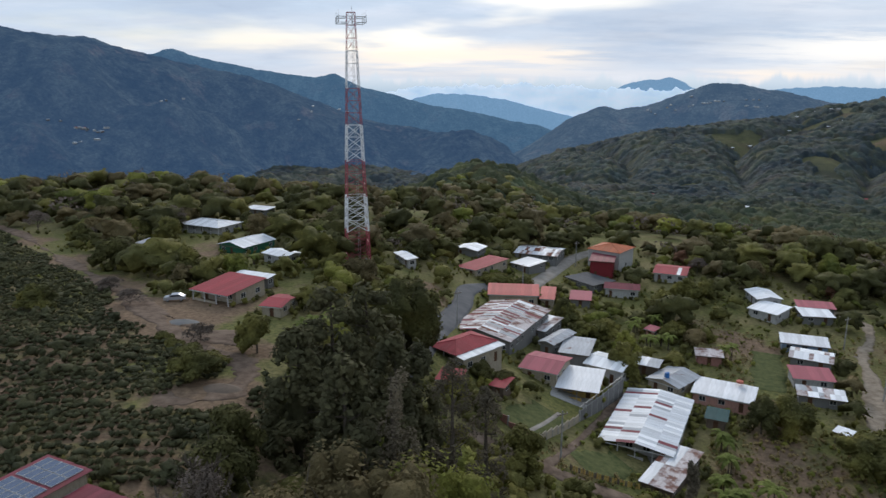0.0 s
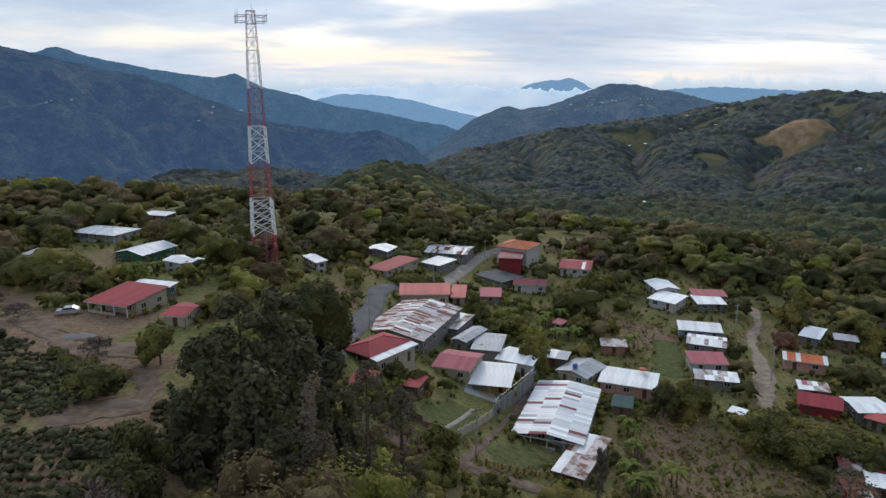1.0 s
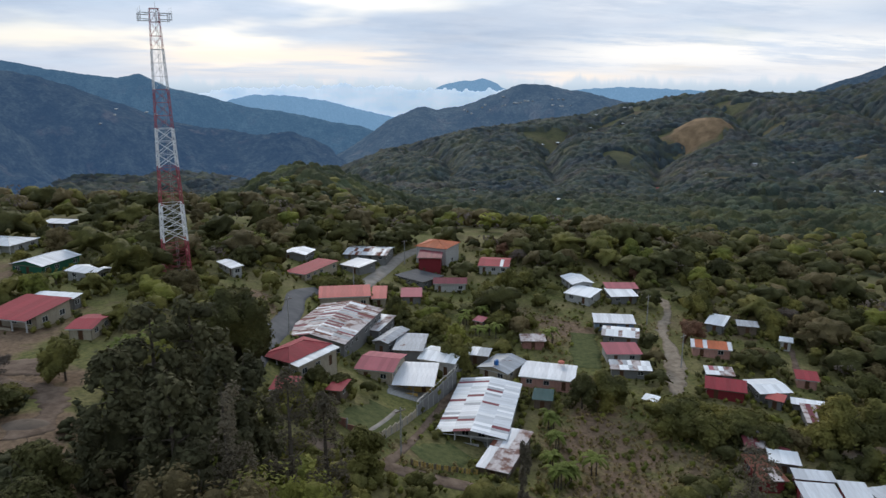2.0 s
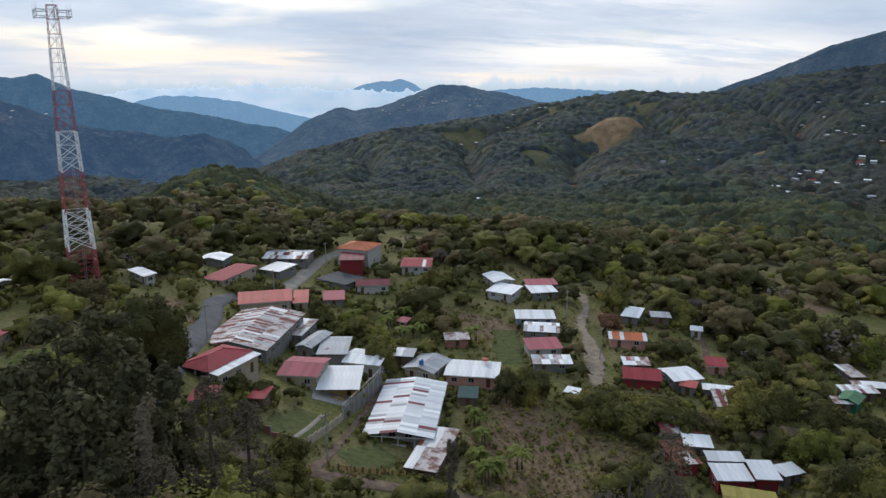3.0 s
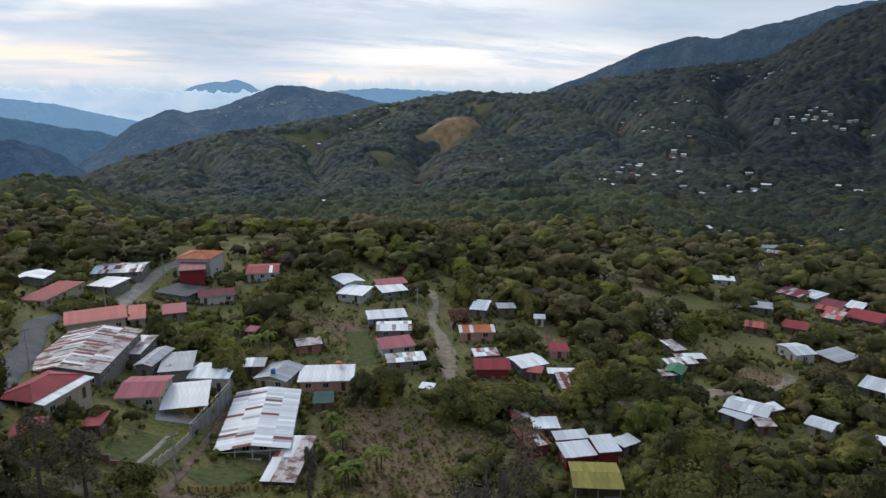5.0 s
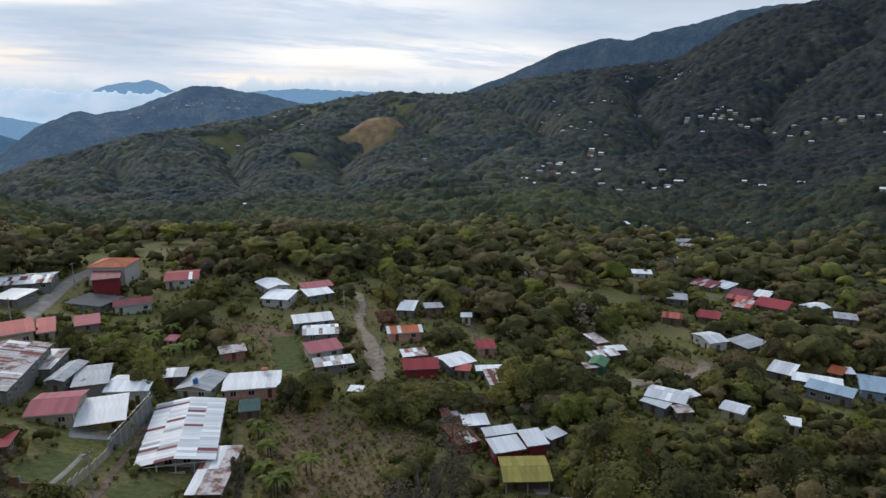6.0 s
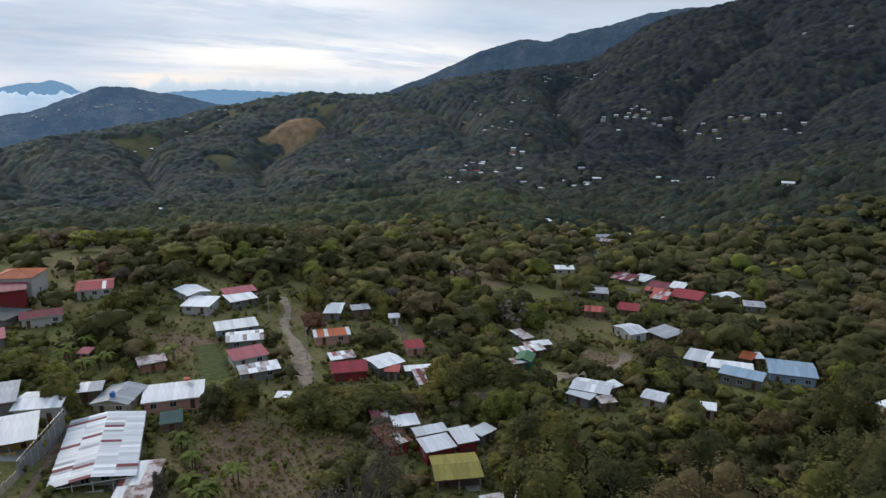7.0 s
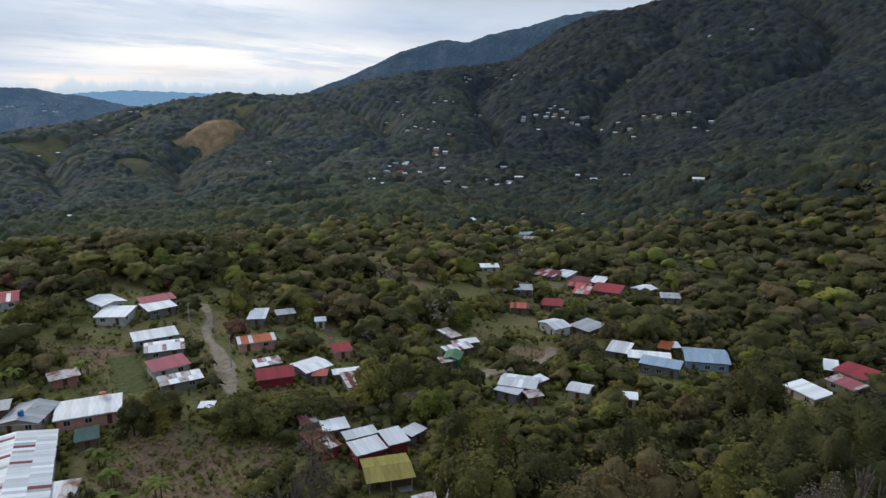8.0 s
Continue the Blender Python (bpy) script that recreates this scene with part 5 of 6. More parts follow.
solar_array(-39.35, 57.1, 31.08, -26.3, 5, 2)


def car(x, y, turn, paint, label):
    z = z_at(x, y) + 0.14
    top = thing("car", x, y, z, turn, label, "car")
    side = [(-2.05, 0.35), (-2.1, 0.75), (-1.95, 0.95), (-1.0, 1.02), (-0.55, 1.42), (0.95, 1.45), (1.75, 1.0), (2.05, 0.92), (2.1, 0.4)]
    body = part("body", Shape().prism(side, "y", -0.83, 0.83), paint, top)
    part("window", Shape().prism([(-0.9, 1.03), (-0.52, 1.36), (0.9, 1.38), (1.5, 1.04)], "y", -0.845, 0.845), GLASS, body)
    part("windscreen", Shape().face((-1.03, -0.7, 1.04), (-1.03, 0.7, 1.04), (-0.6, 0.62, 1.42), (-0.6, -0.62, 1.42)), GLASS, body)
    for wx in (-1.3, 1.3):
        for wy in (-0.72, 0.72):
            wheel = part("wheel", Shape().bar((wx, wy - 0.1, 0.3), (wx, wy + 0.1, 0.3), 0.31, None, 14), TYRE, top)
            part("rim", Shape().bar((wx, wy - 0.115, 0.3), (wx, wy + 0.115, 0.3), 0.17, None, 10), STEEL, wheel)


m = Mat("tyre_rubber", 0.9)
TYRE = m.base((0.02, 0.02, 0.02)).mat
m = Mat("silver_car_paint", 0.3, 0.4, 0.5)
SILVER = m.base((0.42, 0.44, 0.47)).mat
m = Mat("white_car_paint", 0.3, 0.0, 0.5)
WHITE_PAINT = m.base((0.72, 0.72, 0.72)).mat
car(-54.5, 136.5, 12, SILVER, "silver car parked in a clay yard by a house")
car(112.6, 109.9, 30, WHITE_PAINT, "white car parked by rusty sheds")


def pole(x, y, height):
    z = z_at(x, y)
    top = thing("utility_pole", x, y, z, 25, "grey concrete utility pole with a cross-arm", "utility pole")
    part("shaft", Shape().bar((0, 0, -0.6), (0, 0, height), 0.17, 0.10, 8), CONCRETE, top)
    part("cross_arm", Shape().box(-1.0, -0.06, height - 0.75, 1.0, 0.06, height - 0.6), WOOD, top)
    for a in (-0.9, -0.3, 0.3, 0.9):
        part("insulator", Shape().bar((a, 0, height - 0.6), (a, 0, height - 0.4), 0.05, 0.04, 6), TRIM, top)


for px, py, ph in ((19.2, 103.6, 9.0), (3.2, 150.0, 9.0), (22.5, 190.5, 9.0), (44.5, 228.0, 8.5), (99.0, 163.0, 8.5), (-3.5, 84.0, 11.0), (92.5, 136.0, 8.5)):
    pole(px, py, ph)


def tank(x, y, z, radius, height, material, label):
    top = thing("water_tank", x, y, z, 0, label, "water tank")
    part("body", Shape().bar((0, 0, 0), (0, 0, height), radius, radius * 0.97, 16), material, top)
    part("lid", Shape().bar((0, 0, height), (0, 0, height + 0.18 * radius), radius * 0.9, radius * 0.3, 16), material, top)


m = Mat("blue_plastic", 0.4)
BLUE_PLASTIC = m.base((0.03, 0.14, 0.38)).mat
m = Mat("black_plastic", 0.5)
BLACK_PLASTIC = m.base((0.025, 0.025, 0.028)).mat
m = Mat("terracotta_paint", 0.7)
TERRACOTTA = m.base((0.48, 0.14, 0.09)).mat
tank(47.8, 139.5, 6.00, 0.55, 1.1, BLUE_PLASTIC, "small blue plastic water tank on a grey roof")
tank(62.6, 137.5, 5.70, 0.75, 0.35, TERRACOTTA, "round terracotta-coloured basin on a zinc roof")
tank(85.1, 99.5, 4.10, 0.6, 1.1, BLACK_PLASTIC, "black plastic water tank on a rusted roof")


def heap(x, y, w, h, material, label, seed):
    """A low rounded heap of loose material."""
    g = np.random.default_rng(seed)
    a, q = np.meshgrid(np.linspace(0, 2 * math.pi, 22, endpoint=False), np.linspace(0, 1, 7))
    px, py = x + np.cos(a) * q * w * (1 + 0.1 * np.sin(3 * a)), y + np.sin(a) * q * w * 0.75
    z = land_z(px.ravel(), py.ravel()) + (h * (1 - q ** 2) * (1 + g.normal(0, 0.06, q.shape)) - 0.12 * q).ravel()
    i, j = np.meshgrid(np.arange(6), np.arange(22), indexing="ij")
    i, j = i.ravel(), j.ravel()
    f = np.stack([i * 22 + j, (i + 1) * 22 + j, (i + 1) * 22 + (j + 1) % 22, i * 22 + (j + 1) % 22], 1)
    ob = new("mound", bulk_mesh("mound", np.column_stack([px.ravel(), py.ravel(), z]), f, material, True))
    return tagged(ob, label, "mound")


heap(-47.5, 122.0, 3.0, 0.5, WALLS["grey"], "low grey gravel heap in a clay yard", 3)
heap(-30.5, 90.0, 3.0, 0.7, WOOD, "pile of cut branches beside a dirt track", 4)

# ---- houses far up the slopes ----
def far_house(roof, wall, w, d, h):
    top = thing("house", 0, 0, -50, 0, f"small far {WALL_WORDS[wall]} hillside house with {WORDS[roof]} roof", "house", "houses scattered over the mountain slopes")
    body = part("wall", Shape().prism([(-d / 2, -2.0), (d / 2, -2.0), (d / 2, h), (0, h + 0.9), (-d / 2, h)], "x", -w / 2, w / 2), WALLS[wall], top)
    for s in (-1, 1):
        part("roof", Shape().prism([(0, h + 1.0), (s * (d / 2 + 0.5), h - 0.12), (s * (d / 2 + 0.5), h), (0, h + 1.14)], "x", -w / 2 - 0.4, w / 2 + 0.4), ROOFS[roof], top)
    part("window", Shape().box(-w * 0.3, -d / 2 - 0.03, 0.9, -w * 0.12, -d / 2 + 0.02, 1.9), GLASS, body)
    part("door", Shape().box(w * 0.1, -d / 2 - 0.03, 0.0, w * 0.2, -d / 2 + 0.02, 2.0), DOOR, body)
    return top


FAR_KINDS = [far_house(*k) for k in (("white", "white", 9, 7, 2.8), ("zinc", "grey", 8, 6.5, 2.7), ("rusty", "wood", 7.5, 6, 2.6), ("red", "cream", 9, 7, 2.8), ("white", "grey", 11, 7, 3.2), ("grey", "white", 9, 7.5, 2.8), ("orange", "white", 8, 6.5, 2.7))]
g = random.Random(77)
taken = []


def settle_far(x, y, pick=None):
    if any(math.hypot(x - a, y - b) < 12 for a, b in taken):
        return
    kind = pick or g.choices(FAR_KINDS, [26, 24, 14, 8, 10, 18, 3])[0]
    home = math.degrees(math.atan2(-x, y))
    copy_thing(kind, pose(x, y, z_at(x, y) + 1.2, 0, 0, home + g.uniform(-50, 50)))
    taken.append((x, y))
    TREES.append((x, y, 9))


def hamlet(hx, hy, along, across, count):
    """Houses scattered about one spot of the mountain."""
    turn = math.atan2(hx, hy)
    for _ in range(count):
        u, v = g.gauss(0, along), g.gauss(0, across)
        settle_far(hx + u * math.cos(turn) + v * math.sin(turn), hy - u * math.sin(turn) + v * math.cos(turn))


hamlet(613, 492, 16, 26, 8)
hamlet(1404, 1291, 92, 74, 2)
hamlet(1360, 784, 76, 50, 2)
hamlet(1223, 935, 37, 49, 3)
hamlet(1925, 1279, 130, 89, 3)
hamlet(922, 823, 60, 120, 3)
hamlet(803, 522, 23, 37, 4)
hamlet(558, 263, 24, 30, 1)
hamlet(1315, 524, 45, 55, 4)
hamlet(365, 249, 14, 29, 7)
hamlet(391, 236, 15, 24, 6)
hamlet(801, 145, 6, 21, 2)
hamlet(1882, 545, 63, 94, 1)
hamlet(1047, 1901, 122, 84, 3)
hamlet(745, 1833, 191, 102, 2)
hamlet(939, 1239, 62, 75, 1)
hamlet(1087, 1135, 64, 76, 1)
hamlet(979, 1962, 141, 85, 3)
hamlet(357, 1149, 17, 30, 3)
hamlet(360, 822, 14, 23, 3)
hamlet(338, 1135, 16, 30, 3)
hamlet(361, 814, 9, 23, 3)
hamlet(1025, 1972, 161, 85, 3)
hamlet(1011, 835, 63, 85, 2)
hamlet(798, 760, 35, 54, 5)
hamlet(824, 523, 47, 57, 4)
hamlet(692, 1923, 99, 66, 2)
hamlet(1814, 944, 82, 132, 1)
hamlet(1588, 1145, 126, 88, 2)
hamlet(585, 169, 20, 39, 1)
hamlet(1580, 1846, 34, 29, 6)
hamlet(1638, 1970, 36, 30, 5)
hamlet(1741, 1701, 34, 29, 4)
hamlet(1402, 1272, 26, 22, 4)
hamlet(1218, 1012, 22, 19, 4)
hamlet(2064, 1397, 35, 30, 5)
hamlet(1821, 1122, 30, 26, 5)
hamlet(1786, 1310, 31, 27, 4)
hamlet(1461, 797, 23, 20, 4)
hamlet(1414, 823, 23, 20, 5)
hamlet(1426, 755, 22, 19, 4)
hamlet(1343, 522, 20, 17, 3)
hamlet(1301, 586, 20, 17, 3)
hamlet(1321, 428, 19, 16, 2)
hamlet(814, 146, 11, 10, 2)
hamlet(923, 449, 14, 13, 3)
hamlet(805, 514, 13, 12, 4)
hamlet(944, 396, 14, 13, 2)
hamlet(560, 271, 8, 8, 1)
hamlet(412, 292, 7, 6, 3)
hamlet(909, 811, 17, 14, 5)
hamlet(860, 744, 16, 14, 5)
hamlet(1051, 823, 18, 16, 4)
hamlet(625, 506, 11, 10, 4)
hamlet(1487, 1779, 44, 9, 6)
hamlet(1718, 1586, 45, 9, 4)
hamlet(1532, 1179, 38, 9, 4)
hamlet(1953, 1329, 45, 9, 6)
hamlet(1884, 1201, 43, 9, 4)
hamlet(1391, 1251, 36, 9, 6)
hamlet(1220, 1029, 32, 9, 4)
hamlet(1429, 778, 32, 9, 6)
hamlet(1554, 1084, 37, 9, 4)
hamlet(489, 394, 15, 9, 4)
hamlet(1074, 2097, 45, 9, 6)
hamlet(1120, 2070, 45, 9, 5)
hamlet(725, 693, 21, 9, 4)
hamlet(815, 522, 21, 9, 3)
hamlet(1351, 539, 29, 9, 5)
hamlet(1420, 819, 32, 9, 5)
hamlet(1846, 537, 37, 9, 3)
for kind in FAR_KINDS[1:]:
    settle_far(g.uniform(500, 900), g.uniform(700, 1200), kind)


def far_village(number, bearing, lift, count):
    """Houses on a mountain of the backdrop, about a bearing and an angle above the eye's level."""
    face = RIDGES[number]
    b = np.degrees(np.arctan2(face[:, 0], face[:, 1]))
    e = np.degrees(np.arctan2(face[:, 2] - EYE[2], np.hypot(face[:, 0], face[:, 1])))
    near = np.argsort((b - bearing) ** 2 + 6 * (e - lift) ** 2)
    for k in range(count):
        x, y, z = face[near[g.randrange(0, 26)]]
        x, y = x + g.uniform(-12, 12), y + g.uniform(-12, 12)
        copy_thing(g.choices(FAR_KINDS, [40, 20, 6, 4, 16, 10, 3])[0], pose(x, y, float(z) + 3.0, 0, 0, g.uniform(0, 180)))


far_village(0, -26.55, -3.56, 16)
far_village(0, -27.09, -3.14, 9)
far_village(0, -26.52, -4.65, 4)
far_village(0, -10.02, -1.96, 9)
far_village(0, -7.82, -2.06, 5)
far_village(0, -12.60, -1.42, 4)
far_village(0, -20.87, -1.43, 4)
far_village(0, -11.36, -2.60, 2)
far_village(1, 19.59, -1.64, 6)
far_village(1, 21.17, -1.63, 5)
far_village(1, 22.53, -1.57, 5)
far_village(1, 23.71, -1.84, 4)
far_village(1, 17.78, -1.91, 3)
far_village(1, 16.17, -2.57, 3)

# ---- plants ----
def cards(centres, normals, size, seed, fold=0.35):
    """Leaf clumps: small kite-shaped blades, folded along the middle, about the given normals."""
    g = np.random.default_rng(seed)
    n = len(centres)
    a = np.cross(normals, g.normal(size=(n, 3)))
    a /= np.linalg.norm(a, axis=1, keepdims=True) + 1e-9
    b = np.cross(normals, a)
    s = size * g.uniform(0.55, 1.3, (n, 1))
    tip, tail = centres + a * s, centres - a * s * 0.8
    left, right = centres + b * s * 0.62 - normals * s * fold, centres - b * s * 0.62 - normals * s * fold
    verts = np.stack([tip, left, tail, right], 1).reshape(-1, 3)
    base = 4 * np.arange(n)[:, None]
    faces = np.concatenate([base + [0, 1, 2], base + [0, 2, 3]], 1).reshape(-1, 3)
    return verts, faces


def crown_lobes(kind, g):
    """The boughs of a crown: centre, half width, half height."""
    lobes = []
    if kind == "conifer":
        lobes.append((0, 0, 0.5, 0.20, 0.44))
        for k in range(76):
            h = g.uniform(0.06, 0.95)
            r = 0.44 * (1 - h ** 2.2) ** 0.8 + 0.03
            w = g.uniform(0, 2 * math.pi)
            lobes.append((r * 0.68 * math.cos(w), r * 0.68 * math.sin(w), h, 0.15 * (1.15 - 0.6 * h), 0.05))
    elif kind == "feather":
        for k in range(34):
            h = g.uniform(0.22, 0.98)
            r = g.uniform(0.1, 0.44) * (1.15 - 0.8 * h)
            w = g.uniform(0, 2 * math.pi)
            lobes.append((r * math.cos(w), r * math.sin(w), h, 0.10, 0.06))
    elif kind == "bush":
        for k in range(9):
            w, r = g.uniform(0, 2 * math.pi), g.uniform(0, 0.30)
            lobes.append((r * math.cos(w), r * math.sin(w), g.uniform(0.25, 0.75), g.uniform(0.16, 0.26), g.uniform(0.16, 0.25)))
    else:
        lobes.append((0, 0, 0.66, 0.26, 0.22))
        for k in range(26):
            w, r = g.uniform(0, 2 * math.pi), 0.40 * math.sqrt(g.uniform(0.05, 1))
            h = 0.88 - 1.9 * r * r - g.uniform(0, 0.14) - (g.uniform(0.1, 0.3) if k % 3 == 0 else 0)
            lobes.append((r * math.cos(w), r * math.sin(w), h, g.uniform(0.09, 0.17), g.uniform(0.08, 0.14)))
    return lobes


def crown_points(kind, count, seed, stray=0.42):
    """Points and outward directions over a crown one unit high and one wide, foot at 0."""
    g = np.random.default_rng(seed)
    lobes = crown_lobes(kind, g)
    weight = np.array([l[3] ** 2 for l in lobes])
    pick = g.choice(len(lobes), count, p=weight / weight.sum())
    d = g.normal(size=(count, 3))
    d /= np.linalg.norm(d, axis=1, keepdims=True)
    d[:, 2] = np.where(d[:, 2] < -0.35, -d[:, 2], d[:, 2])
    L = np.array(lobes)[pick]
    swell = g.uniform(0.78, 1.10, (count, 1))
    pts = L[:, :3] + d * L[:, 3:5][:, [0, 0, 1]] * swell
    normal = d + g.normal(size=(count, 3)) * stray + np.array([0, 0, 0.2])
    return pts, normal / np.linalg.norm(normal, axis=1, keepdims=True)


def ball(level):
    """Unit directions and triangles of a subdivided ball."""
    bm = bmesh.new()
    bmesh.ops.create_icosphere(bm, subdivisions=level, radius=1.0)
    v = np.array([tuple(q.co) for q in bm.verts])
    f = np.array([[q.index for q in t.verts] for t in bm.faces])
    bm.free()
    return v / np.linalg.norm(v, axis=1, keepdims=True), f


BALLS = {k: ball(k) for k in (1, 2, 3)}


def crown_mass(kind, level, seed, swell=0.80):
    """The leafy mass of a crown, one unit high and wide: many overlapping boughs round the middle, creased where they meet."""
    way, faces = BALLS[level]
    lobes = np.array(crown_lobes(kind, np.random.default_rng(seed)))
    mid = np.array([0, 0, 0.5 if kind in ("conifer", "feather", "bush") else 0.62])
    flat = lobes[:, 3:5][:, [0, 0, 1]] * swell
    reach = np.full(len(way), 0.10)
    for (cx, cy, cz), half in zip(lobes[:, :3] - mid, flat):
        d, c = way / half, np.array([cx, cy, cz]) / half
        a, b, q = (d * d).sum(1), d @ c, (c * c).sum() - 1
        root = b * b - a * q
        hit = root > 0
        reach[hit] = np.maximum(reach[hit], (b[hit] + np.sqrt(root[hit])) / a[hit])
    g = np.random.default_rng(seed + 5)
    reach = reach * (1 + g.normal(0, 0.10, len(way)))
    return mid + way * reach[:, None], faces


def crown_boughs(kind, seed, swell):
    """A near crown: every bough a rough tuft of its own."""
    g = np.random.default_rng(seed)
    way, faces = BALLS[2]
    V, F = [], []
    for k, (cx, cy, cz, wide, tall) in enumerate(crown_lobes(kind, np.random.default_rng(seed))):
        V.append((cx, cy, cz) + way * (wide, wide, tall) * swell * (1 + g.normal(0, 0.12, (len(way), 1))))
        F.append(faces + k * len(way))
    return np.concatenate(V), np.concatenate(F)


def crown_mesh(kind, count, size, width, height, seed, material, near):
    pts, nor = crown_points(kind, count, seed, 0.3)
    mass, tri = crown_boughs(kind, seed, 0.5 if kind == "conifer" else 0.68) if near else crown_mass(kind, 3, seed, 0.78)
    for p in (pts, mass):
        p[:, 2] = 1 - (1 - p[:, 2]) * 1.36
        p *= np.array([width, width, height])
    v, f = cards(pts, nor, size, seed, 0.22)
    return bulk_mesh("crown", np.concatenate([mass, v]), np.concatenate([tri, f + len(mass)]), material, True)


def trunk_shape(kind, width, height, seed):
    r = random.Random(seed)
    s = Shape()
    base = 0.012 * height + 0.06
    lean = Vector((r.uniform(-0.04, 0.04) * height, r.uniform(-0.04, 0.04) * height, 0))
    fork = 0.42 if kind not in ("conifer", "feather") else 0.95
    p, q = Vector((0, 0, -0.6)), Vector((0, 0, height * fork * 0.5)) + lean * 0.5
    s.bar(p, q, base * 1.25, base, 7)
    top = Vector((0, 0, height * fork)) + lean
    s.bar(q, top, base, base * (0.7 if fork < 0.9 else 0.15), 7)
    for k in range(7):
        w = k * 2.4 + r.uniform(0, 1)
        if fork < 0.9:
            a, b = top - Vector((0, 0, r.uniform(0, 0.1) * height)), Vector((math.cos(w) * width * 0.3, math.sin(w) * width * 0.3, height * r.uniform(0.6, 0.85)))
        else:
            h = r.uniform(0.2, 0.85)
            a, b = lean * h + Vector((0, 0, height * h)), Vector((math.cos(w) * width * 0.4 * (1.1 - h), math.sin(w) * width * 0.4 * (1.1 - h), height * (h + 0.03)))
        s.bar(a, b, base * 0.45, base * 0.12, 5)
    return s


KINDS = {  # crown form, leaves per square metre of width, leaf size, foliage, label, category
    "broad": ("broad", 95, 0.30, LEAF, "round-crowned green broadleaf tree on the slope", "tree"),
    "broaddark": ("broad", 105, 0.30, LEAF_DARK, "dense dark green broadleaf tree", "tree"),
    "bright": ("broad", 100, 0.28, LEAF_BRIGHT, "fresh light green leafy tree", "tree"),
    "olive": ("broad", 100, 0.26, LEAF_OLIVE, "olive-brown wide-crowned tree with thin foliage", "tree"),
    "rust": ("broad", 70, 0.26, LEAF_RUST, "small tree with dry russet leaves", "tree"),
    "grey": ("bare", 30, 0.16, LEAF_GREY, "bare grey-branched tree with few dry leaves", "tree"),
    "conifer": ("conifer", 240, 0.44, LEAF_PINE, "tall dark cypress-like conifer", "tree"),
    "feather": ("feather", 120, 0.19, LEAF_FEATHER, "tall feathery grey-brown tree with open branches", "tree"),
    "bush": ("bush", 80, 0.20, LEAF, "low green leafy bush", "bush"),
}
tree_count = [0]


def bare_branches(width, height, seed):
    """Forking bare boughs."""
    r = random.Random(seed)
    s = Shape()

    def grow(a, way, length, rad, depth):
        b = a + way * length
        s.bar(a, b, rad, rad * 0.65, 5)
        if depth == 0:
            return
        for _ in range(3 if depth > 1 else 4):
            turn = Vector((r.gauss(0, 0.55) * width / height, r.gauss(0, 0.55) * width / height, r.gauss(0.12, 0.25)))
            grow(b, (way + turn).normalized(), length * r.uniform(0.6, 0.85), rad * 0.62, depth - 1)

    grow(Vector((0, 0, -0.5)), Vector((0, 0, 1)), height * 0.3, 0.02 * height + 0.05, 4)
    return s


def tree(kind, x, y, height, width):
    """One tree (or plant) rooted at x, y."""
    tree_count[0] += 1
    seed = 100 + tree_count[0]
    z = z_at(x, y)
    TREES.append((x, y, 0.35 * width))
    if kind == "banana":
        return banana(x, y, z, min(max(height, 3.0), 5.4), seed)
    form, dense, size, material, label, category = KINDS[kind]
    top = thing("tree" if category == "tree" else "bush", x, y, z, (seed * 47) % 360, label, category)
    if form in ("bare", "feather"):
        part("trunk", bare_branches(width, height, seed) if form == "bare" else trunk_shape(form, width, height, seed), BARK, top)
        pts, nor = crown_points("feather" if form == "feather" else "broad", min(3200, int(1.6 * dense * width * max(width, 0.5 * height)) + 160), seed)
        v, f = cards(pts * (width, width, height), nor, size, seed)
        part("crown", bulk_mesh("crown", v, f, material), material, top)
        return top
    far = math.hypot(x, y)
    share, grow = (0.85, 0.86) if far < 95 else (0.5, 1.0) if far < 150 else (0.22, 1.3)
    count = max(160, min(int(dense * share * width * max(width, 0.55 * height)), 3600 if form == "conifer" else 2600))
    size = size * grow * (1.0 + 0.015 * width)
    part("trunk", trunk_shape(form, width, height, seed), BARK, top)
    part("crown", crown_mesh(form, count, size, width * 1.05, height, seed, material, far < 100), material, top)
    return top


def banana(x, y, z, height, seed):
    """A clump of banana plants with long arching leaves."""
    r = random.Random(seed)
    top = thing("banana_plant", x, y, z, 0, "banana clump with long pale green arching leaves", "banana plant")
    for k in range(3):
        ox, oy, h = r.uniform(-1.0, 1.0), r.uniform(-1.0, 1.0), height * r.uniform(0.5, 0.7)
        part("stem", Shape().bar((ox, oy, -0.4), (ox, oy, h), 0.16, 0.08, 6), BARK, top)
        for n in range(7):
            w = 2.4 * n + r.uniform(0, 0.8)
            length, rise = height * r.uniform(0.38, 0.55), r.uniform(0.5, 1.1)
            s, rows = Shape(), []
            for i in range(6):
                u = i / 5
                reach, lift = length * u * 0.9, length * (rise * u - 1.1 * u * u)
                half = 0.44 * math.sin(math.pi * min(0.97, 0.12 + 0.85 * u)) + 0.02
                c = Vector((ox + math.cos(w) * reach, oy + math.sin(w) * reach, h + lift))
                side = Vector((-math.sin(w), math.cos(w), 0)) * half
                rows.append((c + side - Vector((0, 0, 0.10)), c, c - side - Vector((0, 0, 0.10))))
            for p, q in zip(rows, rows[1:]):
                s.face(p[0], p[1], q[1], q[0])
                s.face(p[1], p[2], q[2], q[1])
            part("leaf", s, BANANA, top)
    return top

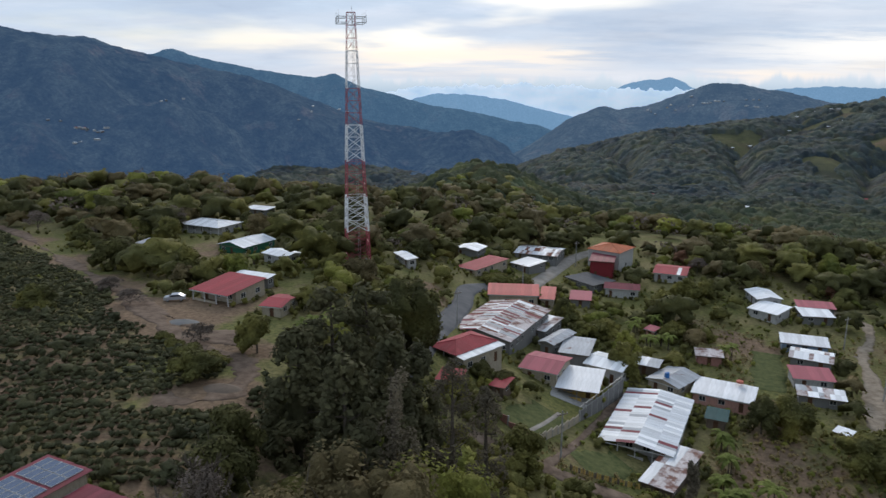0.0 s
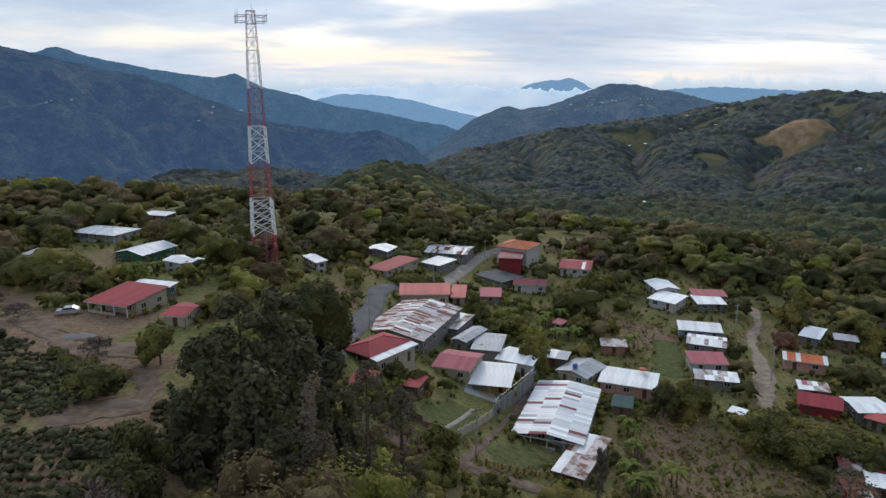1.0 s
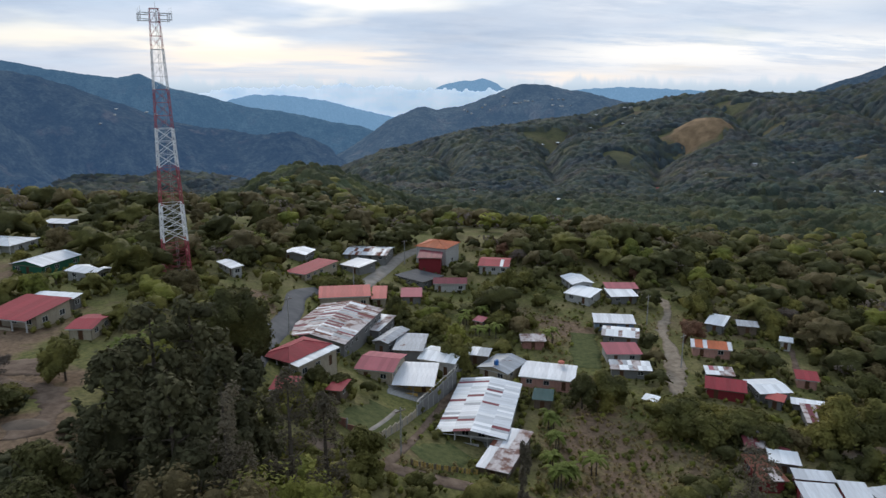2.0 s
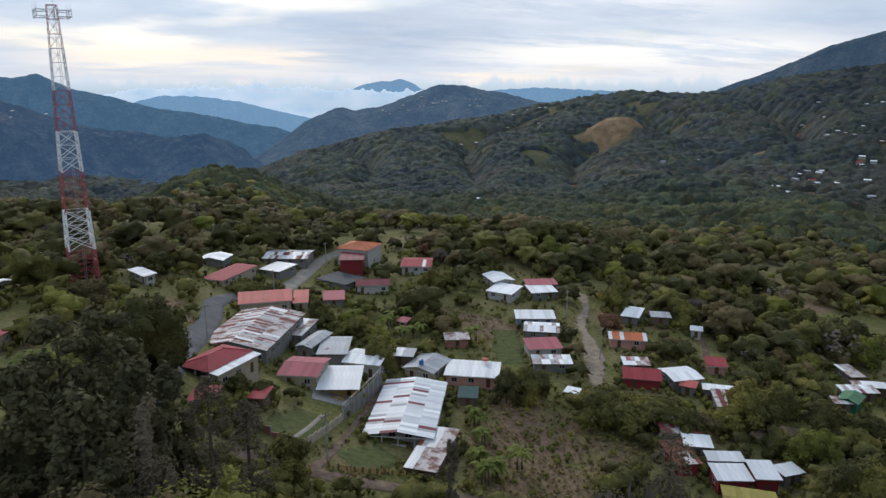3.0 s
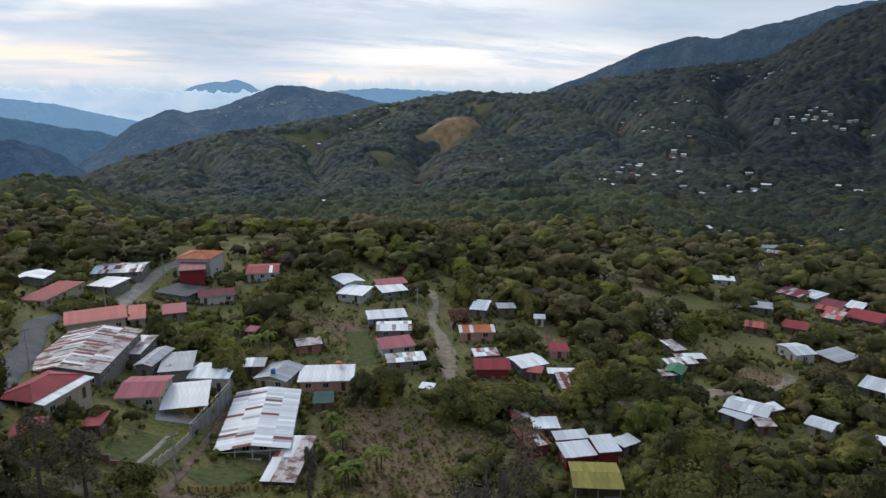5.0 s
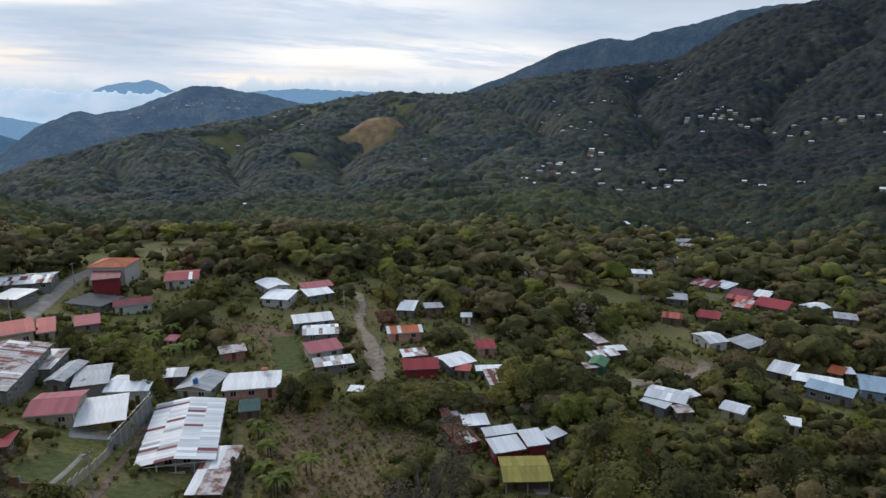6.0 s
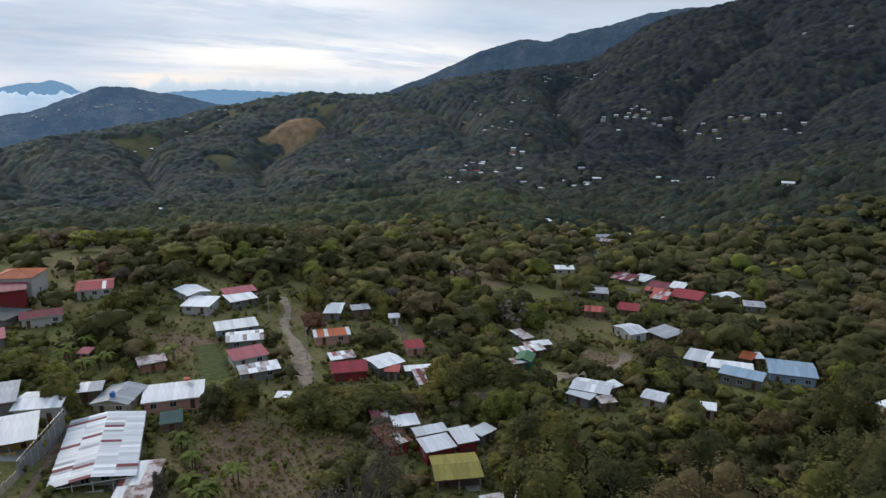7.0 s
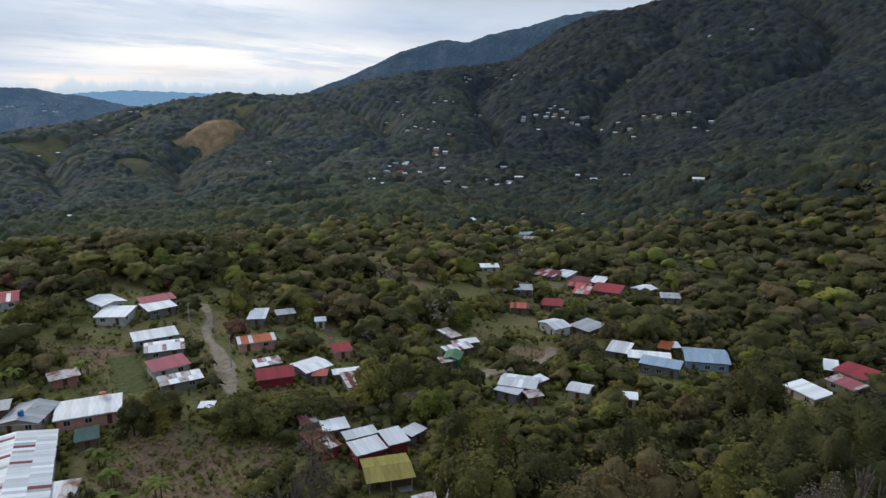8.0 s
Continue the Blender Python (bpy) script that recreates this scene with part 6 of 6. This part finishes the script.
# kind, x, y, height, crown width
tree("conifer", -17.1, 76.1, 16.9, 11.2)
tree("conifer", -14.5, 86.8, 20.4, 16.3)
tree("conifer", -9.9, 91.5, 21.8, 15.0)
tree("broaddark", -6.8, 117.8, 18.9, 13.6)
tree("broaddark", -4.1, 124.9, 14.1, 10.2)
tree("conifer", -6.1, 75.8, 21.9, 9.3)
tree("conifer", -9.7, 65.3, 21.4, 11.1)
tree("conifer", -3.2, 83.9, 19.2, 9.4)
tree("feather", 1.0, 72.0, 23.5, 8.2)
tree("feather", 5.2, 73.8, 21.3, 7.9)
tree("feather", -4.6, 63.8, 23.1, 7.3)
tree("olive", -12.7, 50.4, 16.7, 12.0)
tree("olive", -8.8, 54.3, 18.6, 13.4)
tree("olive", -4.3, 51.8, 21.1, 15.2)
tree("olive", -13.8, 46.0, 16.3, 11.8)
tree("broaddark", 3.0, 59.9, 18.5, 13.3)
tree("bright", -1.5, 60.0, 21.3, 15.3)
tree("broaddark", -22.8, 68.3, 9.6, 6.9)
tree("broaddark", -22.1, 62.2, 9.2, 6.6)
tree("grey", -21.1, 54.0, 11.0, 5.8)
tree("grey", -19.9, 45.9, 13.7, 4.2)
tree("broad", -30.4, 107.8, 7.7, 6.6)
tree("broad", -35.5, 93.5, 5.3, 7.7)
tree("broaddark", -81.7, 171.6, 9.6, 12.5)
tree("broad", -77.7, 128.3, 5.5, 7.5)
tree("broad", -59.6, 159.2, 9.4, 8.4)
tree("broad", -50.4, 265.3, 6.7, 15.4)
tree("feather", 49.4, 57.7, 27.8, 10.3)
tree("broad", 75.1, 111.0, 7.8, 14.1)
tree("broad", 85.6, 105.7, 6.5, 13.2)
tree("broaddark", 61.4, 123.6, 9.0, 7.2)
tree("grey", 39.0, 53.3, 28.0, 6.7)
tree("broad", 100.7, 97.3, 11.3, 10.9)
tree("broad", 108.1, 96.6, 10.1, 10.0)
tree("broaddark", 111.6, 87.8, 9.4, 9.9)
tree("broad", 97.1, 98.0, 5.8, 9.7)
tree("broaddark", 91.3, 64.8, 16.3, 11.7)
tree("broad", 70.1, 49.9, 21.7, 15.6)
tree("broaddark", 73.0, 37.3, 20.5, 14.8)
tree("broad", 91.0, 61.7, 16.2, 11.7)
tree("broaddark", 100.7, 38.9, 16.7, 12.0)
tree("olive", 83.4, 28.2, 21.9, 15.8)
tree("broaddark", 109.7, 22.8, 20.4, 14.7)
tree("broaddark", 103.9, 15.0, 24.4, 17.6)
tree("broaddark", 142.8, 30.5, 16.6, 12.0)
tree("broad", 86.0, 18.7, 24.7, 17.8)
tree("broaddark", 94.6, 8.5, 26.4, 19.0)
tree("grey", 77.5, 8.4, 28.5, 9.1)
tree("broaddark", 119.6, 9.5, 25.2, 18.1)
tree("olive", 77.2, 33.2, 22.3, 16.0)
tree("broaddark", 77.9, 45.2, 20.1, 14.5)
tree("rust", 92.2, 63.6, 13.2, 9.5)
tree("broad", 144.9, 67.9, 8.5, 11.0)
tree("banana", 50.2, 109.0, 10.6, 4.3)
tree("banana", 46.6, 97.4, 11.7, 5.4)
tree("banana", 52.1, 116.9, 12.9, 4.5)
tree("banana", 50.5, 76.9, 14.5, 3.4)
tree("banana", 49.3, 169.0, 8.7, 5.9)
tree("banana", 49.7, 160.5, 8.3, 5.7)
tree("banana", 53.9, 161.2, 10.5, 5.2)
tree("banana", 55.5, 173.3, 9.9, 6.1)
tree("banana", 67.9, 155.9, 13.5, 4.3)
tree("banana", -22.5, 119.9, 10.3, 4.1)
tree("banana", -20.4, 126.4, 11.2, 4.3)
tree("banana", -23.6, 115.6, 10.7, 3.6)
tree("banana", 52.3, 99.0, 15.2, 4.0)
tree("banana", 67.0, 50.7, 19.6, 3.9)
tree("banana", 67.1, 43.6, 21.2, 3.7)
tree("broad", 31.8, 171.1, 7.1, 7.3)
tree("broad", 40.0, 165.2, 5.7, 8.7)
tree("broad", 34.5, 162.4, 5.5, 7.1)
tree("broad", 39.6, 144.7, 8.9, 7.7)
tree("broad", 15.6, 195.4, 3.7, 11.4)
tree("broad", 22.7, 192.7, 5.1, 8.1)
tree("broad", 57.9, 178.9, 9.7, 7.9)
tree("broaddark", 31.2, 172.2, 8.1, 5.9)
tree("bright", 42.2, 152.3, 8.4, 6.7)
tree("broad", 66.6, 123.1, 8.5, 9.7)
tree("broad", 77.5, 104.4, 7.2, 10.3)
tree("broad", 87.4, 99.0, 6.8, 8.2)
tree("olive", 91.2, 98.2, 5.5, 7.1)
tree("grey", 38.4, 48.7, 28.7, 5.2)
tree("feather", 28.8, 72.5, 20.7, 3.6)
tree("broaddark", 7.6, 123.8, 4.2, 5.0)
tree("broaddark", 11.6, 123.5, 4.5, 5.0)
tree("broad", 2.2, 112.0, 4.0, 6.9)
tree("broaddark", 6.9, 107.8, 5.6, 5.7)
tree("broad", 70.0, 192.7, 9.2, 8.5)
tree("banana", 45.5, 102.4, 14.2, 5.0)
tree("banana", 44.6, 96.2, 14.7, 4.7)

for kind, bx, by, bh, bw in (("bush", -39.5, 103.5, 2.6, 6.0), ("bush", -43.5, 106.5, 2.2, 5.0), ("bush", -35.0, 101.0, 2.6, 5.6), ("grey", -41.0, 112.0, 3.6, 5.4), ("bush", -47.0, 111.0, 1.8, 4.6), ("grey", -62.0, 133.0, 3.4, 6.0), ("grey", -72.0, 146.0, 3.2, 6.5)):
    tree(kind, bx, by, bh, bw)

# ---- scattered trees, scrub and woods ----
def tracks_clear(x, y, gap):
    return all(np.min(np.hypot(line[:, 0] - x, line[:, 1] - y)) > w / 2 + gap for line, w in TRACKS)


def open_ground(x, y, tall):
    """Whether a plant may stand here: off the tracks and yards, and tall ones not between the camera and a house."""
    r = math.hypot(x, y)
    # no tall plants below the dirt track, so it shows from the camera
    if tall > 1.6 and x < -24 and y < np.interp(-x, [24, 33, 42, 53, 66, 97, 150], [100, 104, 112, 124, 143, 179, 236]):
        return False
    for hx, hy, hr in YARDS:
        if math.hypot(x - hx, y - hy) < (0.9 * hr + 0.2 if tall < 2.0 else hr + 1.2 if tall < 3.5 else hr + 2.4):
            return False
        # a strip from each yard towards the camera stays free of tall plants
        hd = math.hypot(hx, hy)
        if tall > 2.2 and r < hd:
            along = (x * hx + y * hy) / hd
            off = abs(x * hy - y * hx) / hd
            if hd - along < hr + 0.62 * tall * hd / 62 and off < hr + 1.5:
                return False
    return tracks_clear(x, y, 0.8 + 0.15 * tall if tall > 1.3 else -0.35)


g = random.Random(21)
placed = 0
spots = [(t[0], t[1], t[2]) for t in TREES]
for attempt in range(9000):
    if placed >= 215:
        break
    b, r = radians(g.uniform(-36, 92)), math.sqrt(g.uniform(62 ** 2, 262 ** 2))
    x, y = r * math.sin(b), r * math.cos(b)
    kind = g.choices(["broad", "broaddark", "bright", "olive", "rust", "grey", "bush", "banana"], [34, 16, 10, 12, 3, 5, 16, 4])[0]
    h = {"bush": g.uniform(1.4, 2.6), "banana": g.uniform(3, 4.2)}.get(kind, g.uniform(4.5, 9.5))
    w = h * g.uniform(0.85, 1.25)
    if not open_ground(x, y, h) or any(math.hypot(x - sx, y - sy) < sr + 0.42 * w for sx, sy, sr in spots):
        continue
    if float(bare_at(np.array([x]), np.array([y]))[0]) > 0.3 and g.random() < 0.9:
        continue
    tree(kind, x, y, h, w)
    spots.append((x, y, 0.35 * w))
    placed += 1


def spread(name, label, material, forms, spots, leaf_size, count, solid=True):
    """Many plants joined into one mass: each spot is x, y, height, width."""
    kits = [(*crown_points(form, count, 300 + k, 0.26), {n: crown_mass(form, n, 300 + k) for n in (1, 2, 3)}) for k, form in enumerate(forms * 2)]
    V, F, base = [], [], 0
    heights = land_z([q[0] for q in spots], [q[1] for q in spots])
    for k, (x, y, h, w) in enumerate(spots):
        pts, nor, masses = kits[k % len(kits)]
        turn = k * 2.399
        c, s = math.cos(turn), math.sin(turn)
        spin = np.array([[c, s, 0], [-s, c, 0], [0, 0, 1]])
        far = math.hypot(x, y)
        low = heights[k] - 0.14 * h
        n = count if far < 200 else count // 2 if far < 300 else count // 3 if far < 440 or not solid else count // 6
        body, tri = masses[3 if w > 7.5 and far < 330 else 2 if w > 3.0 else 1]
        if solid:
            V.append((body @ spin) * (w, w, h) + (x, y, low))
            F.append(tri + base)
            base += len(body)
        if n:
            v, f = cards((pts[:n] @ spin) * (w, w, h), nor[:n] @ spin, leaf_size * w, k, 0.2)
            V.append(v + (x, y, low))
            F.append(f + base)
            base += len(v)
    ob = new(name, bulk_mesh(name, np.concatenate(V), np.concatenate(F), material, True))
    return tagged(ob, label, "woods", kind="stuff")


def wood_spots(seed, number, r0, r1, b0, b1, h0, h1, keep):
    g, out = random.Random(seed), []
    cell = {}
    for attempt in range(number * 12):
        if len(out) >= number:
            break
        b, r = radians(g.uniform(b0, b1)), r0 * (r1 / r0) ** g.random() if r1 / r0 > 3 else math.sqrt(g.uniform(r0 * r0, r1 * r1))
        x, y = r * math.sin(b), r * math.cos(b)
        h = h0 + (h1 - h0) * g.random() ** 1.5
        w = h * g.uniform(0.9, 1.35)
        key = (int(x // 6), int(y // 6))
        if any((sx - x) ** 2 + (sy - y) ** 2 < (0.27 * w + 0.22 * sw) ** 2 for i in (-1, 0, 1) for j in (-1, 0, 1) for sx, sy, sw in cell.get((key[0] + i, key[1] + j), ())):
            continue
        if not keep(x, y, h):
            continue
        cell.setdefault(key, []).append((x, y, w))
        out.append((x, y, h, w))
    return out


def mid_keep(x, y, h):
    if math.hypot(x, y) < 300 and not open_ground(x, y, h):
        return False
    if math.hypot(x, y) < 280 and any(math.hypot(x - sx, y - sy) < sr + 1.0 for sx, sy, sr in spots):
        return False
    return float(bare_at(np.array([x]), np.array([y]))[0]) < 0.3


for material, label, share, seed, b0, b1 in (
        (LEAF, "mixed green woodland covering the slopes", 430, 31, -36, 67), (LEAF_DARK, "dark green woodland in the hollows", 990, 32, -36, 92), (LEAF_DARK, "dense dark forest on the eastern hillside", 380, 30, 60, 92),
        (LEAF_OLIVE, "olive and brown dry-season woodland", 480, 33, -36, 92), (LEAF_GREY, "leafless grey trees among the woods", 150, 34, -36, 92), (LEAF_BRIGHT, "fresh green trees among the woods", 130, 35, -36, 92)):
    spread("woods", label, material, ["broad", "broad", "broad"], wood_spots(seed, int(1.45 * share), 175, 510, b0, b1, 4.0, 13.5, mid_keep), 0.056, 110, material is not LEAF_GREY)

# groves between the houses
def grove_keep(x, y, h):
    return mid_keep(x, y, h) and not (x < -22 and 58 < y < 132 and x > -100)


for material, label, share, seed, b0, b1 in ((LEAF, "green groves among the houses", 230, 36, 34, 70), (LEAF_DARK, "dark thickets among the houses", 480, 37, 30, 92), (LEAF_OLIVE, "dry olive thickets among the houses", 120, 38, 20, 92),
                                             (LEAF, "green gardens and fruit trees behind the houses", 260, 39, -34, 34), (LEAF_BRIGHT, "light green garden trees and shrubs", 110, 40, -10, 92)):
    spread("grove", label, material, ["broad", "broad", "bush"], wood_spots(seed, share, 66, 258, b0, b1, 3.0, 7.5, grove_keep), 0.062, 100)


# scrub and coffee rows on the village ground
def scrub_keep(x, y, h):
    if x < -24 and 58 < y < 135 and random.random() < 0.9:
        return False
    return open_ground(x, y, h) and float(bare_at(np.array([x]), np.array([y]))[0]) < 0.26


spread("scrub", "low green scrub and weeds between the houses", LEAF, ["bush", "bush"], wood_spots(41, 3000, 70, 262, -36, 92, 1.0, 3.4, scrub_keep), 0.10, 12)
spread("scrub", "yellow-green grass tussocks and weeds", LEAF_BRIGHT, ["bush", "bush"], wood_spots(42, 2600, 70, 250, -36, 92, 0.6, 2.2, scrub_keep), 0.12, 0)
rows = []
for k in range(86):
    for n in range(150):
        x, y = -146 + n * 0.83 + random.uniform(-0.2, 0.2), 58 + k * 1.95 + 0.04 * n + 0.5 * math.sin(n / 9 + k) + random.uniform(-0.2, 0.2)
        if x < -22 and y < np.interp(-x, [22, 33, 42, 53, 66, 97, 150], [96, 100, 108, 120, 139, 174, 229]) and y > 0.62 * -x and random.random() < 0.88 and open_ground(x, y, 1.4) and float(bare_at(np.array([x]), np.array([y]))[0]) < 0.72:
            rows.append((x, y, *((random.uniform(0.6, 1.4), random.uniform(1.3, 2.4)) if random.random() < 0.94 else (random.uniform(1.4, 2.6), random.uniform(2.2, 4.0)))))
spread("coffee_bushes", "rows of low dark coffee bushes on red-brown soil", LEAF_COFFEE, ["bush", "bush"], rows, 0.18, 5)



# hedges, weeds and garden shrubs close against the house walls
g = random.Random(63)
beds = [[], [], []]
for hx, hy, hz, turn, w, d, porch in HOMES:
    c, s = math.cos(radians(turn)), math.sin(radians(turn))
    n = int(2 * (w + d) / 1.3)
    for k in range(n):
        u = (k + g.random()) / n * 2 * (w + d)
        off = g.uniform(0.2, 1.7)
        px, py = ((u - w / 2, -d / 2 - off) if u < w else (w / 2 + off, u - w - d / 2) if u < w + d else (u - w - d - w / 2, d / 2 + off) if u < 2 * w + d else (-w / 2 - off, u - 2 * w - d - d / 2))
        x, y = hx + c * px - s * py, hy + s * px + c * py
        if 8 < x < 42 and 122 < y < 172 and g.random() < 0.7:
            continue
        if g.random() < (0.85 if u > w else 0.75 if porch == 0 else 0.3) and tracks_clear(x, y, 0.2) and all(abs(math.cos(radians(t2)) * (x - ax) + math.sin(radians(t2)) * (y - ay)) > w2 / 2 - 0.3 or abs(-math.sin(radians(t2)) * (x - ax) + math.cos(radians(t2)) * (y - ay)) > d2 / 2 - 0.3 for ax, ay, az, t2, w2, d2, ap in HOMES):
            h = min(4.2, max(0, hz - z_at(x, y)) + (g.uniform(0.5, 1.8) if u < w else g.uniform(0.8, 2.7)))
            beds[g.choices([0, 1, 2], [5, 3, 3])[0]].append((x, y, h, min(h, 2.6) * g.uniform(0.8, 1.3)))
for found, material, label in zip(beds, (LEAF, LEAF_DARK, LEAF_BRIGHT), ("green garden shrubs against the house walls", "dark hedges and bushes beside the houses", "light green weeds and garden plants by the walls")):
    spread("garden_bushes", label, material, ["bush", "bush"], found, 0.10, 30)

# tall dry weeds on the open plots
def plot_keep(x, y, h):
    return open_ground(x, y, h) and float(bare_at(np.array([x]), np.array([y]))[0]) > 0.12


spread("dry_weeds", "tall dry yellowish grass and weeds on open plots", LEAF_DRY, ["bush", "bush"], wood_spots(43, 2200, 62, 215, -4, 88, 0.35, 1.0, plot_keep), 0.22, 18)
spread("weeds", "green weeds overgrowing the open plots", LEAF_BRIGHT, ["bush", "bush"], wood_spots(44, 420, 62, 215, -4, 88, 0.5, 1.8, plot_keep), 0.14, 18)

# far forest canopy: one sheet of overlapping crowns over the slopes, open over fields and hamlets
step_b, step_r, cell = radians(0.175), 0.0033, 0.0066
cb, cr = np.arange(radians(-36), radians(88), step_b), np.arange(math.log(430), math.log(2750), step_r)
lr, lb = np.meshgrid(cr, cb, indexing="ij")
shape = lr.shape
lr, lb = lr.ravel(), lb.ravel()
rnd = np.random.default_rng(90).random((331, 331, 6))
x, y = np.exp(lr) * np.sin(lb), np.exp(lr) * np.cos(lb)
base = land_z(x, y)


def crowns(u, v, size):
    """Overlapping crowns on a scattered grid: height from 0 to 1, tone and hue of the crown that stands highest."""
    best, tone, hue = np.full(len(u), -1.0), np.zeros(len(u)), np.zeros(len(u))
    ci, cj = np.floor(u / size).astype(int), np.floor(v / size).astype(int)
    for di in (-1, 0, 1):
        for dj in (-1, 0, 1):
            k = rnd[(ci + di) % 331, (cj + dj) % 331]
            pu, pv = (ci + di + k[:, 0]) * size, (cj + dj + k[:, 1]) * size
            wide = size * (0.42 + 0.55 * k[:, 2])
            q = ((u - pu) ** 2 + (v - pv) ** 2) / wide ** 2
            top = np.where(q < 1, (0.25 + 0.75 * k[:, 3]) * np.sqrt(np.clip(1 - q, 0, 1)) * wide / size, -1.0)
            higher = top > best
            best, tone, hue = np.where(higher, top, best), np.where(higher, k[:, 4], tone), np.where(higher, k[:, 5], hue)
    return best, tone, hue


near_set, far_set = crowns(x, y, 9.5), crowns(lr, lb, cell)
best, tone, hue = (np.where(np.exp(lr) < 1500, a, b) for a, b in zip(near_set, far_set))
boughs = crowns(x + 40, y, 3.4)[0] * (1 - smooth(np.exp(lr), 800, 1300))
best = np.where(best > 0, best + 0.24 * np.maximum(boughs, 0), best)
dist = np.exp(lr)
crown_h = np.where(dist < 1500, 9.0, np.minimum(dist * cell, 14)) * 0.9
rough = np.random.default_rng(91).normal(0, 0.10, len(x))
cover_h = np.where(best > 0, best * crown_h * 1.25 + crown_h * 0.25 + rough * crown_h, -0.5)
meadow = (np.sin(x / 83 + 1.7 * np.sin(y / 131)) * np.sin(y / 97 + 1.3 * np.sin(x / 149 + 2)) + 0.6 * np.sin(x / 31 + y / 47) * np.sin(y / 29 - x / 53))
open_field = smooth(meadow, 0.78, 0.96) * smooth(dist, 500, 700) * (1 - smooth(np.degrees(lb), 44, 54))
open_field = np.maximum(open_field, smooth(bare_at(x, y), 0.2, 0.4))
# each house's clearing reaches towards the camera, so the canopy doesn't hide it
for hx, hy in taken:
    hd = math.hypot(hx, hy)
    near = np.abs(lr - math.log(hd) + 9 / hd) < 26 / hd
    away = np.hypot((x - hx), (y - hy))[near]
    along = ((hx * (hx - x[near]) + hy * (hy - y[near])) / hd)
    side = np.sqrt(np.maximum(away ** 2 - along ** 2, 0))
    open_field[near] = np.maximum(open_field[near], 1 - smooth(np.hypot(side / 10, (along - 5) / 15), 0.7, 1.05))
cover_h = np.where(open_field > 0.5, -2.0, cover_h) - 6 * (1 - smooth(dist, 430, 500))
nb = shape[1]
i, j = np.meshgrid(np.arange(shape[0] - 1), np.arange(nb - 1), indexing="ij")
i, j = i.ravel(), j.ravel()
quads = np.stack([i * nb + j, (i + 1) * nb + j, (i + 1) * nb + j + 1, i * nb + j + 1], 1)[:, ::-1]
quads = quads[(cover_h[quads] > -1.0).any(axis=1)]
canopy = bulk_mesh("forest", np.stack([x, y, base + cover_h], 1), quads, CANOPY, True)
# high, near: masks for painted cloud shade and haze, by height, bearing and distance
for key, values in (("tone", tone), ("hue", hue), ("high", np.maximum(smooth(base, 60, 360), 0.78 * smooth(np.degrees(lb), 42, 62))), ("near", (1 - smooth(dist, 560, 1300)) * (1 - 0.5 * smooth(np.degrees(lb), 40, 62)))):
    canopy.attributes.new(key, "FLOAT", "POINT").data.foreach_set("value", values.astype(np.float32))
tagged(new("forest", canopy), "brown and green forest over the far slopes, blue haze painted in", "forest", kind="stuff")
